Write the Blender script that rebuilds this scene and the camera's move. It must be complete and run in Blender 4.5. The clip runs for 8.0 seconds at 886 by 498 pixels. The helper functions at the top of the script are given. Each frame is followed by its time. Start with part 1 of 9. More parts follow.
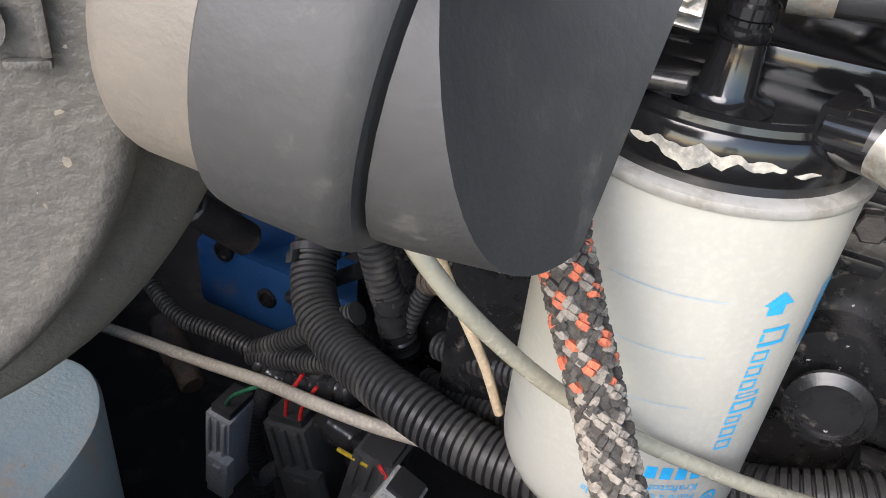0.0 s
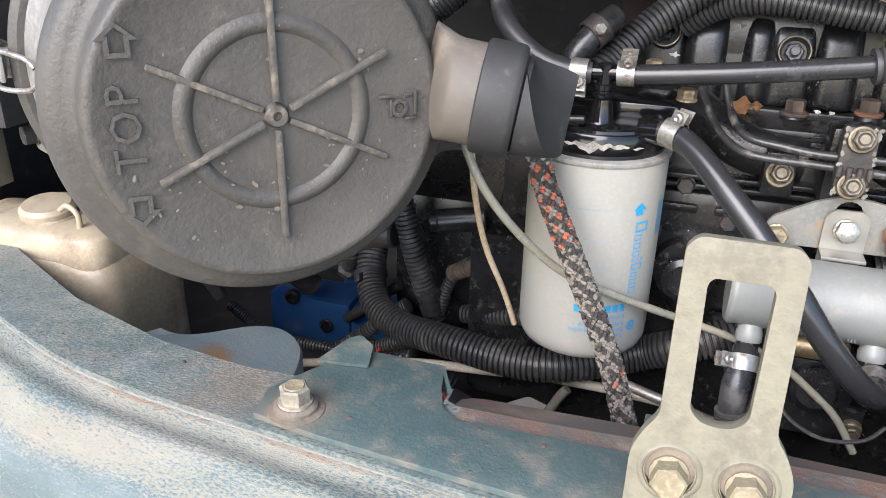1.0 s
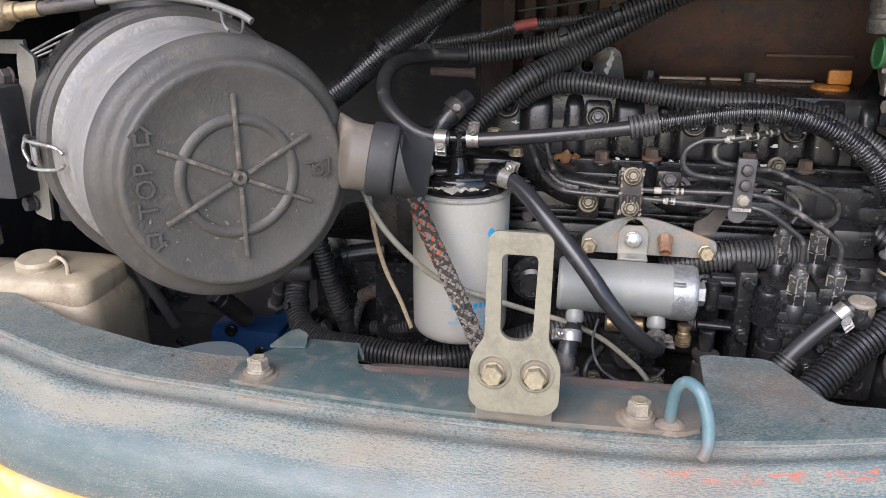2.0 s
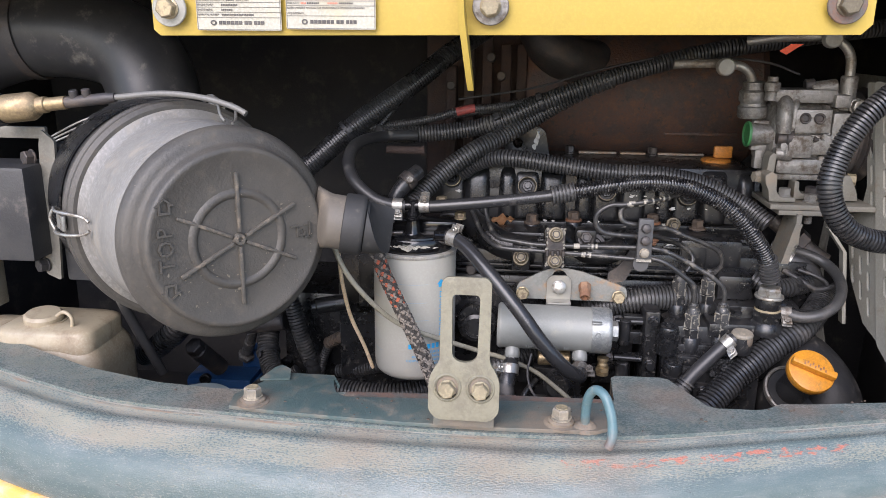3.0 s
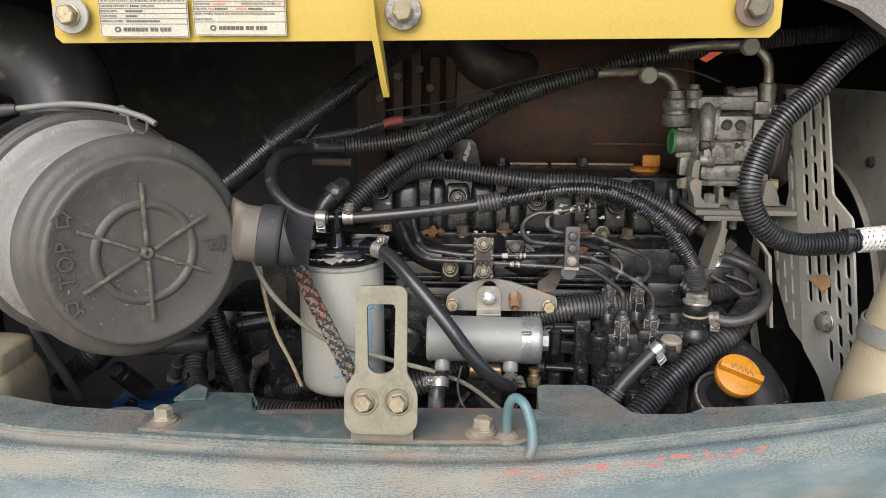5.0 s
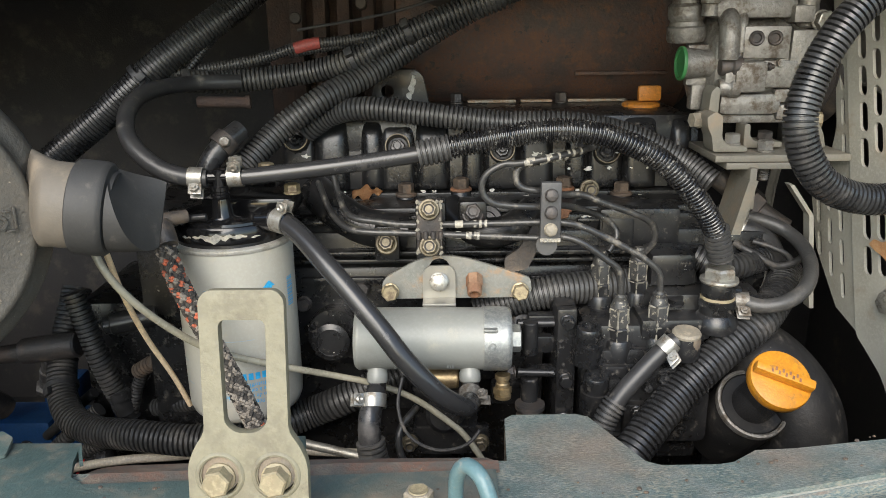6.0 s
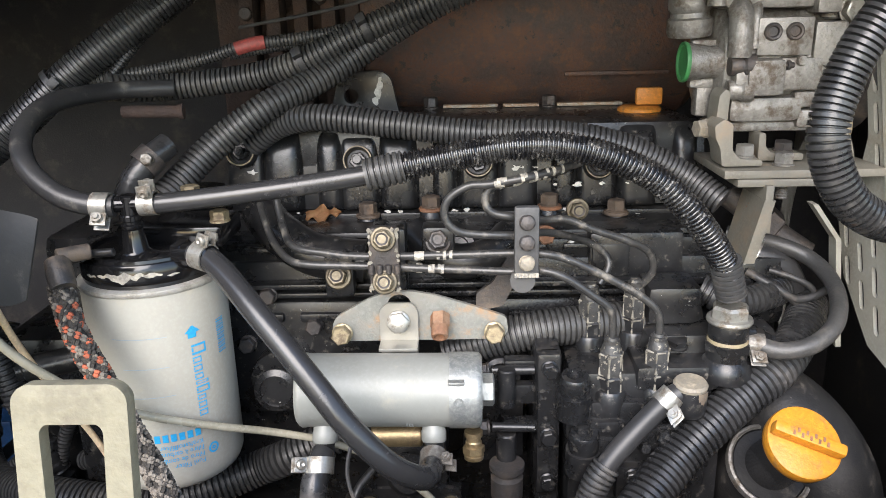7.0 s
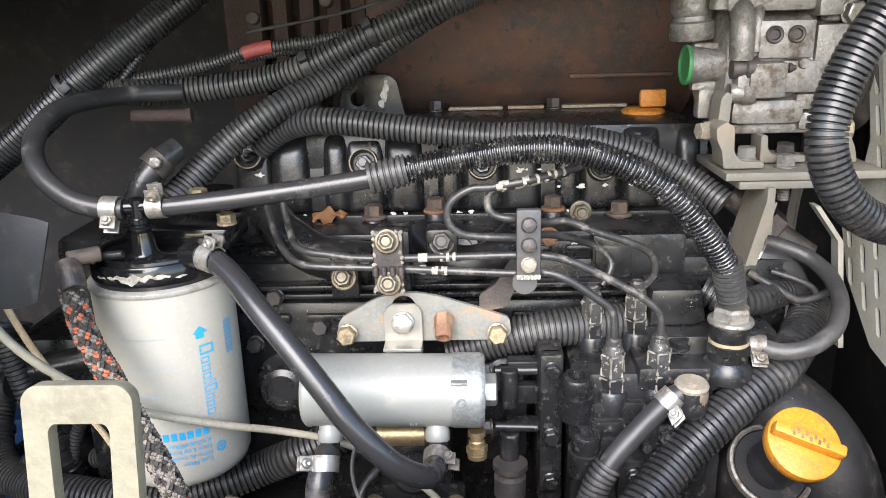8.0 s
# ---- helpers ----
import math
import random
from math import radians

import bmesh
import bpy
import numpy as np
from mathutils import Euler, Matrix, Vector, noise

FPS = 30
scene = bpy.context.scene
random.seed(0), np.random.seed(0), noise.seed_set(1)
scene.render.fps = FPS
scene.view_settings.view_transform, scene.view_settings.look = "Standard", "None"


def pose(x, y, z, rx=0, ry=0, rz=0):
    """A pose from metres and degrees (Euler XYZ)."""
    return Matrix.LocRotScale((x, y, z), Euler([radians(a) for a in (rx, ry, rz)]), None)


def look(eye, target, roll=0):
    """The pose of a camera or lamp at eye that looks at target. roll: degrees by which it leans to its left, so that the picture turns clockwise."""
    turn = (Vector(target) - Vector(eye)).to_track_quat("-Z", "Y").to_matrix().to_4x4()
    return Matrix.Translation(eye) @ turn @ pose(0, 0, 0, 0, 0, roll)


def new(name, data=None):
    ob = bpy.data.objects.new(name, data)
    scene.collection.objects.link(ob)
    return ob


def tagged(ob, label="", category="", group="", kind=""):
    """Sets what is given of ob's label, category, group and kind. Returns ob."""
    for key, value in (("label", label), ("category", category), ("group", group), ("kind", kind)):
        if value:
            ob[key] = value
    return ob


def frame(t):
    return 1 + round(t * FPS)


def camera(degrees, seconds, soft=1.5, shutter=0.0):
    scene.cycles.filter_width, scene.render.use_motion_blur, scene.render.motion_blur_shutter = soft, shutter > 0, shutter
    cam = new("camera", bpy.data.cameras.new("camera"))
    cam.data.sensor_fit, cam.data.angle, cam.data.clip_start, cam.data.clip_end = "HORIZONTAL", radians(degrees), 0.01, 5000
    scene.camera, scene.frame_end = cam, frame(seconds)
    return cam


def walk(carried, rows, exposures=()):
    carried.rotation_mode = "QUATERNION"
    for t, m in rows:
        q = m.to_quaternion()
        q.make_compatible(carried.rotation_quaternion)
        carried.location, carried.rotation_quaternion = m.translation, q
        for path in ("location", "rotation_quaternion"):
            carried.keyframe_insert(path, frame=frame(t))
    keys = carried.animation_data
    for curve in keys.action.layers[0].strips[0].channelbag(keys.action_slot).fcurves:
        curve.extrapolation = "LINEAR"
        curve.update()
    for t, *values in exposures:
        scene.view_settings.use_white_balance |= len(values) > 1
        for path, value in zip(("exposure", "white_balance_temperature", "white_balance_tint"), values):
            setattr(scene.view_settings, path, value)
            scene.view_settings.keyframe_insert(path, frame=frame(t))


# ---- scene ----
cam = camera(60.1, 8.0, soft=0.9)
PATH = [
    (0, (0.048, 0.065, 1.226), (-0.606, 1.593, 0.114), 6.5),
    (0.2, (0.057, 0.026, 1.246), (-0.592, 1.6, 0.195), 6.0),
    (0.5, (0.066, -0.052, 1.269), (-0.551, 1.579, 0.289), 3.8),
    (0.8, (0.074, -0.157, 1.282), (-0.507, 1.533, 0.383), 2.2),
    (1, (0.086, -0.218, 1.284), (-0.462, 1.513, 0.447), 1.1),
    (1.2, (0.098, -0.263, 1.293), (-0.41, 1.489, 0.471), 0.7),
    (1.5, (0.124, -0.325, 1.306), (-0.315, 1.467, 0.534), 0.4),
    (1.7, (0.145, -0.357, 1.319), (-0.253, 1.457, 0.575), 0.2),
    (2.8, (0.148, -0.526, 1.357), (-0.071, 1.384, 0.804), 0.5),
    (3, (0.155, -0.543, 1.365), (-0.046, 1.373, 0.83), 0.5),
    (3.5, (0.173, -0.562, 1.365), (0.01, 1.372, 0.881), 0.7),
    (4, (0.18, -0.551, 1.362), (0.043, 1.39, 0.901), 0.8),
    (4.2, (0.184, -0.55, 1.357), (0.051, 1.394, 0.909), 0.7),
    (5.3, (0.188, -0.494, 1.343), (0.127, 1.439, 0.833), -0.0),
    (5.5, (0.19, -0.449, 1.328), (0.149, 1.478, 0.793), -0.2),
    (5.8, (0.202, -0.363, 1.306), (0.175, 1.554, 0.738), -1.0),
    (6, (0.212, -0.296, 1.302), (0.191, 1.615, 0.712), -0.8),
    (6.2, (0.222, -0.237, 1.299), (0.203, 1.668, 0.692), -0.95),
    (6.5, (0.24, -0.195, 1.298), (0.208, 1.709, 0.687), -1.2),
    (7, (0.249, -0.194, 1.299), (0.197, 1.713, 0.7), -1.4),
    (7.5, (0.254, -0.2, 1.301), (0.183, 1.708, 0.703), -1.5),
    (8, (0.255, -0.2, 1.303), (0.173, 1.706, 0.702), -1.7),
]
walk(cam, [(t, look(eye, target, roll)) for t, eye, target, roll in PATH],
     exposures=[(0.0, 2.05, 6650, 11), (0.5, 2.22, 6650, 11), (1.0, 1.78, 6500, 12), (1.5, 1.52, 6450, 14), (1.7, 1.38, 6450, 15), (3.0, 1.28, 6400, 16), (4.0, 1.42, 6450, 15), (5.5, 1.05, 7000, 7), (6.0, 1.42, 7000, 5), (6.5, 1.68, 6700, 5), (7.0, 1.84, 6680, 9), (8.0, 2.14, 6600, 10)])


# ---- world and light ----
world = bpy.data.worlds.new("overcast_sky")
scene.world = world
world.use_nodes = True
wn = world.node_tree
sky = wn.nodes.new("ShaderNodeTexSky")
sky.sky_type = "NISHITA"
sky.sun_disc = False
sky.sun_elevation, sky.sun_rotation = radians(36), radians(193)
sky.air_density, sky.dust_density = 1.0, 1.0
wn.nodes["Background"].inputs[1].default_value = 0.15
wn.links.new(sky.outputs[0], wn.nodes["Background"].inputs[0])

sun = new("sun", bpy.data.lights.new("sun", "SUN"))
sun.data.energy, sun.data.angle, sun.data.color = 1.5, radians(48), (1.0, 0.955, 0.975)
sun.matrix_world = look((-0.5, -3.0, 3.5), (0.2, 0.3, 1.1))


# ---- materials ----
def colour(c):
    return (*c, 1.0) if len(c) == 3 else c


def material(name, base, rough=0.5, metal=0.0, second=None, second_amount=0.5, scale=30.0, grain=400.0, bump=0.15,
             dust=None, dust_amount=0.0, dust_scale=18.0, chips=None, chip_amount=0.0, chip_scale=60.0, coat=0.0,
             random_tint=0.0, rough_spread=0.12, stretch=(1, 1, 1), speck=1.28, gloss=0.5, dust_soft=0.2, relief=0.0, relief_scale=110.0, settled=None, settled_amount=0.6):
    """A worn surface: base colour varied at two scales, soft dust, sharp-edged chips, fine relief,
    coarser casting relief and a film of dust settled on upward faces."""
    m = bpy.data.materials.new(name)
    m.use_nodes = True
    nt = m.node_tree
    n, link = nt.nodes, nt.links
    bsdf = n["Principled BSDF"]
    bsdf.inputs["Metallic"].default_value = metal
    bsdf.inputs["Coat Weight"].default_value = coat
    bsdf.inputs["Coat Roughness"].default_value = 0.2
    bsdf.inputs["Specular IOR Level"].default_value = gloss
    geo = n.new("ShaderNodeNewGeometry")
    mapping = n.new("ShaderNodeMapping")
    mapping.inputs["Scale"].default_value = stretch
    link.new(geo.outputs["Position"], mapping.inputs["Vector"])

    def noise_at(s, detail, rough_value=0.6):
        t = n.new("ShaderNodeTexNoise")
        t.inputs["Scale"].default_value, t.inputs["Detail"].default_value, t.inputs["Roughness"].default_value = s, detail, rough_value
        link.new(mapping.outputs[0], t.inputs["Vector"])
        return t.outputs["Fac"]

    def ramp(fac, low, high):
        r = n.new("ShaderNodeMapRange")
        r.interpolation_type = "SMOOTHSTEP"
        r.inputs["From Min"].default_value, r.inputs["From Max"].default_value = low, high
        link.new(fac, r.inputs["Value"])
        return r.outputs[0]

    def mix(fac, a, b):
        x = n.new("ShaderNodeMix")
        x.data_type = "RGBA"
        link.new(fac, x.inputs[0])
        for socket, v in ((x.inputs[6], a), (x.inputs[7], b)):
            if isinstance(v, tuple):
                socket.default_value = colour(v)
            else:
                link.new(v, socket)
        return x.outputs[2]

    second = second or tuple(min(1, c * 0.72) for c in base)
    big, fine = noise_at(scale, 4), noise_at(grain, 3)
    col = mix(ramp(big, 0.55 - second_amount * 0.25, 0.75 - second_amount * 0.2), tuple(base), tuple(second))
    col = mix(ramp(fine, 0.40, 0.75), col, tuple(min(1, c * speck) for c in base))
    rough_out = n.new("ShaderNodeMapRange")
    rough_out.inputs["To Min"].default_value = max(0.05, rough - rough_spread)
    rough_out.inputs["To Max"].default_value = min(1.0, rough + rough_spread)
    link.new(big, rough_out.inputs["Value"])
    r_final = rough_out.outputs[0]
    if chips:
        f = ramp(noise_at(chip_scale, 6, 0.7), 0.655 - chip_amount, 0.675 - chip_amount)
        col = mix(f, col, tuple(chips))
    if dust:
        f = ramp(noise_at(dust_scale, 6, 0.7), 0.62 - dust_amount * 0.4, 0.62 + dust_soft - dust_amount * 0.4)
        col = mix(f, col, tuple(dust))
        a = n.new("ShaderNodeMix")
        link.new(f, a.inputs[0])
        link.new(r_final, a.inputs[2])
        a.inputs[3].default_value = 0.85
        r_final = a.outputs[0]
    if settled:
        lie = n.new("ShaderNodeSeparateXYZ")
        link.new(geo.outputs["Normal"], lie.inputs[0])
        both = n.new("ShaderNodeMath")
        both.operation = "MULTIPLY"
        link.new(ramp(lie.outputs[2], 0.35, 0.95), both.inputs[0])
        link.new(ramp(noise_at(75, 5, 0.7), 0.62 - settled_amount * 0.4, 0.95 - settled_amount * 0.4), both.inputs[1])
        col = mix(both.outputs[0], col, tuple(settled))
        b = n.new("ShaderNodeMix")
        link.new(both.outputs[0], b.inputs[0])
        link.new(r_final, b.inputs[2])
        b.inputs[3].default_value = 0.75
        r_final = b.outputs[0]
    if random_tint:
        info = n.new("ShaderNodeObjectInfo")
        hsv = n.new("ShaderNodeHueSaturation")
        mr = n.new("ShaderNodeMapRange")
        mr.inputs["To Min"].default_value, mr.inputs["To Max"].default_value = 1 - random_tint, 1 + random_tint
        link.new(info.outputs["Random"], mr.inputs["Value"])
        link.new(mr.outputs[0], hsv.inputs["Value"])
        link.new(col, hsv.inputs["Color"])
        col = hsv.outputs[0]
    link.new(col, bsdf.inputs["Base Color"])
    link.new(r_final, bsdf.inputs["Roughness"])
    if bump:
        b = n.new("ShaderNodeBump")
        b.inputs["Strength"].default_value, b.inputs["Distance"].default_value = bump, 0.0015
        link.new(fine, b.inputs["Height"])
        if relief:
            c = n.new("ShaderNodeBump")
            c.inputs["Strength"].default_value, c.inputs["Distance"].default_value = relief, 0.004
            link.new(noise_at(relief_scale, 3, 0.55), c.inputs["Height"])
            link.new(c.outputs[0], b.inputs["Normal"])
        link.new(b.outputs[0], bsdf.inputs["Normal"])
    return m


BLACK_PAINT = material("black_engine_paint", (0.0115, 0.0118, 0.0125), 0.28, second=(0.021, 0.021, 0.022), scale=30, dust=(0.13, 0.115, 0.095), dust_amount=0.16, dust_scale=170,
                       chips=(0.44, 0.44, 0.41), chip_amount=-0.028, chip_scale=190, bump=0.05, rough_spread=0.10, speck=1.1, relief=0.025, relief_scale=90, settled=(0.060, 0.051, 0.042), settled_amount=0.30)
GLOSS_BLACK = material("gloss_black_paint", (0.006, 0.006, 0.0066), 0.13, second=(0.009, 0.009, 0.0095), chips=(0.42, 0.39, 0.33), chip_amount=-0.075, chip_scale=110, bump=0.02, rough_spread=0.05)
DARK_STEEL = material("dark_dirty_steel", (0.048, 0.045, 0.044), 0.5, 0.35, second=(0.085, 0.068, 0.057), dust=(0.18, 0.14, 0.105), dust_amount=0.25, bump=0.3)
RUBBER = material("black_rubber", (0.026, 0.026, 0.027), 0.4, second=(0.038, 0.037, 0.036), dust=(0.15, 0.14, 0.12), dust_amount=0.18, dust_scale=40, bump=0.08, speck=1.15)
RUBBER_SHINY = material("shiny_black_rubber", (0.024, 0.024, 0.025), 0.24, second=(0.030, 0.030, 0.030), dust=(0.13, 0.12, 0.11), dust_amount=0.1, bump=0.06, speck=1.1)
SCUFFED_BLACK = material("scuffed_black_housing", (0.013, 0.013, 0.0135), 0.5, gloss=0.35, second=(0.024, 0.023, 0.022), scale=30, dust=(0.09, 0.08, 0.068), dust_amount=0.22, dust_scale=45, chips=(0.30, 0.27, 0.23), chip_amount=-0.05, chip_scale=140, bump=0.2, speck=1.2)
VALVE_RUBBER = material("matt_black_valve_rubber", (0.031, 0.0305, 0.0295), 0.6, gloss=0.4, second=(0.042, 0.040, 0.037), scale=30, dust=(0.11, 0.10, 0.088), dust_amount=0.10, dust_scale=60, bump=0.12, speck=1.15)
CONDUIT = material("dusty_black_conduit", (0.038, 0.038, 0.038), 0.40, second=(0.055, 0.053, 0.050), scale=26, dust=(0.135, 0.124, 0.108), dust_amount=0.22, bump=0.2)
CONDUIT_DARK = material("black_conduit", (0.020, 0.020, 0.0205), 0.28, second=(0.042, 0.042, 0.042), dust=(0.12, 0.11, 0.10), dust_amount=0.12, bump=0.15)
COIL = material("oily_black_coil", (0.009, 0.009, 0.010), 0.16, second=(0.035, 0.034, 0.032), second_amount=0.5, scale=60, dust=(0.30, 0.285, 0.26), dust_amount=0.17, dust_scale=210, bump=0.04, gloss=0.8)


def sill_paint(name, along_sweep):
    """Faded teal paint under granular dust, scuffed to grey, chipped to red primer and rubbed into long scratches.
    Along the sweep the wear follows the length of the rolled edge (its UV is metres along and across)."""
    m = bpy.data.materials.new(name)
    m.use_nodes = True
    n, link = m.node_tree.nodes, m.node_tree.links
    bsdf = n["Principled BSDF"]
    if along_sweep:
        place = n.new("ShaderNodeUVMap").outputs[0]
    else:
        place = n.new("ShaderNodeNewGeometry").outputs["Position"]

    def noise_at(s, detail, stretch=1.0, rough=0.65):
        mp = n.new("ShaderNodeMapping")
        mp.inputs["Scale"].default_value = (stretch, 1, 1)
        link.new(place, mp.inputs["Vector"])
        t = n.new("ShaderNodeTexNoise")
        t.inputs["Scale"].default_value, t.inputs["Detail"].default_value, t.inputs["Roughness"].default_value = s, detail, rough
        link.new(mp.outputs[0], t.inputs["Vector"])
        return t.outputs["Fac"]

    def ramp(fac, low, high):
        r = n.new("ShaderNodeMapRange")
        r.interpolation_type = "SMOOTHSTEP"
        r.inputs["From Min"].default_value, r.inputs["From Max"].default_value = low, high
        link.new(fac, r.inputs["Value"])
        return r.outputs[0]

    def math_of(op, a, b):
        x = n.new("ShaderNodeMath")
        x.operation = op
        for socket, v in zip(x.inputs, (a, b)):
            if isinstance(v, (int, float)):
                socket.default_value = v
            else:
                link.new(v, socket)
        return x.outputs[0]

    def mix(fac, a, b):
        x = n.new("ShaderNodeMix")
        x.data_type = "RGBA"
        link.new(fac, x.inputs[0])
        for socket, v in ((x.inputs[6], a), (x.inputs[7], b)):
            if isinstance(v, tuple):
                socket.default_value = colour(v)
            else:
                link.new(v, socket)
        return x.outputs[2]

    axes = n.new("ShaderNodeSeparateXYZ")
    link.new(place, axes.inputs[0])
    u, v = axes.outputs[0], axes.outputs[1]

    def window(value, centre, half, soft):
        d = math_of("ABSOLUTE", math_of("SUBTRACT", value, centre), 0.0)
        return ramp(d, half + soft, half)

    long = 0.3 if along_sweep else 0.8
    broad = noise_at(60, 5, long)
    grit = noise_at(900, 4, 0.6, 0.7)
    grain = noise_at(780, 3, 0.5, 0.55)
    streak = noise_at(420, 5, 0.30 if along_sweep else 0.85, 0.72)
    col = mix(ramp(broad, 0.40, 0.66), (0.090, 0.124, 0.119), (0.142, 0.170, 0.162))
    col = mix(math_of("MULTIPLY", ramp(grit, 0.48, 0.80), 0.6), col, (0.20, 0.212, 0.206))
    # dust: blotches broken up by streaks and grit, thicker in the gutters beside the seam
    cover = math_of("ADD", math_of("MULTIPLY", noise_at(40, 4, long, 0.55), 0.36), math_of("ADD", math_of("MULTIPLY", streak, 0.26), math_of("MULTIPLY", grain, 0.66)))
    if along_sweep:
        gutter = math_of("MAXIMUM", window(v, 0.0385, 0.005, 0.009), math_of("MULTIPLY", window(v, 0.0115, 0.003, 0.006), 0.7))
        cover = math_of("ADD", cover, math_of("MULTIPLY", gutter, 0.065))
        # rain keeps the rounded edge cleaner
        cover = math_of("SUBTRACT", cover, math_of("MULTIPLY", ramp(v, 0.044, 0.066), 0.10))
        cover = math_of("SUBTRACT", cover, math_of("MULTIPLY", ramp(u, 0.05, 0.40), 0.075))
    dusty = ramp(cover, 0.578, 0.748) if along_sweep else ramp(math_of("SUBTRACT", cover, math_of("MULTIPLY", ramp(u, 0.05, 0.40), 0.05)), 0.575, 0.83)
    tan = mix(noise_at(60, 3, long), (0.228, 0.214, 0.166), (0.318, 0.292, 0.216))
    col = mix(math_of("MULTIPLY", dusty, 0.80), col, tan)
    # brown stain, scratches, chips to primer
    stain = ramp(noise_at(17, 4, long), 0.50, 0.74)
    col = mix(math_of("MULTIPLY", stain, 0.30), col, (0.33, 0.232, 0.172))
    scratch = ramp(noise_at(520, 2, 0.02), 0.665 if along_sweep else 0.74, 0.70 if along_sweep else 0.76)
    col = mix(math_of("MULTIPLY", scratch, 0.12), col, (0.40, 0.42, 0.41))
    dark = ramp(noise_at(240, 4, 0.3), 0.665, 0.69)
    col = mix(math_of("MULTIPLY", dark, 0.7), col, (0.055, 0.055, 0.05))
    bare = noise_at(150, 6, 0.6, 0.72)
    chip = ramp(bare, 0.87, 0.885)
    if along_sweep:
        # worn through to primer along a stretch of the raised bead
        worn = math_of("MULTIPLY", window(u, 0.31, 0.10, 0.06), window(v, 0.0335, 0.0030, 0.0045))
        chip = math_of("MAXIMUM", chip, ramp(math_of("ADD", bare, math_of("MULTIPLY", worn, 0.285)), 0.795, 0.835))
        edge = window(v, 0.0068, 0.0009, 0.0014)
        rust = ramp(math_of("MULTIPLY", edge, noise_at(45, 5, 0.3)), 0.46, 0.66)
        col = mix(math_of("MULTIPLY", rust, 0.75), col, (0.23, 0.135, 0.085))
        bright = ramp(math_of("MULTIPLY", window(v, 0.0042, 0.0007, 0.0007), noise_at(60, 4, 0.3)), 0.30, 0.50)
        col = mix(math_of("MULTIPLY", bright, 0.7), col, (0.42, 0.385, 0.32))
    col = mix(chip, col, mix(noise_at(90, 3), (0.42, 0.115, 0.07), (0.27, 0.14, 0.10)))
    link.new(col, bsdf.inputs["Base Color"])
    r = n.new("ShaderNodeMapRange")
    r.inputs["To Min"].default_value, r.inputs["To Max"].default_value = 0.24, 0.85
    link.new(dusty, r.inputs["Value"])
    link.new(r.outputs[0], bsdf.inputs["Roughness"])
    b = n.new("ShaderNodeBump")
    b.inputs["Strength"].default_value, b.inputs["Distance"].default_value = 0.42, 0.0014
    link.new(math_of("ADD", math_of("MULTIPLY", grit, 0.7), math_of("MULTIPLY", dusty, 0.35)), b.inputs["Height"])
    link.new(b.outputs[0], bsdf.inputs["Normal"])
    return m


TEAL_ROLL = sill_paint("worn_teal_paint_on_rolled_edge", True)
TEAL = sill_paint("worn_teal_paint", False)
TEAL_CLEAN = material("teal_paint", (0.060, 0.092, 0.088), 0.36, second=(0.085, 0.112, 0.104), scale=26, dust=(0.195, 0.165, 0.125), dust_amount=0.42, dust_scale=55, dust_soft=0.36,
                      chips=(0.42, 0.16, 0.10), chip_amount=-0.085, chip_scale=90, bump=0.3, speck=1.2)
DUSTY_HEAD = material("dust_caked_bolt_head", (0.19, 0.17, 0.135), 0.6, second=(0.265, 0.228, 0.17), second_amount=0.7, scale=90, dust=(0.40, 0.34, 0.25), dust_amount=0.3, dust_scale=80, bump=0.5, speck=1.1)
TEAL_HOOK = material("teal_rod_paint", (0.085, 0.155, 0.168), 0.38, second=(0.12, 0.19, 0.2), scale=40, dust=(0.36, 0.30, 0.23), dust_amount=0.2, dust_scale=60, chips=(0.34, 0.15, 0.09), chip_amount=-0.04, chip_scale=110, bump=0.2, speck=1.15)
TEAL_RUST = material("rusty_teal_paint", (0.115, 0.102, 0.082), 0.65, second=(0.165, 0.122, 0.085), second_amount=0.8, scale=60, dust=(0.235, 0.188, 0.135), dust_amount=0.5,
                     chips=(0.44, 0.16, 0.09), chip_amount=-0.02, chip_scale=70, bump=0.35)
STRIP_RUST = material("rust_stained_dark_paint", (0.098, 0.090, 0.078), 0.6, second=(0.155, 0.088, 0.062), second_amount=0.75, scale=55, dust=(0.20, 0.165, 0.125), dust_amount=0.3, dust_scale=40, chips=(0.36, 0.18, 0.09), chip_amount=-0.01, chip_scale=120, bump=0.4, speck=1.15)
RUSTED_TEAL = material("faded_teal_paint_with_rust_bloom", (0.205, 0.258, 0.272), 0.5, second=(0.26, 0.285, 0.275), scale=20, dust=(0.33, 0.25, 0.18), dust_amount=0.3, dust_scale=22, chips=(0.34, 0.15, 0.06), chip_amount=-0.07, chip_scale=60, bump=0.25, speck=1.1)


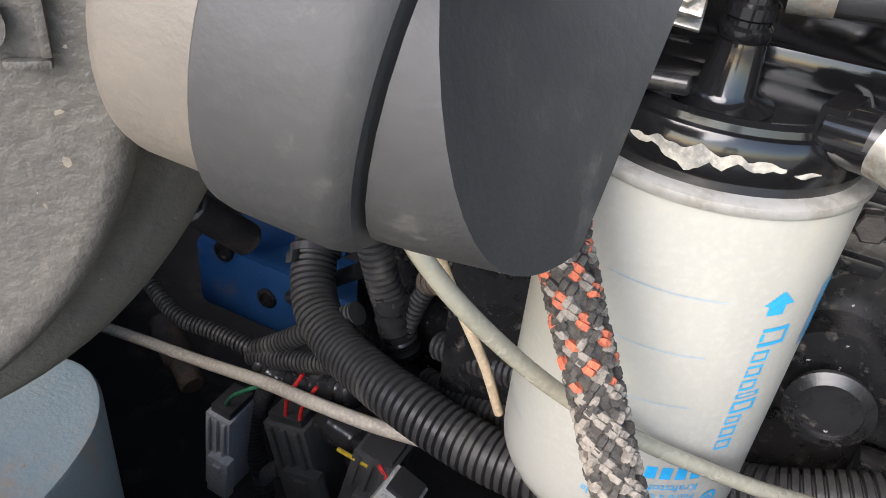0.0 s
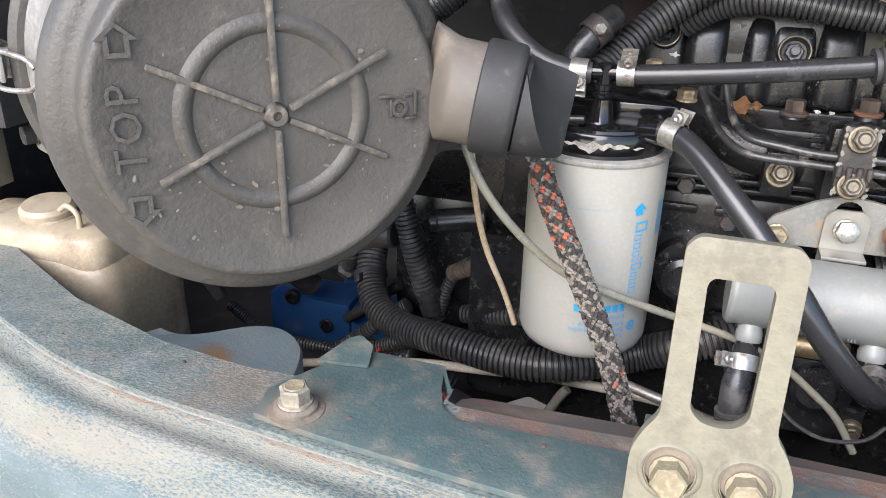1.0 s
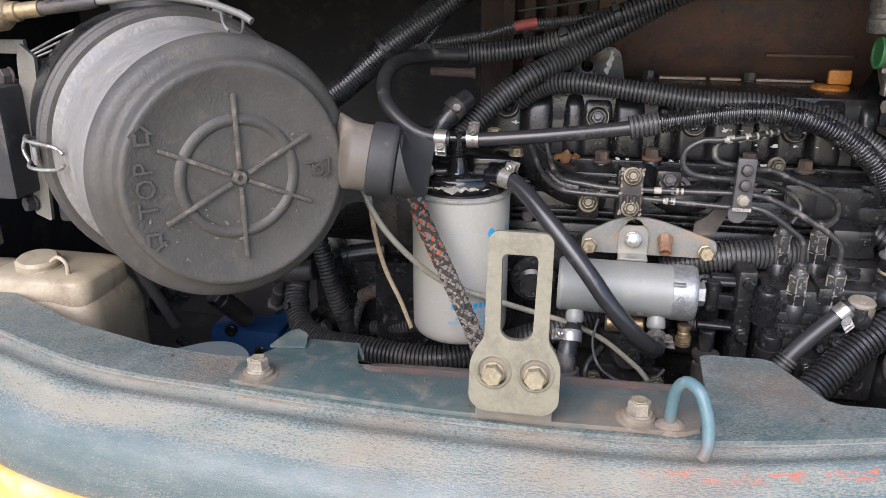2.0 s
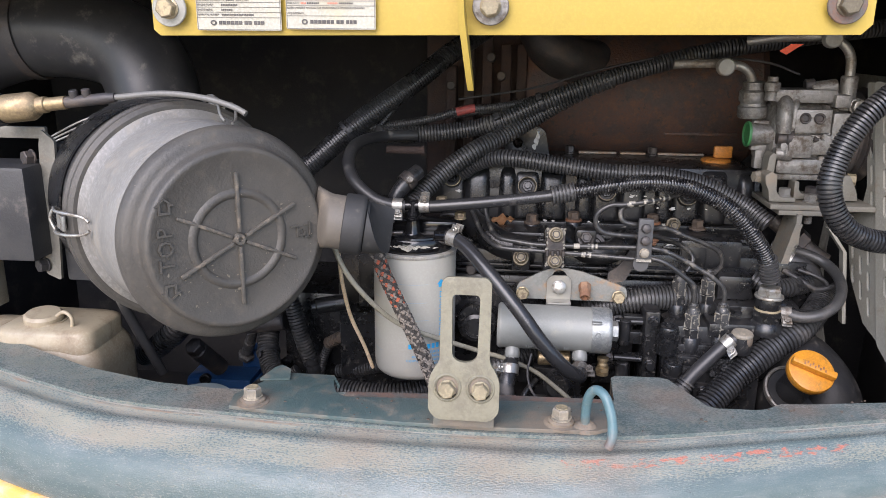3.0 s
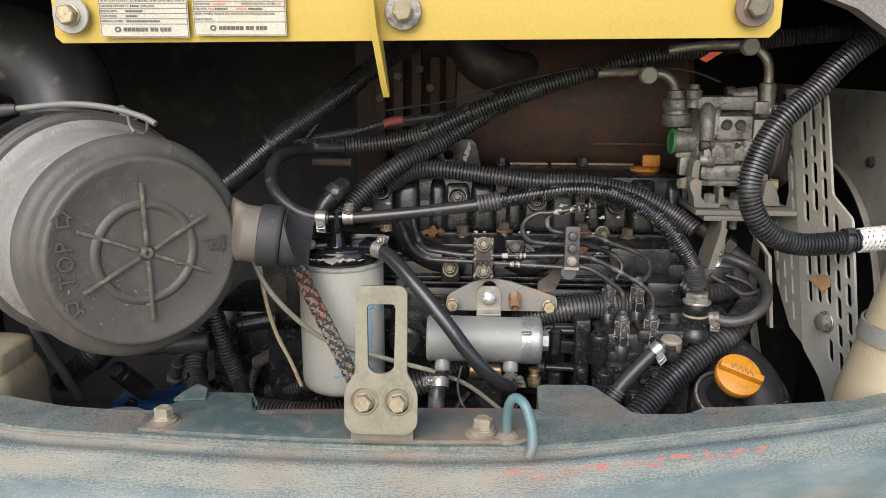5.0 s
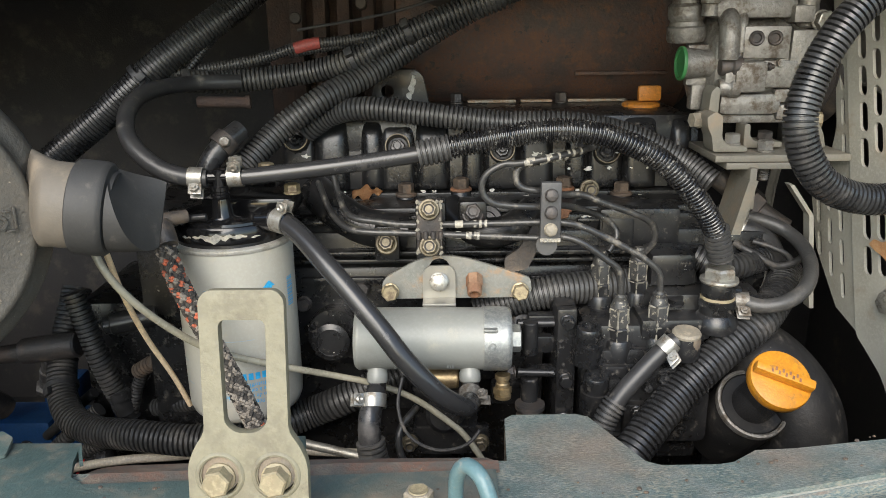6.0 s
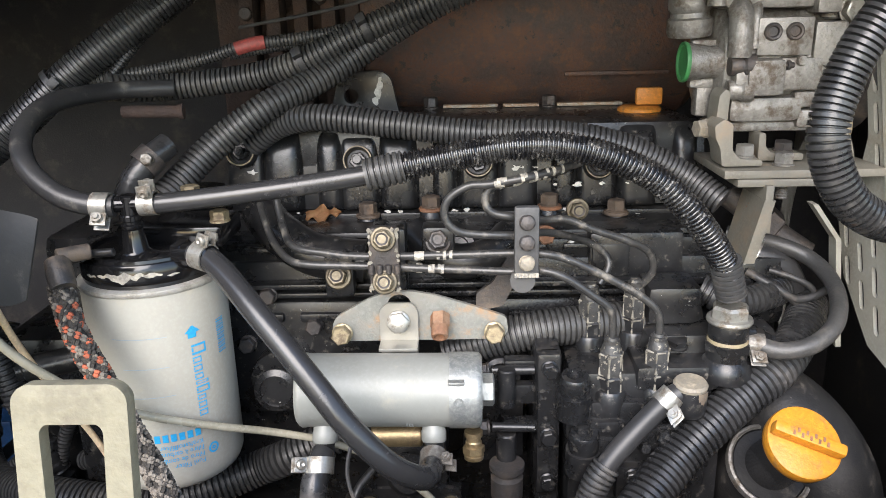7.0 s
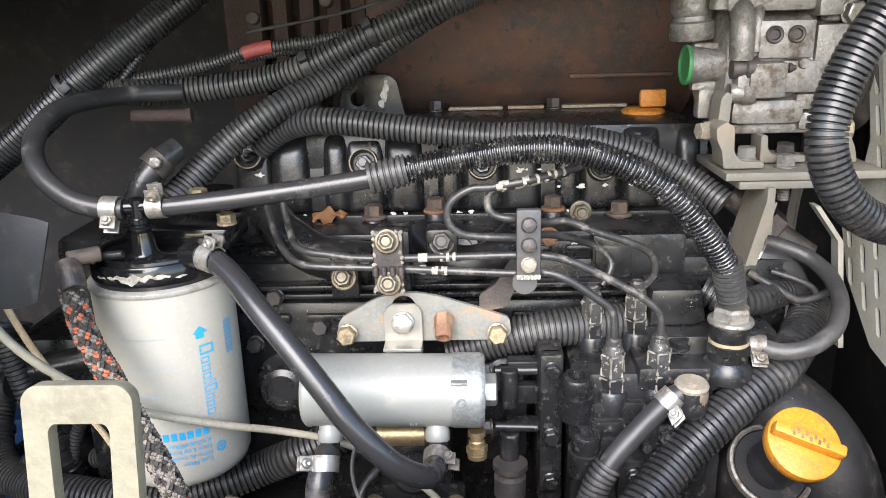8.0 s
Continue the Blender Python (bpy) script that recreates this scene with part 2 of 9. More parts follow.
def stain_round(mat, centre, inner, outer, tint, amount=1.0, scale=55):
    """A soft ragged stain spread about one spot of a surface."""
    nt = mat.node_tree
    shader = nt.nodes["Principled BSDF"]
    paint_out = shader.inputs["Base Color"].links[0].from_socket
    spot, away, wobble, wander, bloom, part_of, stain = (nt.nodes.new(k) for k in ("ShaderNodeNewGeometry", "ShaderNodeVectorMath", "ShaderNodeTexNoise", "ShaderNodeMath", "ShaderNodeMapRange", "ShaderNodeMath", "ShaderNodeMix"))
    away.operation = "DISTANCE"
    away.inputs[1].default_value = centre
    wobble.inputs["Scale"].default_value, wobble.inputs["Detail"].default_value = scale, 5
    wander.operation, wander.inputs[1].default_value = "MULTIPLY_ADD", outer * 0.7
    bloom.interpolation_type = "SMOOTHSTEP"
    bloom.inputs["From Min"].default_value, bloom.inputs["From Max"].default_value = outer, inner
    part_of.operation, part_of.inputs[1].default_value = "MULTIPLY", amount
    stain.data_type = "RGBA"
    stain.inputs[7].default_value = colour(tint)
    nt.links.new(spot.outputs["Position"], away.inputs[0])
    nt.links.new(spot.outputs["Position"], wobble.inputs["Vector"])
    nt.links.new(wobble.outputs["Fac"], wander.inputs[0])
    nt.links.new(away.outputs["Value"], wander.inputs[2])
    nt.links.new(wander.outputs[0], bloom.inputs["Value"])
    nt.links.new(bloom.outputs[0], part_of.inputs[0])
    nt.links.new(part_of.outputs[0], stain.inputs[0])
    nt.links.new(paint_out, stain.inputs[6])
    nt.links.new(stain.outputs[2], shader.inputs["Base Color"])


# rust run out of the drain hole; trodden brown dirt about the latch, the bolts and the hook
stain_round(RUSTED_TEAL, (-0.212, 0.164, 0.981), 0.026, 0.050, (0.30, 0.155, 0.065))
for spot, outer in (((0.118, 0.026, 1.05), 0.085), ((0.185, 0.036, 1.05), 0.090), ((0.225, 0.030, 1.05), 0.070), ((-0.078, 0.062, 1.046), 0.052)):
    stain_round(TEAL_CLEAN, spot, outer * 0.35, outer, (0.195, 0.148, 0.108), 0.75, 70)
for spot, outer in (((0.03, 0.020, 1.04), 0.100), ((0.14, 0.010, 1.04), 0.100), ((0.225, 0.012, 1.045), 0.090)):
    stain_round(TEAL_ROLL, spot, outer * 0.3, outer, (0.225, 0.166, 0.118), 0.45, 60)
for spot, outer in (((-0.12, 0.075, 1.04), 0.080), ((0.29, 0.10, 1.05), 0.090), ((0.40, 0.09, 1.05), 0.070)):
    stain_round(TEAL, spot, outer * 0.3, outer, (0.215, 0.155, 0.115), 0.60, 60)
stain_round(TEAL_HOOK, (0.216, 0.034, 1.052), 0.010, 0.030, (0.16, 0.115, 0.082), 0.9, 120)
stain_round(TEAL_HOOK, (0.229, 0.000, 1.058), 0.008, 0.026, (0.20, 0.10, 0.065), 0.8, 120)
YELLOW = material("yellow_paint", (0.455, 0.325, 0.062), 0.42, second=(0.43, 0.305, 0.06), scale=5, dust=(0.46, 0.33, 0.085), dust_amount=0.12, dust_scale=60,
                  chips=(0.12, 0.09, 0.05), chip_amount=-0.125, chip_scale=120, bump=0.06, coat=0.15, speck=1.05)
ORANGE_BODY = material("faded_orange_yellow_paint", (0.78, 0.44, 0.10), 0.45, second=(0.70, 0.40, 0.12), scale=12, dust=(0.6, 0.46, 0.3), dust_amount=0.3, bump=0.1)
CREAM_PAINT = material("dirty_cream_paint", (0.192, 0.177, 0.122), 0.6, second=(0.155, 0.140, 0.098), second_amount=0.6, scale=45, dust=(0.105, 0.088, 0.066), dust_amount=0.30, dust_scale=70, dust_soft=0.40,
                       chips=(0.15, 0.12, 0.085), chip_amount=-0.05, chip_scale=150, bump=0.4, grain=260, speck=1.08, relief=0.07, relief_scale=120)
CREAM_BOLT = material("cream_painted_bolt", (0.25, 0.21, 0.13), 0.6, second=(0.20, 0.165, 0.10), dust=(0.26, 0.20, 0.13), dust_amount=0.35, dust_scale=80, bump=0.3)
BEIGE = material("beige_bracket_paint", (0.165, 0.155, 0.128), 0.5, second=(0.132, 0.122, 0.098), scale=25, dust=(0.23, 0.185, 0.135), dust_amount=0.28, chips=(0.22, 0.115, 0.06), chip_amount=-0.03, chip_scale=80, bump=0.15, speck=1.1)
GREY_PAINT = material("grey_green_bracket_paint", (0.175, 0.178, 0.160), 0.5, second=(0.215, 0.205, 0.178), scale=45, dust=(0.30, 0.20, 0.12), dust_amount=0.25, dust_scale=60,
                      chips=(0.34, 0.17, 0.09), chip_amount=-0.03, chip_scale=90, bump=0.3)
FILTER_WHITE = material("off_white_filter_paint", (0.372, 0.362, 0.316), 0.44, second=(0.348, 0.332, 0.285), scale=9, dust=(0.42, 0.385, 0.31), dust_amount=0.14, dust_scale=45,
                        chips=(0.36, 0.32, 0.25), chip_amount=-0.10, chip_scale=170, bump=0.03, speck=1.02, gloss=0.4)
PRINT_BLUE = material("blue_print", (0.02, 0.30, 0.58), 0.45, second=(0.03, 0.34, 0.6), bump=0)
PRINT_GREY = material("thin_grey_print", (0.25, 0.32, 0.37), 0.5, second=(0.36, 0.40, 0.42), bump=0)
PRINT_BLACK = material("black_print", (0.06, 0.055, 0.05), 0.6, second=(0.10, 0.09, 0.08), bump=0)
PRINT_RED = material("red_print", (0.62, 0.16, 0.10), 0.6, second=(0.55, 0.18, 0.12), bump=0)
STICKER = material("aged_white_sticker", (0.39, 0.368, 0.298), 0.5, second=(0.36, 0.338, 0.265), scale=30, dust=(0.46, 0.41, 0.27), dust_amount=0.25, bump=0.04)
LID_PLASTIC = material("dusty_dark_plastic", (0.056, 0.051, 0.043), 0.5, second=(0.078, 0.070, 0.058), scale=14, dust=(0.125, 0.106, 0.080), dust_amount=0.28, dust_scale=70, dust_soft=0.36,
                       chips=(0.30, 0.25, 0.185), chip_amount=-0.035, chip_scale=260, bump=0.35, grain=380, speck=1.25, relief=0.05, relief_scale=90)
LID_RAISED = material("dust_rubbed_plastic", (0.072, 0.065, 0.054), 0.62, second=(0.100, 0.088, 0.070), scale=90, dust=(0.19, 0.155, 0.115), dust_amount=0.3, dust_scale=120, bump=0.4, speck=1.2)
MUD_FLECK = material("dried_tan_mud", (0.145, 0.126, 0.096), 0.8, second=(0.20, 0.17, 0.125), scale=200, bump=0.3)
BODY_PLASTIC = material("grey_plastic_housing", (0.200, 0.192, 0.175), 0.42, second=(0.165, 0.155, 0.138), scale=16, dust=(0.25, 0.225, 0.185), dust_amount=0.30, dust_scale=40, bump=0.2, stretch=(1, 1, 0.5))
DUST_TUBE = material("dust_caked_plastic", (0.100, 0.087, 0.070), 0.62, second=(0.135, 0.115, 0.09), scale=18, dust=(0.205, 0.168, 0.125), dust_amount=0.3, dust_scale=30, bump=0.15, grain=500, speck=1.1)
BLACK_PLASTIC = material("black_plastic", (0.026, 0.026, 0.027), 0.45, second=(0.04, 0.039, 0.037), dust=(0.15, 0.13, 0.11), dust_amount=0.2, bump=0.2)
BOX_PLASTIC = material("grey_plastic_box", (0.055, 0.055, 0.056), 0.5, second=(0.075, 0.073, 0.07), dust=(0.2, 0.18, 0.15), dust_amount=0.2, bump=0.2)
TANK_PLASTIC = material("yellowed_tank_plastic", (0.36, 0.305, 0.215), 0.38, second=(0.29, 0.225, 0.145), second_amount=0.6, scale=10, dust=(0.16, 0.112, 0.072), dust_amount=0.34, dust_scale=22, dust_soft=0.3, bump=0.08, speck=1.05)
ZINC = material("zinc_plated_steel", (0.38, 0.37, 0.335), 0.4, 0.75, second=(0.26, 0.245, 0.215), scale=110, dust=(0.20, 0.165, 0.125), dust_amount=0.32, dust_scale=110, bump=0.12, speck=1.12)
GOLD_ZINC = material("yellow_passivated_steel", (0.36, 0.30, 0.19), 0.42, 0.65, second=(0.26, 0.21, 0.14), scale=110, dust=(0.19, 0.145, 0.10), dust_amount=0.35, dust_scale=90, bump=0.12, speck=1.12)
PUMP_SILVER = material("satin_silver_pump_body", (0.236, 0.240, 0.220), 0.46, 0.1, second=(0.218, 0.218, 0.196), scale=14, dust=(0.36, 0.335, 0.275), dust_amount=0.2, dust_scale=30,
                       chips=(0.10, 0.09, 0.08), chip_amount=-0.12, chip_scale=220, bump=0.04, speck=1.05)
GALV = material("galvanised_end_cap", (0.31, 0.315, 0.30), 0.46, 0.6, second=(0.24, 0.255, 0.25), second_amount=0.7, scale=120, bump=0.15)
BRASS = material("dull_brass", (0.36, 0.275, 0.155), 0.42, 0.8, second=(0.27, 0.205, 0.125), scale=60, dust=(0.3, 0.23, 0.15), dust_amount=0.2, bump=0.12)
RUST = material("rusty_steel", (0.17, 0.085, 0.048), 0.8, 0.1, second=(0.30, 0.135, 0.065), scale=70, dust=(0.30, 0.20, 0.13), dust_amount=0.3, bump=0.5)
HEAT_SHIELD = material("rust_brown_heat_shield", (0.062, 0.045, 0.040), 0.62, 0.1, second=(0.115, 0.058, 0.038), second_amount=0.7, scale=26, dust=(0.150, 0.080, 0.048), dust_amount=0.34, dust_scale=70, chips=(0.045, 0.038, 0.036), chip_amount=0.05, chip_scale=60, bump=0.7, grain=320, relief=0.10, relief_scale=60)
CAST_ALU = material("dirty_cast_aluminium", (0.25, 0.24, 0.22), 0.48, 0.55, second=(0.155, 0.143, 0.127), second_amount=0.6, scale=38, dust=(0.125, 0.10, 0.075), dust_amount=0.36, dust_scale=60, bump=0.5, grain=300, speck=1.15)
ALU_PIPE = material("dull_aluminium_pipe", (0.34, 0.325, 0.285), 0.45, 0.7, second=(0.25, 0.228, 0.19), scale=50, dust=(0.24, 0.19, 0.14), dust_amount=0.35, bump=0.3)
PIPE_BLACK = material("black_steel_pipe", (0.040, 0.040, 0.040), 0.32, 0.3, chips=(0.50, 0.48, 0.43), chip_amount=-0.02, chip_scale=190, second=(0.07, 0.068, 0.064), scale=50, dust=(0.22, 0.20, 0.17), dust_amount=0.26, dust_scale=70, bump=0.1)
TAPE_FLAKE = material("flaking_white_tape", (0.56, 0.55, 0.51), 0.7, second=(0.44, 0.42, 0.37), scale=160, bump=0.5)
WHITE_FLAKE = material("peeling_white_tape", (0.38, 0.35, 0.29), 0.7, second=(0.21, 0.20, 0.18), second_amount=0.7, scale=160, bump=0.5)
ORANGE_CAP = material("orange_plastic", (0.52, 0.215, 0.018), 0.42, second=(0.46, 0.185, 0.018), scale=60, dust=(0.27, 0.14, 0.04), dust_amount=0.2, dust_scale=90, bump=0.2)
RIM_STEEL = material("bright_crimped_steel", (0.60, 0.58, 0.53), 0.34, 0.5, second=(0.45, 0.42, 0.36), scale=70, bump=0.03, speck=1.05)
HANGER = material("bright_zinc_strap", (0.33, 0.32, 0.285), 0.38, 0.5, second=(0.37, 0.35, 0.30), scale=40, dust=(0.40, 0.36, 0.28), dust_amount=0.12, dust_scale=60, bump=0.05, speck=1.04)
OIL_CAP = material("grimy_orange_plastic", (0.52, 0.20, 0.03), 0.5, second=(0.36, 0.14, 0.03), scale=60, dust=(0.18, 0.10, 0.05), dust_amount=0.3, dust_scale=70, bump=0.2)
WORN_RING = material("worn_yellow_zinc_washer", (0.16, 0.135, 0.09), 0.45, 0.5, second=(0.12, 0.10, 0.07), second_amount=0.8, scale=160, bump=0.2, speck=1.1)
BLADE_RUST = material("rust_freckled_plate", (0.28, 0.25, 0.20), 0.6, second=(0.30, 0.17, 0.09), second_amount=0.7, scale=60, bump=0.3)
GREEN = material("green_plastic_plug", (0.035, 0.15, 0.05), 0.5, second=(0.05, 0.24, 0.07), bump=0.1)
RED_TAPE = material("red_tape", (0.34, 0.060, 0.050), 0.5, second=(0.25, 0.06, 0.05), bump=0.15)
ORANGE_RED = material("orange_red_tag", (0.85, 0.10, 0.025), 0.5, second=(0.8, 0.12, 0.03), bump=0.1)
CLEAR_TUBE = material("greyed_clear_tube", (0.25, 0.235, 0.18), 0.25, second=(0.31, 0.29, 0.225), scale=20, dust=(0.34, 0.31, 0.25), dust_amount=0.15, bump=0.06)
CABLE_GREY = material("grey_cable_sheath", (0.135, 0.130, 0.118), 0.5, second=(0.17, 0.16, 0.14), scale=40, dust=(0.22, 0.20, 0.16), dust_amount=0.2, bump=0.1)
CREAM_WIRE = material("cream_wire_sleeve", (0.62, 0.48, 0.31), 0.55, second=(0.52, 0.40, 0.27), scale=60, bump=0.2)
WHITE_TUBE = material("off_white_tube", (0.50, 0.45, 0.36), 0.5, second=(0.42, 0.37, 0.30), scale=30, bump=0.15)
BLUE_PAINT = material("blue_paint", (0.0125, 0.058, 0.168), 0.4, second=(0.02, 0.070, 0.18), scale=22, dust=(0.12, 0.12, 0.12), dust_amount=0.2, bump=0.15)
ROPE_BLACK = material("black_rope_strand", (0.036, 0.032, 0.028), 0.9, second=(0.075, 0.066, 0.056), scale=300, bump=0.8)
ROPE_GREY = material("dirty_white_rope_strand", (0.195, 0.170, 0.140), 0.9, second=(0.130, 0.112, 0.094), scale=260, bump=0.8)
ROPE_ORANGE = material("orange_rope_strand", (0.40, 0.10, 0.05), 0.85, second=(0.26, 0.09, 0.055), scale=260, bump=0.8)
LEAF = material("dry_leaf", (0.36, 0.185, 0.085), 0.75, second=(0.48, 0.29, 0.14), scale=120, bump=0.4)
BAY_PAINT = material("dark_bay_panel", (0.026, 0.0265, 0.029), 0.7, gloss=0.25, second=(0.040, 0.039, 0.040), scale=8, dust=(0.075, 0.068, 0.062), dust_amount=0.28, dust_scale=25, bump=0.3)
GUARD_PAINT = material("beige_guard_paint", (0.315, 0.305, 0.262), 0.45, second=(0.265, 0.255, 0.215), scale=14, dust=(0.26, 0.22, 0.165), dust_amount=0.25, chips=(0.22, 0.115, 0.06), chip_amount=-0.05, bump=0.1, speck=1.08)
# pale so that the unseen ceiling throws light back on the engine
INNER_GREY = material("grey_bounce_panel", (0.46, 0.46, 0.45), 0.7, second=(0.38, 0.38, 0.37), scale=7, bump=0.3)
HOOD_EDGE = material("dusty_brown_grey_hood_paint", (0.175, 0.160, 0.145), 0.6, second=(0.135, 0.122, 0.110), scale=14, dust=(0.22, 0.19, 0.155), dust_amount=0.3, dust_scale=40, bump=0.25)
SHROUD_PAINT = material("grey_beige_shroud_paint", (0.27, 0.262, 0.232), 0.5, second=(0.22, 0.212, 0.186), scale=10, dust=(0.20, 0.175, 0.14), dust_amount=0.25, dust_scale=30, bump=0.12, speck=1.06)
BOTTLE_PLASTIC = material("cream_bottle_plastic", (0.44, 0.365, 0.245), 0.42, second=(0.39, 0.315, 0.20), scale=12, dust=(0.42, 0.33, 0.20), dust_amount=0.25, dust_scale=30, bump=0.06, speck=1.04)
EARTH = material("trodden_earth", (0.36, 0.31, 0.25), 0.95, second=(0.42, 0.37, 0.30), scale=1.5, grain=30, bump=0.6)
MANIFOLD_RUST = material("dark_scaled_rust", (0.040, 0.026, 0.021), 0.85, second=(0.062, 0.036, 0.026), scale=60, bump=0.5)
OILY_DIRT = material("oily_brown_dirt", (0.060, 0.047, 0.038), 0.7, second=(0.10, 0.072, 0.05), second_amount=0.7, scale=50, dust=(0.15, 0.10, 0.065), dust_amount=0.35, dust_scale=80, bump=0.6)
WIRE_GREEN = material("green_wire", (0.03, 0.16, 0.08), 0.45, bump=0)
WIRE_RED = material("red_wire", (0.55, 0.03, 0.03), 0.45, bump=0)
WIRE_YELLOW = material("yellow_wire", (0.65, 0.45, 0.04), 0.45, bump=0)
CONNECTOR_GREY = material("grey_connector_plastic", (0.36, 0.37, 0.37), 0.42, second=(0.36, 0.36, 0.35), bump=0.1)
CONNECTOR_WHITE = material("white_connector_plastic", (0.48, 0.48, 0.45), 0.5, bump=0.1)


# ---- building helpers ----
BASES = {}


def thing(name, base, label, category, group="", kind=""):
    ob = new(name)
    ob.empty_display_size = 0.02
    ob.location = base
    BASES[ob.name] = Vector(base)
    return tagged(ob, label, category, group, kind)


def finish(bm, name, mat, angle=38):
    bmesh.ops.recalc_face_normals(bm, faces=bm.faces)
    me = bpy.data.meshes.new(name)
    bm.to_mesh(me)
    bm.free()
    me.materials.append(mat)
    for p in me.polygons:
        p.use_smooth = True
    me.set_sharp_from_angle(angle=radians(angle))
    return me


def part(name, bm, mat, parent, label="", angle=38):
    """Links a bmesh, drawn in world metres, as one mesh object under a thing or a part."""
    base = BASES[parent.name]
    bmesh.ops.translate(bm, vec=-base, verts=bm.verts)
    ob = new(name, finish(bm, name, mat, angle))
    ob.parent = parent
    BASES[ob.name] = base
    return tagged(ob, label)


def solo(name, bm, mat, label, category, group="", kind="", angle=38):
    """A thing that is a single mesh, with its origin at the middle of its underside."""
    low = min(v.co.z for v in bm.verts)
    mid = sum((v.co for v in bm.verts), Vector()) / len(bm.verts)
    base = Vector((mid.x, mid.y, low))
    bmesh.ops.translate(bm, vec=-base, verts=bm.verts)
    ob = new(name, finish(bm, name, mat, angle))
    ob.location = base
    BASES[ob.name] = base
    return tagged(ob, label, category, group, kind)


def basis(axis):
    w = Vector(axis).normalized()
    u = w.cross(Vector((0, 0, 1)))
    u = u.normalized() if u.length > 1e-3 else Vector((1, 0, 0))
    return u, w.cross(u).normalized(), w


def lathe(bm, profile, origin, axis, seg=40, squash=1.0):
    """Turns (radius, height) pairs about an axis. Radius 0 closes the end."""
    u, v, w = basis(axis)
    o, rings = Vector(origin), []
    for r, h in profile:
        if r < 1e-6:
            rings.append([bm.verts.new(o + w * h)])
        else:
            rings.append([bm.verts.new(o + w * h + (u * math.cos(a) + v * math.sin(a) * squash) * r)
                          for a in (2 * math.pi * k / seg for k in range(seg))])
    for a, b in zip(rings, rings[1:]):
        for k in range(seg):
            j = (k + 1) % seg
            quad = [a[k % len(a)], a[j % len(a)], b[j % len(b)], b[k % len(b)]]
            quad = [q for n, q in enumerate(quad) if q not in quad[:n]]
            if len(quad) > 2:
                bm.faces.new(quad)
    return bm


def rod(bm, p0, p1, r0, r1=None, seg=20, chamfer=0.15):
    """A round bar with chamfered ends."""
    p0, p1 = Vector(p0), Vector(p1)
    h, r1 = (p1 - p0).length, r0 if r1 is None else r1
    c = min(r0, r1, h) * chamfer
    return lathe(bm, [(0, 0), (r0 - c, 0), (r0, c), (r1, h - c), (r1 - c, h), (0, h)], p0, p1 - p0, seg)


def smooth_path(points, step):
    """Catmull-Rom through the points, at even steps."""
    p = [Vector(q) for q in points]
    p = [p[0] * 2 - p[1], *p, p[-1] * 2 - p[-2]]
    dense = []
    for a, b, c, d in zip(p, p[1:], p[2:], p[3:]):
        for k in range(24):
            t = k / 24
            dense.append(0.5 * (2 * b + (c - a) * t + (2 * a - 5 * b + 4 * c - d) * t * t + (3 * b - a - 3 * c + d) * t ** 3))
    dense.append(p[-2])
    for _ in range(3):
        dense = [dense[0]] + [(a + 2 * b + c) / 4 for a, b, c in zip(dense, dense[1:], dense[2:])] + [dense[-1]]
    out, left = [dense[0]], step
    for a, b in zip(dense, dense[1:]):
        d = (b - a).length
        while d >= left and d > 0:
            a = a + (b - a) * (left / d)
            out.append(a.copy())
            d, left = (b - a).length, step
        left -= d
    return out


def rings_along(bm, path, radii, seg, close=True, flat=1.0):
    prev, side = None, None
    for k, (p, r) in enumerate(zip(path, radii)):
        way = (path[min(k + 1, len(path) - 1)] - path[max(k - 1, 0)]).normalized()
        if side is None:
            side = basis(way)[0]
        side = (side - way * side.dot(way)).normalized()
        up = way.cross(side)
        ring = [bm.verts.new(p + (side * math.cos(a) + up * math.sin(a) * flat) * r) for a in (2 * math.pi * n / seg for n in range(seg))]
        if prev:
            for n in range(seg):
                bm.faces.new((prev[n], prev[(n + 1) % seg], ring[(n + 1) % seg], ring[n]))
        elif close:
            bm.faces.new(ring[::-1])
        prev = ring
    if close:
        bm.faces.new(prev)
    return bm


def tube(bm, points, r, seg=16, step=0.006, wobble=0.0):
    path = smooth_path(points, step)
    radii = [r * (1 + wobble * noise.noise(p * 60)) for p in path]
    return rings_along(bm, path, radii, seg)


def corrugated(bm, points, r, pitch=0.0042, depth=0.24, seg=18, wound=False):
    """A convoluted conduit: square-shouldered ribs along a path."""
    path = smooth_path(points, pitch / 7)
    wave = (1.0, 0.985, 0.93, 1 - depth, 1 - depth, 0.93, 0.985) if wound else (1.0, 1.0, 1.0, 1.0, 1.0, 1 - depth, 1 - depth)
    radii = [r * wave[k % 7] for k in range(len(path))]
    return rings_along(bm, path, radii, seg)


def box(bm, centre, size, bevel=0.002, turn=None, taper=None):
    m = Matrix.Translation(centre) @ (turn.to_4x4() if turn else Matrix()) @ Matrix.Diagonal((*size, 1))
    made = bmesh.ops.create_cube(bm, size=1.0, matrix=m)["verts"]
    if bevel:
        edges = {e for v in made for e in v.link_edges}
        bmesh.ops.bevel(bm, geom=list(edges), offset=min(bevel, min(size) * 0.45), segments=2, profile=0.6, affect="EDGES", clamp_overlap=True)
    return bm


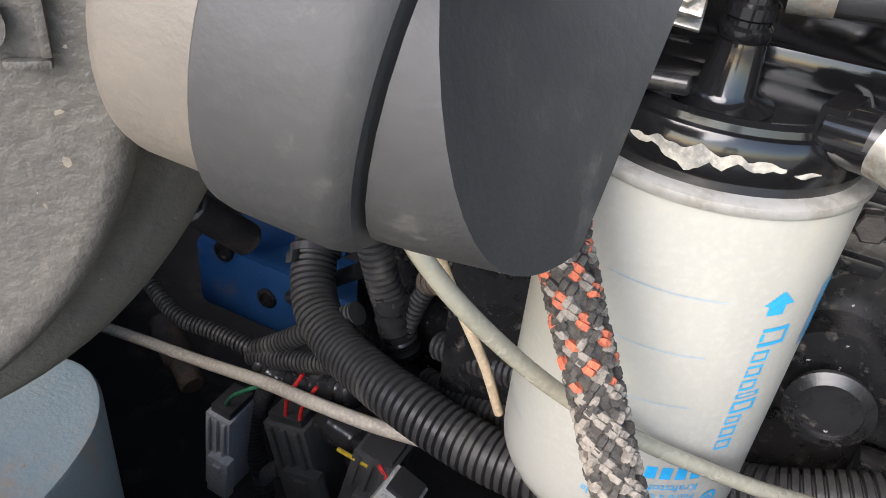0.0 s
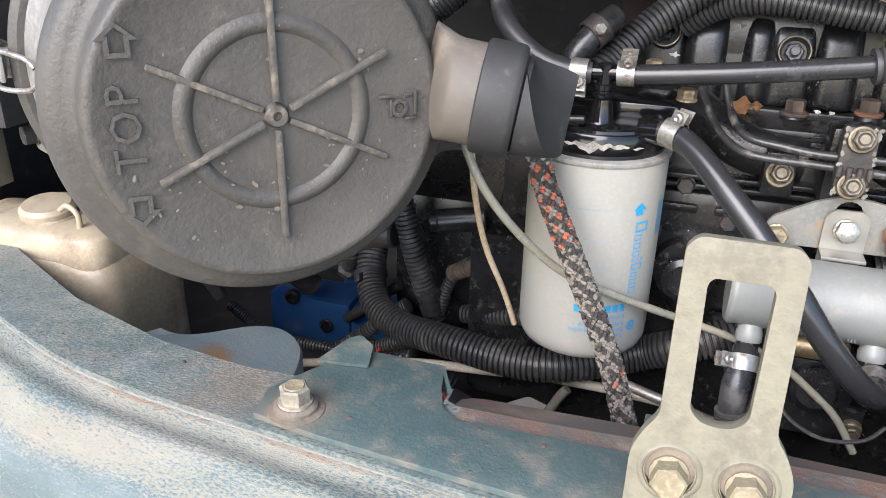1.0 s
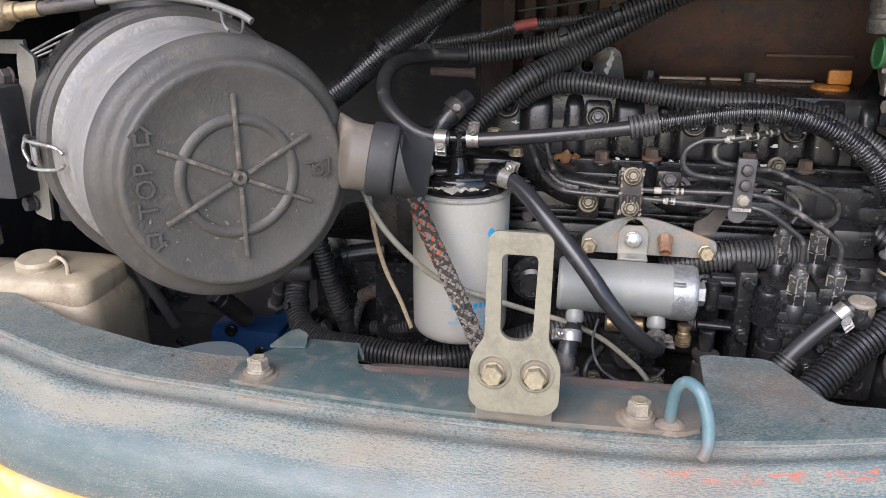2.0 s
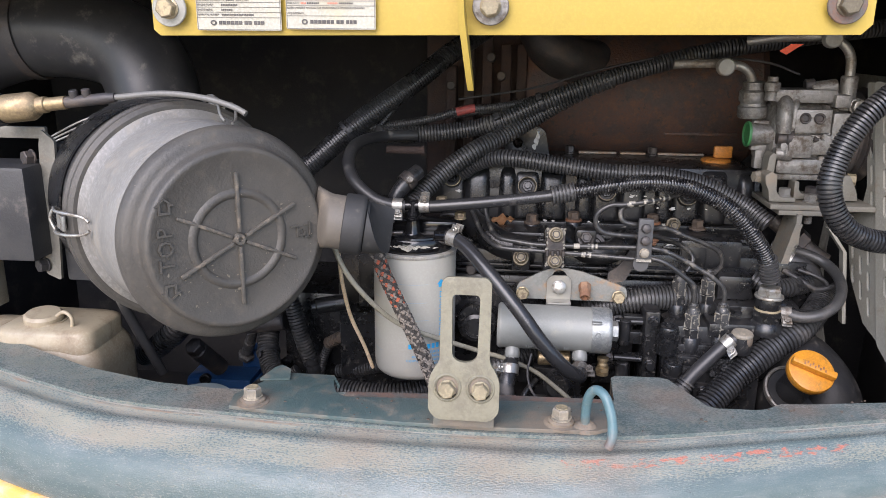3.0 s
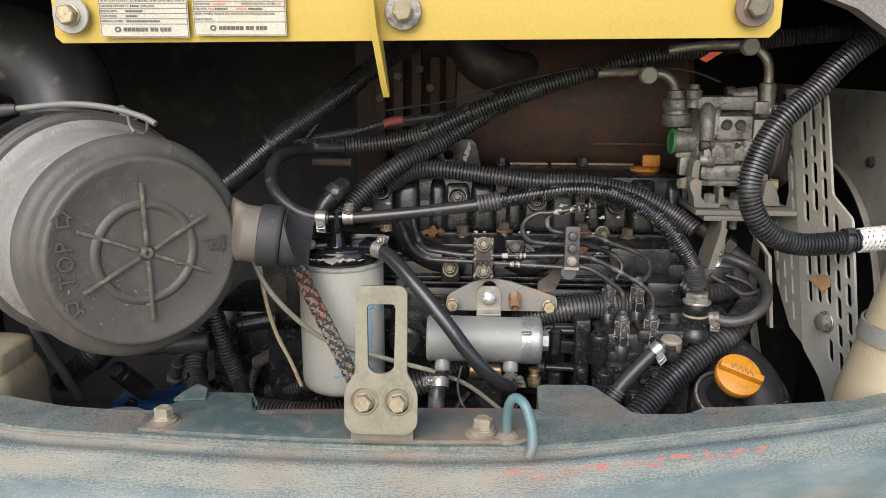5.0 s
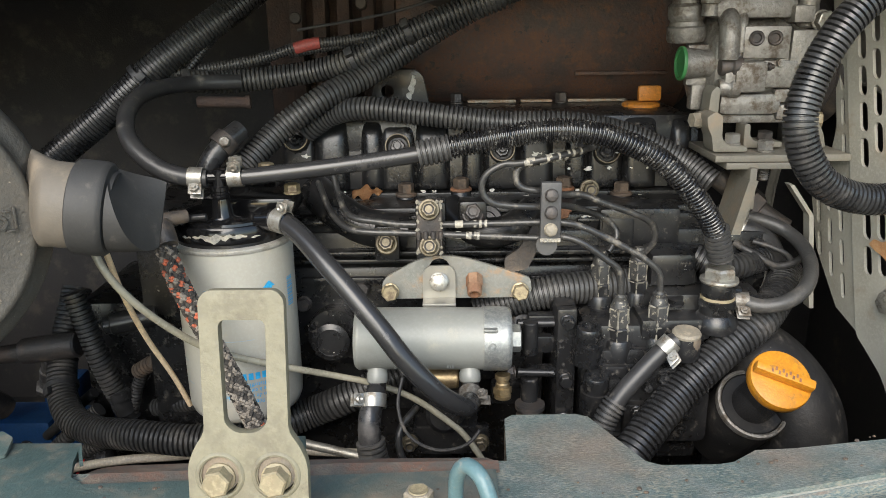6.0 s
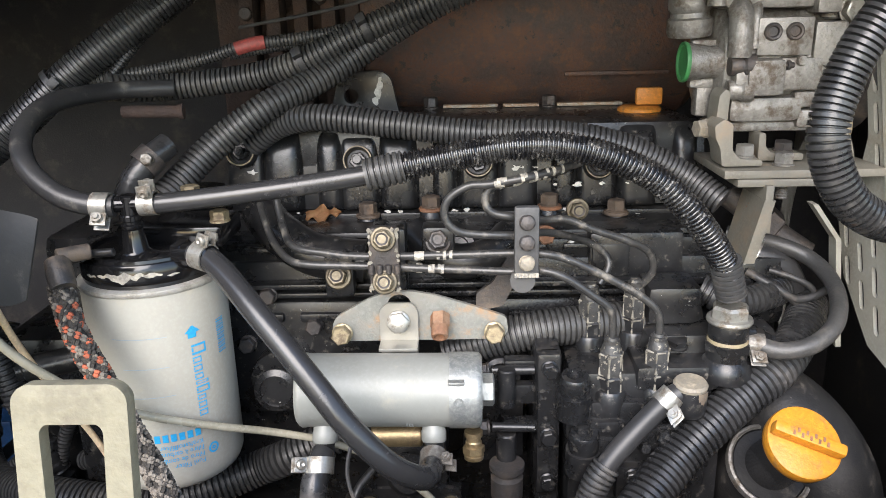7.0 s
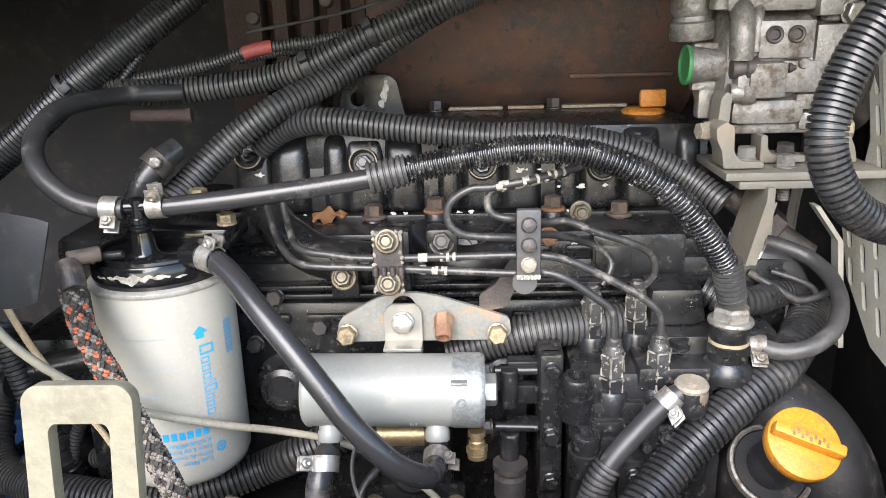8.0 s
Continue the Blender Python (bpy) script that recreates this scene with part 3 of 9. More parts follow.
def rounded(outline, r, n=4):
    """Rounds the corners of a 2D outline."""
    out, k = [], len(outline)
    for i in range(k):
        a, b, c = (Vector(outline[j % k]) for j in (i - 1, i, i + 1))
        rr = min(r, (a - b).length * 0.45, (c - b).length * 0.45)
        p, q = b + (a - b).normalized() * rr, b + (c - b).normalized() * rr
        for s in range(n + 1):
            t = s / n
            out.append(tuple((1 - t) ** 2 * p + 2 * t * (1 - t) * b + t * t * q))
    return out


def ring2d(cx, cy, r, n=20, ry=None):
    return [(cx + r * math.cos(2 * math.pi * k / n), cy + (ry or r) * math.sin(2 * math.pi * k / n)) for k in range(n)]


def slot2d(cx, cy, w, h, n=6):
    """An upright round-ended slot."""
    r = w / 2
    top = [(cx + r * math.cos(math.pi * k / n), cy + h / 2 - r + r * math.sin(math.pi * k / n)) for k in range(n + 1)]
    low = [(cx - r * math.cos(math.pi * k / n), cy - h / 2 + r - r * math.sin(math.pi * k / n)) for k in range(n + 1)]
    return top + low


def plate(bm, outline, holes, thick, origin, u, v, edge=0.0):
    """A flat plate with holes: 2D loops laid along u and v from origin, thickened along u x v."""
    o, u, v = Vector(origin), Vector(u), Vector(v)
    n = u.cross(v).normalized()
    edges = []
    for loop in [outline, *holes]:
        vs = [bm.verts.new(o + u * x + v * y) for x, y in loop]
        edges += [bm.edges.new((a, b)) for a, b in zip(vs, vs[1:] + vs[:1])]
    made = bmesh.ops.triangle_fill(bm, use_beauty=True, use_dissolve=False, edges=edges, normal=n)
    faces = [f for f in made["geom"] if isinstance(f, bmesh.types.BMFace)]
    ext = bmesh.ops.extrude_face_region(bm, geom=faces)
    moved = [g for g in ext["geom"] if isinstance(g, bmesh.types.BMVert)]
    bmesh.ops.translate(bm, vec=n * thick, verts=moved)
    if edge:
        top = [f for f in ext["geom"] if isinstance(f, bmesh.types.BMFace)]
        rim = {e for f in top for e in f.edges if sum(g in top for g in e.link_faces) == 1}
        bmesh.ops.bevel(bm, geom=list(rim), offset=edge, segments=2, profile=0.6, affect="EDGES", clamp_overlap=True)
    return bm


def hexagon(bm, p, axis, across, height, dome=0.12):
    """A hexagon bolt head or nut, with a chamfered crown."""
    u, v, w = basis(axis)
    p, r = Vector(p), across / 2 / math.cos(math.pi / 6)
    levels = [(r, 0), (r, height * (1 - dome)), (r * 0.86, height)]
    rings = [[bm.verts.new(p + w * h + (u * math.cos(a) + v * math.sin(a)) * q) for a in (math.pi / 3 * k + 0.2 for k in range(6))] for q, h in levels]
    for a, b in zip(rings, rings[1:]):
        for k in range(6):
            bm.faces.new((a[k], a[(k + 1) % 6], b[(k + 1) % 6], b[k]))
    bm.faces.new(rings[0][::-1])
    bm.faces.new(rings[-1])
    return bm


def washer(bm, p, axis, r, h):
    return lathe(bm, [(0, 0), (r, 0), (r, h * 0.7), (r * 0.96, h), (0, h)], p, axis, 24)


def bolt(parent, p, axis, across=0.013, height=0.008, mat=None, washer_r=0.0, name="bolt", label="", ring=None):
    """A flanged hexagon bolt as one part, on a washer of the same or another metal."""
    bm = bmesh.new()
    a = Vector(axis).normalized()
    if ring:
        b = bmesh.new()
        lathe(b, [(0, 0), (across * 0.78, 0), (across * 0.80, 0.0012), (across * 0.74, 0.0026), (across * 0.60, 0.0030), (0, 0.0030)], p, a, 28)
        part("washer", b, ring, parent)
        p = Vector(p) + a * 0.002
    if washer_r:
        washer(bm, p, a, washer_r, 0.002)
        p = Vector(p) + a * 0.0019
    lathe(bm, [(0, 0), (across * 0.62, 0), (across * 0.62, 0.0012), (across * 0.5, 0.0022), (0, 0.0022)], p, a, 20)
    hexagon(bm, Vector(p) + a * 0.0018, a, across, height)
    head_part = part(name, bm, ring if ring and mat is DARK_STEEL else mat or ZINC, parent, label)
    if ring and mat is DARK_STEEL:
        b = bmesh.new()
        lathe(b, [(across * 0.40, -0.0006), (across * 0.38, 0.0006), (across * 0.30, 0.0003), (across * 0.26, -0.0001), (0, 0.0)], Vector(p) + a * (0.0018 + height), a, 20)
        part("head_face", b, DARK_STEEL, head_part if head_part.parent is parent and parent.parent is None else parent)
    return head_part


def blocks(name, rows, mat, parent, label=""):
    """Each row (centre, size, bevel) becomes a part of its own."""
    for c, s, b in rows:
        bm = bmesh.new()
        box(bm, c, s, b)
        part(name, bm, mat, parent, label)


def hose_clamp(parent, p, axis, r, screw, mat=None, width=0.011):
    """A steel band with a screw block on one side."""
    bm = bmesh.new()
    a, s = Vector(axis).normalized(), Vector(screw).normalized()
    p = Vector(p)
    lathe(bm, [(r, -width / 2), (r + 0.0011, -width / 2), (r + 0.0011, width / 2), (r, width / 2)], p, a, 28)
    t = a.cross(s).normalized()
    c = p + s * (r + 0.0045)
    turn = Matrix((a, t, s)).transposed()
    for side in (-1, 1):
        box(bm, c + t * 0.0034 * side, (width * 0.92, 0.0016, 0.0090), 0.0006, turn)
    band = part("hose_clamp", bm, mat or ZINC, parent, "zinc-plated screw clamp")
    bm = bmesh.new()
    rod(bm, c - t * 0.0085, c + t * 0.0045, 0.0018, seg=10)
    hexagon(bm, c - t * 0.0070, t, 0.0062, 0.0028)
    lathe(bm, [(0, 0), (0.0036, 0), (0.0037, 0.0008), (0.0031, 0.0020), (0.0018, 0.0026), (0.0008, 0.0019), (0, 0.0017)], c + t * 0.0042, t, 20)
    part("clamp_screw", bm, mat or ZINC, band)
    return band


def cable_tie(parent, p, axis, r, head):
    bm = bmesh.new()
    a, s = Vector(axis).normalized(), Vector(head).normalized()
    lathe(bm, [(r, -0.0025), (r + 0.0013, -0.0025), (r + 0.0013, 0.0025), (r, 0.0025)], p, a, 24)
    turn = Matrix((a, a.cross(s), s)).transposed()
    box(bm, Vector(p) + s * (r + 0.003), (0.008, 0.0075, 0.006), 0.001, turn)
    return part("cable_tie", bm, BLACK_PLASTIC, parent)


def lettering(parent, text, place, turn, size, mat, name="lettering", spacing=1.0, depth=0.0004, width=None):
    """Letters of the built-in font as a mesh part, laid at a pose."""
    cu = bpy.data.curves.new(name, "FONT")
    cu.body, cu.size, cu.align_x, cu.align_y, cu.space_character, cu.extrude, cu.resolution_u = text, size, "CENTER", "CENTER", spacing, depth, 2
    tmp = bpy.data.objects.new(name, cu)
    me = bpy.data.meshes.new_from_object(tmp)
    bm = bmesh.new()
    bm.from_mesh(me)
    bpy.data.objects.remove(tmp)
    if width:
        xs = [v.co.x for v in bm.verts]
        bmesh.ops.scale(bm, vec=(width / (max(xs) - min(xs)), 1, 1), verts=bm.verts)
    bmesh.ops.transform(bm, matrix=Matrix.Translation(place) @ turn.to_4x4(), verts=bm.verts)
    return part(name, bm, mat, parent)


def frame_of(u, v):
    u, v = Vector(u).normalized(), Vector(v).normalized()
    return Matrix((u, v, u.cross(v))).transposed()


# ---- setting: bay shell, ground ----
def shell_box(name, centre, size, mat, label, category, bevel=0.004):
    bm = bmesh.new()
    box(bm, centre, size, bevel)
    return solo(name, bm, mat, label, category, kind="structure")


shell_box("wall_north", (0.05, 0.985, 0.90), (2.1, 0.03, 1.82), BAY_PAINT, "dark painted bulkhead behind the engine", "wall")
shell_box("wall_west", (-0.83, 0.60, 0.90), (0.03, 0.74, 1.82), BAY_PAINT, "dark painted side wall of the engine bay", "wall")
shell_box("wall_east", (0.86, 0.60, 0.90), (0.03, 0.74, 1.82), BOX_PLASTIC, "dark grey painted side panel of the engine bay", "wall")
shell_box("bay_floor", (0.05, 0.55, 0.62), (1.75, 0.84, 0.03), BAY_PAINT, "dark oily steel floor under the engine", "floor")
# the ceiling is never in view; added as a pale reflector over the engine
shell_box("ceiling", (0.05, 0.60, 1.66), (1.75, 0.74, 0.03), INNER_GREY, "unseen grey underside of the engine hood, pale to bounce light down", "ceiling")

bm = bmesh.new()
bmesh.ops.create_grid(bm, x_segments=60, y_segments=60, size=60)
for v in bm.verts:
    v.co.z = 0.03 * noise.noise(v.co * 0.4)
solo("ground", bm, EARTH, "bare trodden earth round the machine", "ground", kind="structure")

# opening of the body above the sill
bm = bmesh.new()
hole = [(-0.95, 0.98), (-0.95, 1.30), (-0.90, 1.37), (-0.80, 1.412), (-0.6, 1.425), (0.40, 1.425), (0.47, 1.418), (0.53, 1.396), (0.60, 1.35), (0.66, 1.28),
        (0.70, 1.19), (0.71, 0.98)]
outer = [(-1.3, 0.98), (-1.3, 1.72), (1.3, 1.72), (1.3, 0.98)]
plate(bm, outer + hole[::-1], [], 0.02, (0, 0.235, 0), (1, 0, 0), (0, 0, 1))
solo("hood_frame", bm, HOOD_EDGE, "dusty brown-grey body panel round the open engine bay", "body panel", kind="structure")

# ---- sill ----
SEAM = [(-0.74, 0.40), (-0.60, 0.268), (-0.45, 0.170), (-0.33, 0.109), (-0.216, 0.066), (-0.09, 0.047), (0.057, 0.031), (0.222, 0.026), (0.376, 0.053), (0.514, 0.086),
        (0.65, 0.135), (0.80, 0.21), (0.95, 0.33)]
SILL_Z = 1.046


def lean(bm):
    for v in bm.verts:
        v.co.z += 0.03 * v.co.x
    return bm


def sill_sweep(profile, thin=1.0):
    bm = bmesh.new()
    path = [p for p in smooth_path([(x, y, 0) for x, y in SEAM], 0.008)]
    prev, last, along = None, path[0], 0.0
    uv = bm.loops.layers.uv.new("UVMap")
    across = [0.0]
    for (a, b), (c, d) in zip(profile, profile[1:]):
        across.append(across[-1] + math.hypot(c - a, d - b))
    zero = next(sum((b - a).length for a, b in zip(path[:k], path[1:k + 1])) for k, p in enumerate(path) if p.x > 0)
    for k, p in enumerate(path):
        way = (path[min(k + 1, len(path) - 1)] - path[max(k - 1, 0)]).normalized()
        out = Vector((way.y, -way.x, 0))
        t = min(1, max(0, (p.x - 0.02) / 0.40))
        s = 1 - 0.25 * t * t * (3 - 2 * t)
        ring = []
        along += (p - last).length
        last = p
        for o, z in profile:
            w = 0.0008 * noise.noise(Vector((p.x * 9, o * 50, z * 20)))
            ring.append(bm.verts.new(p + out * (o * s + w) + Vector((0, 0, SILL_Z + z + w * 0.7))))
        if prev:
            for n, (a, b, c, d) in enumerate(zip(prev, prev[1:], ring[1:], ring)):
                f = bm.faces.new((a, b, c, d))
                for loop, spot in zip(f.loops, ((before, n), (before, n + 1), (along, n + 1), (along, n))):
                    loop[uv].uv = (spot[0] - zero, across[spot[1]])
        prev, before = ring, along
    return lean(bm)


sill = thing("sill", (0.05, 0.06, 0.97), "worn teal painted curved steel sill with dust and rust", "sill", kind="structure")
profile = [(-0.004, -0.0036), (0.0, -0.0035), (0.0032, -0.0042), (0.0046, -0.0052), (0.0095, -0.0066), (0.013, -0.0065), (0.0165, -0.0058), (0.0195, -0.0058), (0.0225, -0.0070), (0.0258, -0.0098),
           (0.031, -0.0138), (0.038, -0.019), (0.045, -0.0245), (0.0505, -0.031), (0.055, -0.040), (0.0575, -0.050), (0.0585, -0.060), (0.0585, -0.072), (0.0570, -0.075), (0.050, -0.075)]
part("rolled_edge", sill_sweep(profile), TEAL_ROLL, sill, angle=34)

inner = [(-0.74, 0.455), (-0.60, 0.335), (-0.50, 0.262), (-0.424, 0.209), (-0.34, 0.165), (-0.28, 0.134), (-0.19, 0.104), (-0.127, 0.094), (-0.05, 0.094), (0.06, 0.0925),
         (0.15, 0.095), (0.243, 0.092), (0.245, 0.140), (0.250, 0.1445), (0.291, 0.143), (0.298, 0.139), (0.322, 0.087), (0.330, 0.0825), (0.362, 0.0815), (0.371, 0.0835), (0.387, 0.0945), (0.41, 0.095), (0.52, 0.108),
         (0.65, 0.165), (0.80, 0.245), (0.95, 0.365)]
seam_line = [(p.x, p.y) for p in smooth_path([(x, y, 0) for x, y in SEAM], 0.02)]
bm = bmesh.new()
plate(bm, inner + seam_line[::-1], [], -0.0032, (0, 0, SILL_Z), (1, 0, 0), (0, 1, 0))
part("flange", lean(bm), TEAL, sill)
bm = bmesh.new()
plate(bm, [(-0.002, 0.0800), (0.238, 0.0800), (0.238, 0.0905), (0.15, 0.0930), (0.06, 0.0910), (0.0, 0.0905)], [], 0.0012, (0, 0, SILL_Z + 0.0004), (1, 0, 0), (0, 1, 0))
part("inner_strip", lean(bm), STRIP_RUST, sill, "rust-stained inner edge strip")
bm = bmesh.new()
plate(bm, [(-0.006, 0.0), (0.238, 0.0), (0.232, 0.014), (0.15, 0.027), (0.08, 0.031), (0.03, 0.0305), (0.004, 0.030), (-0.002, 0.027), (-0.006, 0.020)], [], 0.0015, (0, 0.0915, SILL_Z - 0.0016), (1, 0, 0), Vector((0, 0.92, -0.39)).normalized())
part("sloping_lip", lean(bm), STRIP_RUST, sill, "rust-stained lip sloping into the bay")
# folded return under the inner edge
bm = bmesh.new()
path = [Vector((x, y, SILL_Z - 0.003)) for x, y in inner]
for a, b in zip(path, path[1:]):
    vs = [bm.verts.new(q) for q in (a, b, b - Vector((0, 0, 0.022)), a - Vector((0, 0, 0.022)))]
    bm.faces.new(vs)
bmesh.ops.solidify(bm, geom=bm.faces[:], thickness=0.002)
part("folded_edge", lean(bm), TEAL_RUST, sill)

strap = thing("strap_plate", (0.07, 0.06, 1.046), "teal painted steel strap bolted along the sill", "steel plate")
bm = bmesh.new()
outline = [(-0.098, 0.053), (-0.06, 0.0465), (0.0, 0.0395), (0.057, 0.0335), (0.14, 0.029), (0.222, 0.0285), (0.232, 0.034), (0.236, 0.05), (0.236, 0.079), (0.002, 0.0775), (-0.008, 0.085),
           (-0.014, 0.100), (-0.019, 0.122), (-0.070, 0.125), (-0.088, 0.098), (-0.102, 0.075)]
plate(bm, outline, [], 0.0034, (0, 0, SILL_Z + 0.0004), (1, 0, 0), (0, 1, 0), 0.0006)
part("strap", lean(bm), TEAL_CLEAN, strap)
bm = bmesh.new()
plate(bm, rounded([(0, 0), (0.030, 0.0), (0.027, 0.018), (0.017, 0.026), (0.011, 0.022)], 0.002), [], 0.002, (-0.088, 0.104, SILL_Z + 0.0042), Vector((0.033, 0.003, 0)).normalized(), Vector((-0.08, 0.99, 0.11)).normalized())
part("raised_ear", lean(bm), TEAL_CLEAN, strap)
bm = bmesh.new()
plate(bm, [(0, 0), (0.022, 0.0), (0.022, -0.0035), (0.0, -0.0045)], [], 0.002, (-0.019, 0.1215, SILL_Z + 0.0036), Vector((0.011, -0.022, 0)).normalized(), (0, 0, 1))
part("bent_lip", lean(bm), TEAL_CLEAN, strap)


def sill_bolt(x, y, z, label):
    t = thing("sill_bolt", (x, y, z), label, "bolt", "bolts along the sill")
    bm = bmesh.new()
    lathe(bm, [(0, 0), (0.0145, 0), (0.0145, 0.0016), (0.0112, 0.0024), (0.0112, 0.0042), (0.0095, 0.0056), (0, 0.0056)], (x, y, z), (0, 0, 1), 28)
    part("washer", bm, TEAL_RUST, t)
    bm = bmesh.new()
    lathe(bm, [(0, 0.004), (0.0088, 0.0045), (0.0088, 0.007), (0, 0.0075)], (x, y, z), (0, 0, 1), 24)
    hexagon(bm, (x, y, z + 0.0066), (0, 0, 1), 0.0135, 0.0085)
    part("head", bm, DUSTY_HEAD, t)
    bm = bmesh.new()
    lathe(bm, [(0.0052, 0.0), (0.0048, 0.0006), (0.003, 0.0002), (0, 0.0002)], (x, y, z + 0.0152), (0, 0, 1), 20)
    part("head_rim", bm, CREAM_BOLT, t)
    return t


sill_bolt(-0.0785, 0.0615, SILL_Z + 0.0008, "dusty hexagon bolt with a wide washer on the strap")
sill_bolt(0.194, 0.0415, SILL_Z + 0.0078, "dirt-caked hexagon bolt on the strap beside the hook")

# hook
hook = thing("hook_loop", (0.222, 0.035, 1.05), "teal painted bent steel rod hook on the sill", "hook")
bm = bmesh.new()
tube(bm, [(0.2135, 0.037, 1.048), (0.2130, 0.034, 1.070), (0.2140, 0.028, 1.087), (0.2185, 0.021, 1.0965), (0.2250, 0.013, 1.0950), (0.2295, 0.007, 1.084), (0.2312, 0.003, 1.073), (0.2305, 0.000, 1.064), (0.2275, -0.001, 1.057)], 0.0039, 14, 0.003)
part("rod", bm, TEAL_HOOK, hook)
bm = bmesh.new()
lathe(bm, [(0, 0), (0.012, 0), (0.011, 0.003), (0.0075, 0.006), (0.0045, 0.008), (0, 0.008)], (0.2135, 0.037, 1.0525), (0, 0, 1), 20, 0.8)
part("weld", bm, TEAL_RUST, hook, "lumpy painted weld")

# latch plate, leaning back a little
LATCH, LATCH_UP = Vector((0.1135, 0.0175, 1.0645)), Vector((0, 0.0205, 0.1155)).normalized()
LATCH_OUT = Vector((0, -LATCH_UP.z, LATCH_UP.y))
latch = thing("latch_plate", (0.114, 0.036, 1.055), "dirty cream painted steel latch plate with a long slot", "latch")
bm = bmesh.new()
w0, w1 = 0.0288, 0.0202
out2 = [(-w0 + 0.007, 0.0), (w0 - 0.007, 0.0), (w0, 0.007), (w0, 0.033), (w0 - 0.004, 0.042), (w1, 0.0485), (w1, 0.1130), (w1 - 0.004, 0.1172), (-w1 + 0.004, 0.1172), (-w1, 0.1130), (-w1, 0.0485),
        (-w0 + 0.004, 0.042), (-w0, 0.033), (-w0, 0.007)]
slot = [(-0.0102, 0.0530), (-0.0060, 0.0488), (0.0, 0.0478), (0.0060, 0.0488), (0.0102, 0.0530), (0.0112, 0.1005), (0.0094, 0.1030), (-0.0094, 0.1030), (-0.0112, 0.1005)]
plate(bm, rounded(out2, 0.007, 4), [rounded(slot, 0.003, 3), ring2d(-0.0135, 0.0268, 0.0090, 22, 0.0100), ring2d(0.0135, 0.0268, 0.0090, 22, 0.0100)], -0.0062, LATCH, (1, 0, 0), LATCH_UP)
bmesh.ops.bevel(bm, geom=[e for e in bm.edges if len(e.link_faces) == 2 and e.calc_face_angle(0) > 0.9], offset=0.0016, segments=3, profile=0.55, affect="EDGES", clamp_overlap=True)
part("plate", bm, CREAM_PAINT, latch)
for k in (-1, 1):
    p = LATCH + Vector((0.0135 * k, 0, 0)) + LATCH_UP * 0.0280
    bm = bmesh.new()
    washer(bm, p - LATCH_OUT * 0.0045, LATCH_OUT, 0.0098, 0.0035)
    part("washer", bm, TEAL_RUST, latch)
    bolt(latch, p - LATCH_OUT * 0.001 - LATCH_UP * 0.0022, LATCH_OUT, 0.0118, 0.0080, CREAM_BOLT)
    bm = bmesh.new()
    lathe(bm, [(0.0094, -0.0004), (0.0098, 0.0007), (0.0106, 0.0010), (0.0116, 0.0006), (0.0122, -0.0004)], p - LATCH_UP * 0.0012, LATCH_OUT, 36)
    part("cast_lip", bm, CREAM_PAINT, latch)
bm = bmesh.new()
box(bm, LATCH - LATCH_OUT * 0.0130 + LATCH_UP * 0.016, (0.050, 0.010, 0.048), 0.001, Matrix(((1, 0, 0), LATCH_OUT, LATCH_UP)).transposed())
part("mounting_tab", bm, TEAL_CLEAN, latch, "teal upright tab welded to the strap")

# yellow body under the sill
bm = sill_sweep([(0.045, -0.0775), (0.058, -0.0775), (0.0605, -0.079), (0.062, -0.084), (0.064, -0.12), (0.066, -0.30), (0.06, -0.60), (0.03, -0.85), (0.02, -1.10)])
solo("counterweight", bm, ORANGE_BODY, "orange-yellow painted curved body under the sill", "body panel", kind="structure")

# ---- yellow cross beam ----
beam = thing("cross_beam", (0.127, 0.15, 1.363), "yellow painted steel cross beam with stickers and three bolts", "beam")
bm = bmesh.new()
plate(bm, [(-0.186, 1.480), (-0.186, 1.369), (-0.180, 1.3635), (0.431, 1.3690), (0.4395, 1.3775), (0.4395, 1.480)], [], -0.006, (0, 0.1535, 0), (1, 0, 0), (0, 0, 1))
bmesh.ops.bevel(bm, geom=[e for e in bm.edges if len(e.link_faces) == 2 and e.calc_face_angle(0) > 0.6], offset=0.0008, segments=2, profile=0.6, affect="EDGES", clamp_overlap=True)
part("front_plate", bm, YELLOW, beam)
bm = bmesh.new()
box(bm, (0.127, 0.192, 1.445), (0.60, 0.072, 0.06), 0.003)
part("beam_box", bm, BLACK_PAINT, beam)
bm = bmesh.new()
plate(bm, [(0.147, 1.48), (0.112, 1.48), (0.115, 1.42), (0.126, 1.378), (0.140, 1.348), (0.150, 1.328), (0.158, 1.318), (0.164, 1.320), (0.166, 1.328), (0.163, 1.350), (0.160, 1.375), (0.147, 1.400)], [], 0.0055, (0.0935, 0, 0), (0, 1, 0), (0, 0, 1))
for v in bm.verts:
    v.co.x += 0.11 * max(0, 1.40 - v.co.z)
part("stop_fin", bm, YELLOW, beam, "yellow curved fin below the beam")
for x, z, m in ((-0.166, 1.387, ZINC), (0.122, 1.390, DARK_STEEL), (0.414, 1.393, RUST)):
    bm = bmesh.new()
    washer(bm, (x, 0.1474, z), (0, -1, 0), 0.0158, 0.0026)
    part("washer", bm, {"rusty_steel": STRIP_RUST, "dark_dirty_steel": CAST_ALU}.get(m.name, GUARD_PAINT), beam)
    bolt(beam, (x, 0.1447, z), (0, -1, 0), 0.015, 0.0085, {"rusty_steel": WORN_RING, "dark_dirty_steel": CREAM_BOLT}.get(m.name, GOLD_ZINC))

# stickers on the beam
TURN_FRONT = frame_of((1, 0, 0), (0, 0, 1))


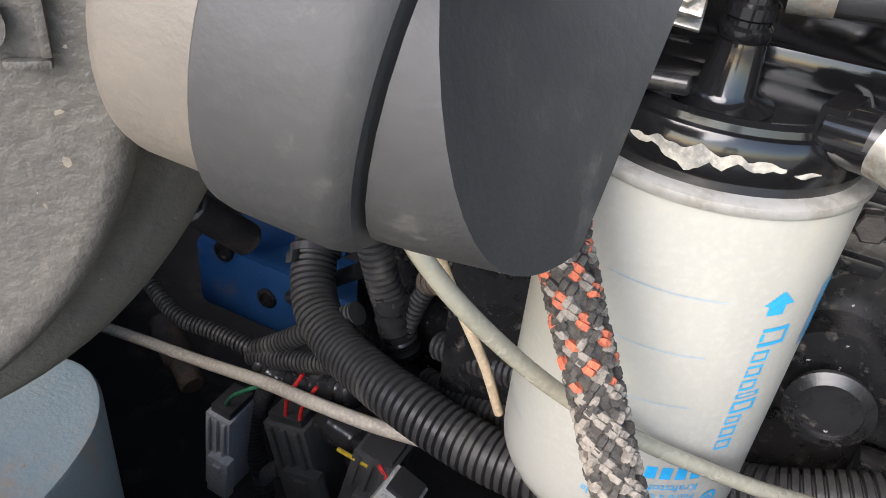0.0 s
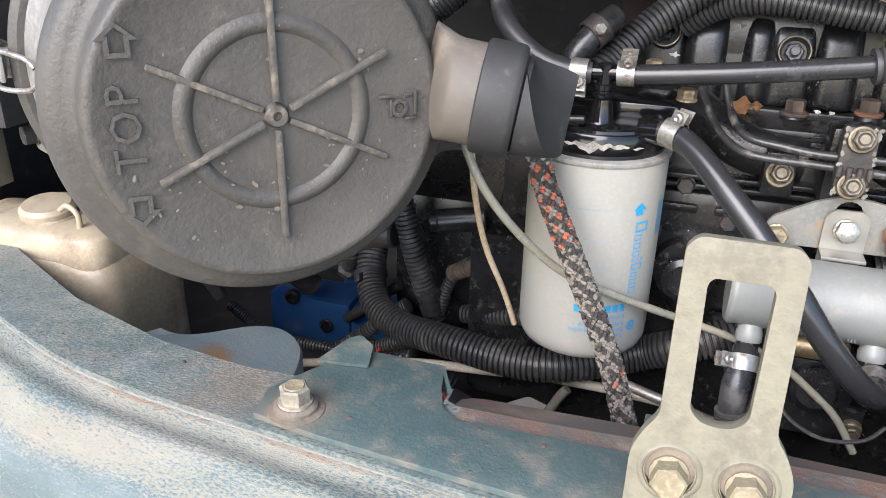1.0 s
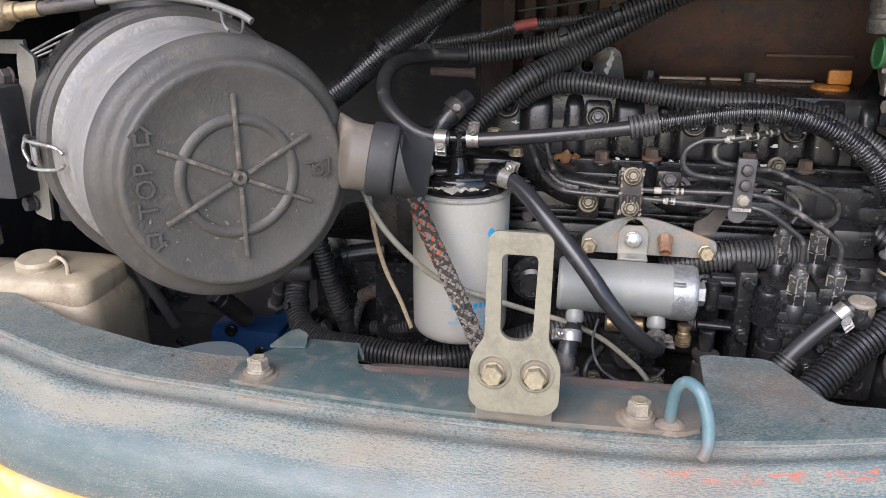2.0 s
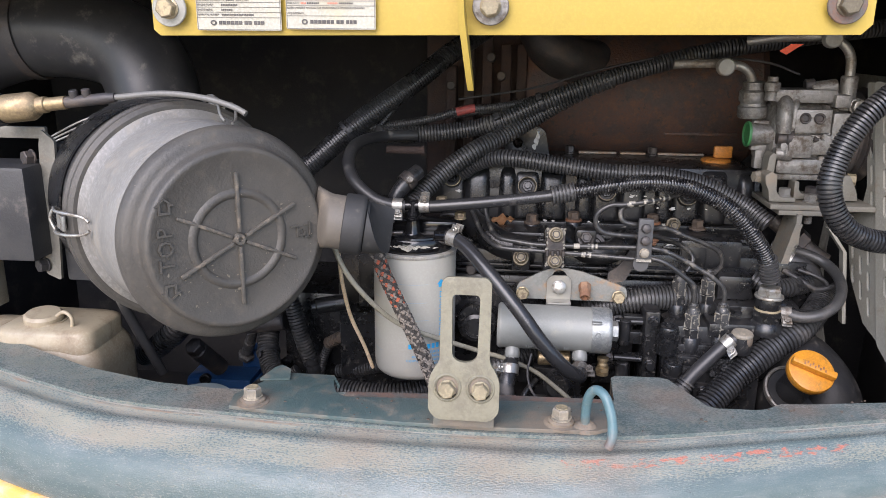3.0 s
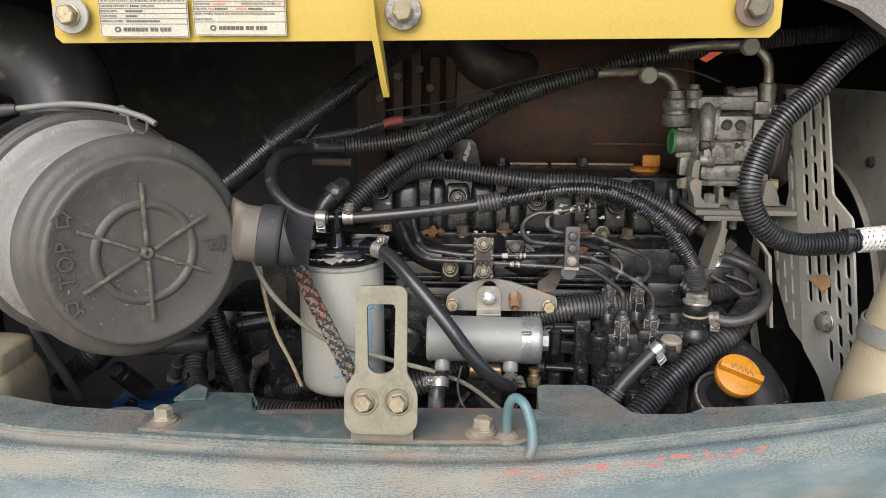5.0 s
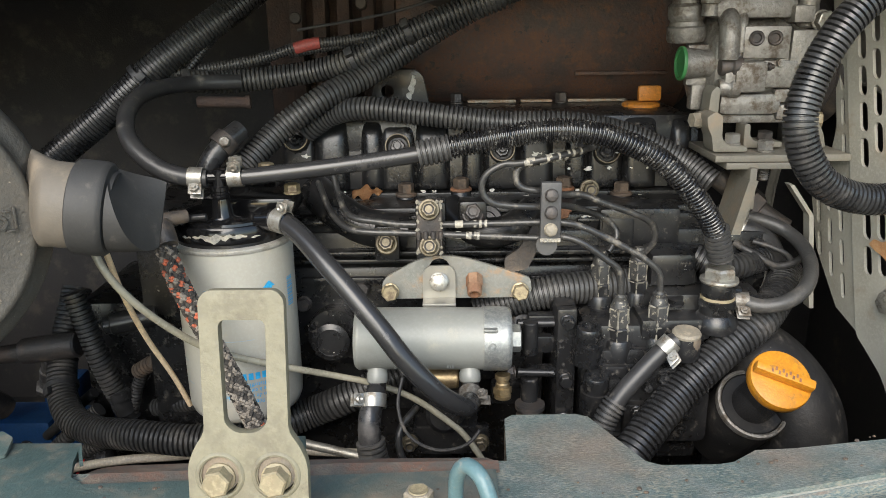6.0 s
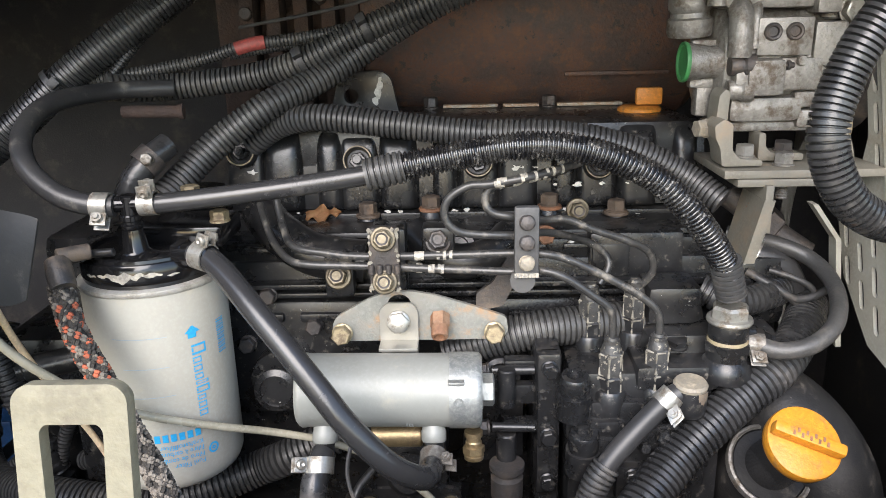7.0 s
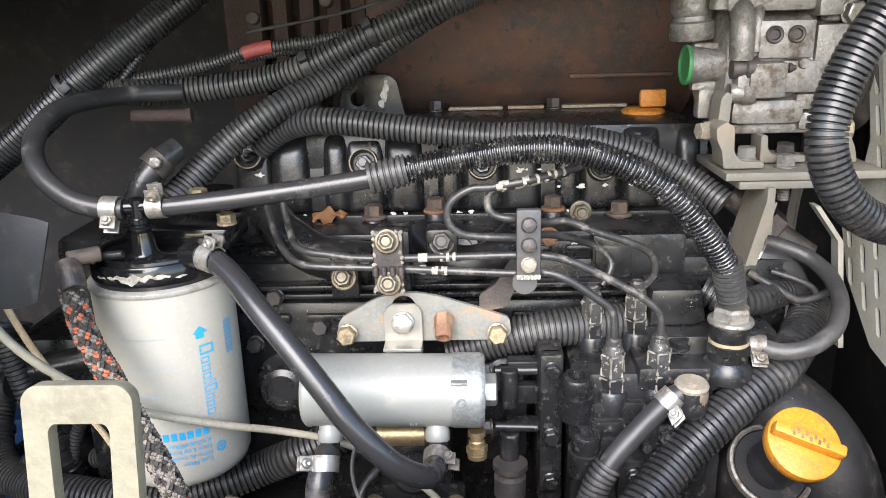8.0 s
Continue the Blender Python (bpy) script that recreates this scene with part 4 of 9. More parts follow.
def sticker(x0, x1, z0, z1, label, title, rows, rules):
    """A printed sticker: rows and rules stand at shares of its height; a row is words, or plain bars where nothing can be read."""
    t = thing("sticker", ((x0 + x1) / 2, 0.147, z0), label, "sticker", "engine information stickers")
    bm = bmesh.new()
    plate(bm, rounded([(x0, z0), (x1, z0), (x1, z1), (x0, z1)], 0.0015, 2), [], -0.0004, (0, 0.14745, 0), (1, 0, 0), (0, 0, 1))
    part("sheet", bm, STICKER, t)
    h = z1 - z0
    lettering(t, "IMPORTANT ENGINE INFORMATION", ((x0 + x1) / 2, 0.1468, z1 - title * h), TURN_FRONT, 0.0066, PRINT_BLACK, "title", 1.05, 0.0001, (x1 - x0) * 0.93)
    bm = bmesh.new()
    for f in rules:
        box(bm, ((x0 + x1) / 2, 0.14695, z1 - f * h), ((x1 - x0) * 0.975, 0.0002, 0.0003), 0)
    for x in (x0 + 0.0008, x1 - 0.0008):
        box(bm, (x, 0.14695, (z0 + z1) / 2), (0.0003, 0.0002, h * 0.95), 0)
    for z in (z0 + 0.0008, z1 - 0.0008):
        box(bm, ((x0 + x1) / 2, 0.14695, z), ((x1 - x0) * 0.975, 0.0002, 0.0003), 0)
    tagged(part("rule_line", bm, PRINT_BLACK, t), kind="stuff")
    bars = {"black": bmesh.new(), "red": bmesh.new()}
    for f0, f1, f, words in rows:
        a, b, z = x0 + (x1 - x0) * f0, x0 + (x1 - x0) * f1, z1 - f * h
        if words not in bars:
            lettering(t, words, ((a + b) / 2, 0.1468, z), TURN_FRONT, 0.0025, PRINT_BLACK, "print_row", 1.0, 0.0001, b - a)
            continue
        x = a
        while x < b - 0.0004:
            w = min(random.uniform(0.0008, 0.0014), b - x)
            box(bars[words], (x + w / 2, 0.14695, z), (w, 0.0002, 0.0015), 0)
            x += w + 0.0004
    for words, m in (("black", PRINT_BLACK), ("red", PRINT_RED)):
        if bars[words].verts:
            tagged(part("print_bar" if words == "black" else "red_bar", bars[words], m, t), kind="stuff")
        else:
            bars[words].free()
    # maker's mark: a round sign and plain blocks
    cx, z = (x0 + x1) / 2, z1 - (0.81 if h < 0.04 else 0.875) * h
    bm = bmesh.new()
    lathe(bm, [(0.0014, 0), (0.0028, 0), (0.0028, 0.0003), (0.0014, 0.0003)], (cx - 0.0235, 0.1471, z), (0, -1, 0), 18, 0.85)
    x = cx - 0.0185
    for w in (0.0030, 0.0030, 0.0030, 0.0034, 0.0030, 0.0030, 0.0, 0.0030, 0.0030, 0.0, 0.0026, 0.0026, 0.0030):
        if w:
            box(bm, (x + w / 2, 0.14695, z), (w, 0.0002, 0.0031), 0.0)
        x += (w or 0.0010) + 0.0006
    part("maker_mark", bm, PRINT_BLACK, t)
    return t


sticker(-0.1415, -0.0635, 1.3685, 1.4035, "small aged white engine information sticker on the yellow beam", 0.10,
        [(0.02, 0.34, 0.255, "THIS ENGINE CONFORMS TO"), (0.36, 0.46, 0.255, "black"), (0.48, 0.63, 0.255, "DIRECTIVE"), (0.02, 0.21, 0.375, "ENGINE FAMILY"), (0.30, 0.50, 0.375, "black"),
         (0.02, 0.20, 0.495, "ENGINE MODEL"), (0.30, 0.43, 0.495, "black"), (0.02, 0.27, 0.615, "APPROVAL NUMBER"), (0.30, 0.68, 0.615, "black")], [0.197, 0.312, 0.430, 0.552, 0.680])
sticker(-0.0590, 0.0215, 1.3700, 1.4215, "aged white emission sticker with red entries on the yellow beam", 0.07,
        [(0.02, 0.37, 0.172, "THIS ENGINE CONFORMS TO"), (0.39, 0.45, 0.172, "red"), (0.47, 0.95, 0.172, "MODEL YEAR U.S. EPA REGULATIONS"), (0.02, 0.68, 0.250, "LARGE NONROAD COMPRESSION IGNITION ENGINES."),
         (0.02, 0.74, 0.325, "THIS ENGINE IS CERTIFIED TO OPERATE ON FUEL"), (0.02, 0.20, 0.412, "ENGINE FAMILY"), (0.22, 0.40, 0.412, "red"), (0.53, 0.73, 0.412, "DISPLACEMENT"), (0.76, 0.83, 0.412, "red"), (0.84, 0.92, 0.412, "LITERS"),
         (0.02, 0.19, 0.490, "ENGINE MODEL"), (0.22, 0.36, 0.490, "red"), (0.53, 0.89, 0.490, "EMISSION CONTROL SYSTEM"), (0.90, 0.95, 0.490, "red"), (0.02, 0.15, 0.570, "FUEL RATE"), (0.17, 0.23, 0.570, "red"), (0.24, 0.38, 0.570, "black"),
         (0.47, 0.58, 0.570, "red"), (0.60, 0.75, 0.570, "black"), (0.02, 0.88, 0.648, "REFER OWNER'S MANUAL FOR MAINTENANCE SPECIFICATIONS AND"), (0.02, 0.21, 0.735, "ADJUSTMENTS.")], [0.130, 0.373, 0.451, 0.531, 0.610, 0.776])

# ---- air cleaner ----
HUB, AX = Vector((-0.0905, 0.0845, 1.192)), Vector((-0.687, 0.726, 0)).normalized()
RAD = Vector((0.726, 0.687, 0)).normalized()
UP = Vector((0, 0, 1))
cleaner = thing("air_cleaner", (-0.20, 0.22, 1.07), "dusty grey plastic air cleaner drum with a ribbed lid", "air cleaner")
bm = bmesh.new()
lathe(bm, [(0, 0.0008), (0.050, 0.0008), (0.074, 0.0008), (0.0765, -0.0004), (0.0790, -0.0002), (0.0806, 0.0012), (0.0814, 0.004), (0.0822, 0.0100), (0.0838, 0.0128), (0.0880, 0.0140), (0.0925, 0.0155), (0.0952, 0.0185), (0.0966, 0.0225), (0.0974, 0.0255), (0.0968, 0.0285), (0.0940, 0.0300), (0, 0.030)],
      HUB, AX, 96)
lid = part("lid", bm, LID_PLASTIC, cleaner, angle=50)
bm = bmesh.new()
lathe(bm, [(0.0365, 0.001), (0.0385, -0.0012), (0.0410, -0.0018), (0.0435, -0.0010), (0.0455, 0.001)], HUB, AX, 72)
part("ring_rib", bm, LID_PLASTIC, lid)
face = -AX
for k in range(6):
    ang = math.pi / 2 + (k * math.pi / 3)
    if k % 3:
        ang = math.pi / 2 + (k // 3) * math.pi + (1.12 if k % 3 == 1 else 2.02)
    d = RAD * math.cos(ang) + UP * math.sin(ang)
    t = face.cross(d)
    bm = bmesh.new()
    turn = Matrix((d, t, face)).transposed()
    faint = k in (1, 4)
    box(bm, HUB + d * 0.033 + face * (0.0004 if faint else 0.0010), (0.053, 0.0032, 0.0026 if faint else 0.0042), 0.0012, turn)
    part("spoke_rib", bm, LID_RAISED, lid)
bm = bmesh.new()
lathe(bm, [(0, 0.0004), (0.0022, 0.0004), (0.0022, 0.0028), (0.0046, 0.0028), (0.0058, 0.0), (0.0058, -0.001), (0, -0.001)], HUB, face, 24)
part("hub_boss", bm, LID_RAISED, lid)
LID_TURN = frame_of(RAD, UP)
side_turn = frame_of(UP, -RAD)
lettering(lid, "TOP", HUB - RAD * 0.0635 + UP * 0.0 + face * 0.0004, side_turn, 0.0185, LID_PLASTIC, "lettering", 1.15, 0.0008)
for s in (-1, 1):
    bm = bmesh.new()
    plate(bm, [(-0.006, -0.005), (0.001, -0.005), (0.001, -0.0085), (0.0085, 0.0), (0.001, 0.0085), (0.001, 0.005), (-0.006, 0.005)],
          [[(-0.004, -0.003), (0.0028, -0.003), (0.0028, -0.004), (0.0062, 0.0), (0.0028, 0.004), (0.0028, 0.003), (-0.004, 0.003)]], 0.0011,
          HUB - RAD * 0.063 + UP * 0.036 * s + face * 0.0002, UP * s, -RAD * s)
    part("arrow_mark", bm, LID_PLASTIC, lid)
bm = bmesh.new()
lathe(bm, [(0.0026, 0), (0.0026, 0.0012), (0.0044, 0.0012), (0.0044, 0)], HUB + RAD * 0.060 - UP * 0.002, face, 20)
for dx, dz, sx, sz in ((0.0085, 0.002, 0.0014, 0.013), (-0.007, 0.006, 0.007, 0.0014), (0.0045, 0.0062, 0.004, 0.0012), (0.006, -0.0055, 0.006, 0.0013), (-0.0042, 0.0, 0.0012, 0.009)):
    box(bm, HUB + RAD * (0.060 + dx) + UP * (dz - 0.002) + face * 0.0005, (sx, sz, 0.0016), 0.0003, LID_TURN)
part("mould_mark", bm, LID_PLASTIC, lid)
# dried flecks of mud along the spokes and the lower half of the lid
bm = bmesh.new()
for k in range(84):
    if k % 2:
        turn_at, reach = math.pi / 3 * random.randrange(6) + 0.52 + random.gauss(0, 0.05), random.uniform(0.012, 0.062)
    else:
        turn_at, reach = random.uniform(-2.9, -0.2), random.uniform(0.025, 0.074)
    c = HUB + (RAD * math.cos(turn_at) + UP * math.sin(turn_at)) * reach + face * (0.0006 + 0.000004 * k)
    size = random.choice((0.0004, 0.0006, 0.0006, 0.0009, 0.0013))
    long_way = random.uniform(0, 3.14)
    rim = []
    for q in range(6):
        a = q * 1.047
        dx, dy = size * random.uniform(0.5, 1.2) * 1.6 * math.cos(a), size * random.uniform(0.4, 1.0) * math.sin(a)
        rim.append(bm.verts.new(c + RAD * (dx * math.cos(long_way) - dy * math.sin(long_way)) + UP * (dx * math.sin(long_way) + dy * math.cos(long_way))))
    bm.faces.new(rim)
tagged(part("mud_fleck", bm, MUD_FLECK, lid, "dried tan flecks of mud"), kind="stuff")
# outlet spout and rubber dust valve
SP = Vector((-0.1237, 0.1328, 1.2116))
SD = Vector((1.1355, 0.1855, -0.1854)).normalized()
VALVE_BACK = Vector((-0.63, 0.78, 0)).normalized()
bm = bmesh.new()
n = SD.cross(UP).normalized()
u = n.cross(SD)
prev = None
for h, ru, rn, back in ((0.092, 0.0310, 0.012, 0.012), (0.0955, 0.0285, 0.019, 0.005), (0.0985, 0.0266, 0.0245, 0.001), (0.101, 0.0260, 0.0257, 0.0), (0.118, 0.0258, 0.0258, 0.0)):
    ring = [bm.verts.new(SP + SD * h + AX * back + u * math.cos(a) * ru + n * math.sin(a) * rn) for a in (2 * math.pi * k / 48 for k in range(48))]
    if prev:
        for k in range(48):
            bm.faces.new((prev[k], prev[(k + 1) % 48], ring[(k + 1) % 48], ring[k]))
    else:
        bm.faces.new(ring[::-1])
    prev = ring
bm.faces.new(prev)
spout = part("spout", bm, DUST_TUBE, cleaner, "dust-caked outlet spout", angle=60)
bm = bmesh.new()
lathe(bm, [(0.0256, 0.1140), (0.0272, 0.1132), (0.0284, 0.1140), (0.0288, 0.1160), (0.0289, 0.1295), (0.0284, 0.1318), (0.0270, 0.1333), (0.0245, 0.1335), (0.0232, 0.1345), (0.0228, 0.1365), (0.0, 0.1365)], SP, SD, 56)
valve = part("dust_valve", bm, VALVE_RUBBER, cleaner, "black rubber dust valve")
# duckbill: a round neck squeezed between two flats that meet in a slanting lip
fore = (-VALVE_BACK + SD * VALVE_BACK.dot(SD)).normalized()
u = fore.cross(SD)
u = u if u.z > 0 else -u
bm = bmesh.new()
prev = None
for k in range(15):
    t = k / 14
    r, lip = 0.0256 - 0.0005 * t, -0.0144
    th = math.radians(76 - 56 * t)
    along, across = u * math.cos(th) - fore * math.sin(th), fore * math.cos(th) + u * math.sin(th)
    q1, q0 = 0.0215 + (lip + 0.0013 - 0.0215) * t, -0.0255 + (lip - 0.0013 + 0.0255) * t
    q1, q0 = min(q1, r * 0.999), max(q0, -r * 0.999)
    a1, a0 = math.asin(q1 / r), math.asin(q0 / r)
    spots = [(r * math.cos(a1) * (2 * m / 12 - 1), q1) for m in range(12)]
    spots += [(r * math.cos(a1 + (a0 - a1) * m / 12), r * math.sin(a1 + (a0 - a1) * m / 12)) for m in range(12)]
    spots += [(r * math.cos(a0) * (1 - 2 * m / 12), q0) for m in range(12)]
    spots += [(-r * math.cos(a0 + (a1 - a0) * m / 12), r * math.sin(a0 + (a1 - a0) * m / 12)) for m in range(12)]
    ring = [bm.verts.new(SP + SD * (0.1345 + 0.0262 * t) + along * x * (1 + (0.08 if x > 0 else -0.12) * t) + across * y) for x, y in spots]
    if prev:
        for m in range(48):
            bm.faces.new((prev[m], prev[(m + 1) % 48], ring[(m + 1) % 48], ring[m]))
    prev = ring
bm.faces.new(prev)
bmesh.ops.remove_doubles(bm, verts=bm.verts[:], dist=0.00003)
part("valve_lip", bm, VALVE_RUBBER, valve, angle=14)
# drum
bm = bmesh.new()
lathe(bm, [(0.0, 0.028), (0.0920, 0.028), (0.0938, 0.032), (0.0948, 0.085), (0.0955, 0.115), (0.0965, 0.124), (0.1015, 0.1275), (0.1035, 0.131), (0.0, 0.131)], HUB, AX, 96)
part("drum", bm, BODY_PLASTIC, cleaner, angle=60)
bm = bmesh.new()
lathe(bm, [(0.0, 0.130), (0.1065, 0.130), (0.1105, 0.133), (0.1110, 0.137), (0.1085, 0.1395), (0.1085, 0.1465), (0.1110, 0.149), (0.1110, 0.154), (0.1060, 0.157), (0.103, 0.175), (0.0, 0.175)], HUB, AX, 96)
part("drum_rim", bm, LID_PLASTIC, cleaner, "dark rim ring of the drum", angle=30)
bm = bmesh.new()
lathe(bm, [(0.0, 0.172), (0.1025, 0.172), (0.1010, 0.260), (0.094, 0.285), (0.0, 0.285)], HUB, AX, 72)
part("rear_drum", bm, BLACK_PLASTIC, cleaner)
# wire clasps
for ang in (math.radians(178), math.radians(66)):
    d = RAD * math.cos(ang) + UP * math.sin(ang)
    t = d.cross(AX)
    c = HUB + d * 0.110
    bm = bmesh.new()
    for s in (-1, 1):
        tube(bm, [c + AX * 0.165 + t * 0.007 * s + d * 0.001, c + AX * 0.158 + t * 0.0105 * s + d * 0.007, c + AX * 0.140 + t * 0.0105 * s + d * 0.009, c + AX * 0.124 + t * 0.010 * s + d * 0.002, c + AX * 0.112 + t * 0.008 * s - d * 0.008, c + AX * 0.106 + t * 0.003 * s - d * 0.0125], 0.0015, 8, 0.003)
    tube(bm, [c + AX * 0.158 + t * 0.0105 + d * 0.007, c + AX * 0.161 + d * 0.010, c + AX * 0.158 - t * 0.0105 + d * 0.007], 0.0015, 8, 0.003)
    clasp = part("wire_clasp", bm, ZINC, cleaner, "bent wire lid clasp")
    bm = bmesh.new()
    turn = Matrix((AX, t, d)).transposed()
    box(bm, c + AX * 0.138 + d * 0.005, (0.020, 0.014, 0.003), 0.001, turn)
    box(bm, c + AX * 0.150 + d * 0.001, (0.008, 0.016, 0.010), 0.001, turn)
    part("clasp_lever", bm, ZINC, clasp)
# strap over the drum
bm = bmesh.new()
lathe(bm, [(0.1035, 0.195), (0.1055, 0.195), (0.1055, 0.245), (0.1035, 0.245)], HUB, AX, 72)
part("mounting_band", bm, BLACK_PAINT, cleaner)

# bracket beside the drum, with a relay box
brk = thing("cleaner_bracket", (-0.345, 0.20, 1.10), "beige painted folded steel bracket beside the air cleaner", "bracket")
bm = bmesh.new()
plate(bm, rounded([(-0.352, 1.115), (-0.336, 1.108), (-0.3245, 1.258), (-0.338, 1.270), (-0.342, 1.255)], 0.003, 3), [], 0.004, (0, 0.2, 0), (1, 0, 0), (0, 0, 1))
box(bm, (-0.372, 0.201, 1.266), (0.075, 0.005, 0.012), 0.001)
part("bracket_plate", bm, BEIGE, brk)
for z in (1.241, 1.125):
    bolt(brk, (-0.3515, 0.198, z), (-0.5, -0.85, 0), 0.013, 0.008, DARK_STEEL)
bm = bmesh.new()
box(bm, (-0.384, 0.195, 1.186), (0.084, 0.06, 0.098), 0.004)
bm2 = bmesh.new()
box(bm2, (-0.312, 0.232, 1.180), (0.045, 0.055, 0.150), 0.004)
part("support_plate", bm2, BLACK_PLASTIC, brk, "black plastic support panel")
# three pale rods stand in for the bright reflecting edges of a thin black plate
for dz in (0.0, 0.005, 0.010):
    bm2 = bmesh.new()
    tube(bm2, [(-0.331, 0.200, 1.2555 + dz * 0.6), (-0.300, 0.220, 1.2690 + dz), (-0.255, 0.248, 1.2830 + dz)], 0.0011, 8, 0.006)
    part("stay_wire", bm2, ALU_PIPE, brk)
relay = solo("relay_box", bm, BLACK_PLASTIC, "black plastic box fixed beside the beige bracket", "relay box")
bm = bmesh.new()
box(bm, (-0.45, 0.24, 1.18), (0.02, 0.02, 0.24), 0.002)
solo("bracket_post", bm, BEIGE, "beige painted upright post behind the relay box", "post")

# control cable over the air cleaner
cable = thing("control_cable", (-0.25, 0.17, 1.28), "grey control cable with a yellow passivated end fitting", "cable")
bm = bmesh.new()
tube(bm, [(-0.240, 0.170, 1.3055), (-0.19, 0.170, 1.310), (-0.150, 0.170, 1.3065), (-0.120, 0.168, 1.2985), (-0.108, 0.166, 1.2925)], 0.0029, 12, 0.005)
part("sheath", bm, CABLE_GREY, cable)
bm = bmesh.new()
d = Vector((0.075, 0, 0.0085)).normalized()
o = Vector((-0.372, 0.17, 1.2905))
lathe(bm, [(0, 0), (0.0105, 0), (0.0115, 0.002), (0.0115, 0.010), (0.0085, 0.011), (0.0085, 0.016), (0.0135, 0.017), (0.0140, 0.020), (0.0140, 0.046), (0.0105, 0.052), (0.0080, 0.054), (0.0080, 0.062), (0.0065, 0.063), (0.0065, 0.083), (0, 0.083)], o, d, 28)
part("end_fitting", bm, BRASS, cable, "yellow passivated steel end fitting")
bm = bmesh.new()
lathe(bm, [(0.0, -0.004), (0.0150, -0.004), (0.0165, 0.000), (0.0165, 0.012), (0.0150, 0.016), (0.0, 0.016)], o, d, 28)
part("rubber_boot", bm, RUBBER, cable, "black rubber boot")
bm = bmesh.new()
lathe(bm, [(0, 0.080), (0.0055, 0.080), (0.0055, 0.125), (0.0042, 0.134), (0, 0.134)], o, d, 20)
for s in (0.092, 0.105):
    rod(bm, o + d * s, o + d * s + Vector((0, -0.002, 0.011)), 0.0042, seg=12)
part("clamp_block", bm, DARK_STEEL, cable)

# loose crumbs of dry dirt on the sill
bm = bmesh.new()
for k in range(70):
    x = random.uniform(-0.42, 0.52)
    edge = next(a[1] + (b[1] - a[1]) * (x - a[0]) / (b[0] - a[0]) for a, b in zip(SEAM, SEAM[1:]) if a[0] <= x <= b[0])
    y = edge + random.uniform(0.004, 0.040)
    r = random.choice((0.0005, 0.0007, 0.0007, 0.001, 0.0015))
    top = 0.0036 if -0.09 < x < 0.23 and y < 0.076 else 0.0004
    lathe(bm, [(0, 0), (r, 0.0001), (r * 0.8, r * 0.6), (0, r * 0.8)], (x, y, SILL_Z + top), UP, 6, random.uniform(0.5, 1.0))
ob = solo("dirt_crumbs", lean(bm), OILY_DIRT, "dry brown dirt crumbs scattered on the sill", "dirt", kind="stuff")

# ---- fuel filter ----
FC, FR = Vector((0.033, 0.3065, 0)), 0.0478
filt = thing("fuel_filter", (FC.x, FC.y, 0.977), "off-white spin-on fuel filter canister with blue print", "fuel filter")
bm = bmesh.new()
lathe(bm, [(0, 0.0), (0.034, 0.0), (0.041, 0.0015), (0.0455, 0.005), (0.0474, 0.010), (FR, 0.016), (FR, 0.1485), (0.0472, 0.1505), (0, 0.1505)], (FC.x, FC.y, 0.978), UP, 96)
can = part("canister", bm, FILTER_WHITE, filt)
bm = bmesh.new()
lathe(bm, [(0.0460, 0.1485), (0.0485, 0.1488), (0.0492, 0.1500), (0.0491, 0.1522), (0.0470, 0.1532), (0.0, 0.1532)], (FC.x, FC.y, 0.978), UP, 96)
part("crimped_rim", bm, RIM_STEEL, filt, "crimped bare steel rim")


def on_can(bm, x, z, w, h, r=FR + 0.0003):
    """A patch of print bent round the canister: x is the arc from its front, z the height."""
    n = max(1, int(w / 0.003))
    a0 = (x - w / 2) / FR
    rows = []
    for k in range(n + 1):
        a = a0 + w / FR * k / n
        rows.append([bm.verts.new(FC + Vector((r * math.sin(a), -r * math.cos(a), zz))) for zz in (z - h / 2, z + h / 2)])
    for p, q in zip(rows, rows[1:]):
        bm.faces.new((p[0], q[0], q[1], p[1]))


ARC = 0.0395
# maker's name as plain upright bars, with its arrow and round mark
z = 1.0885
for w, h in ((0.0085, 0.0105), (0.0052, 0.0062), (0.0052, 0.0062), (0.0050, 0.0062), (0.0026, 0.0095), (0.0058, 0.0098), (0.0042, 0.0062), (0.0052, 0.0062), (0.0052, 0.0062)):
    mid = ARC + (h - 0.0062) / 2
    bm = bmesh.new()
    for side in (-1, 1):
        on_can(bm, mid, z - w / 2 + side * w * 0.34, h, w * 0.17)
    on_can(bm, mid + h * 0.44, z - w / 2, h * 0.12, w * 0.52)
    on_can(bm, mid - h * 0.44, z - w / 2, h * 0.12, w * 0.34)
    part("name_bar", bm, PRINT_BLUE, can)
    z -= w + 0.0009
bm = bmesh.new()
on_can(bm, ARC - 0.0015, 1.0950, 0.0060, 0.0038)
for k in range(6):
    on_can(bm, ARC - 0.0010, 1.0972 + k * 0.0008, 0.0105 * (1 - k / 6), 0.0008)
part("arrow_print", bm, PRINT_BLUE, can)
bm = bmesh.new()
for k in range(18):
    a = 2 * math.pi * k / 18
    on_can(bm, ARC + 0.004 + 0.0032 * math.cos(a), 1.0075 + 0.0034 * math.sin(a), 0.0014, 0.0014)
for k in range(8):
    a = 2 * math.pi * k / 8
    on_can(bm, ARC + 0.004 + 0.001 * math.cos(a), 1.0075 + 0.001 * math.sin(a), 0.001, 0.001)
part("round_mark", bm, PRINT_BLUE, can)
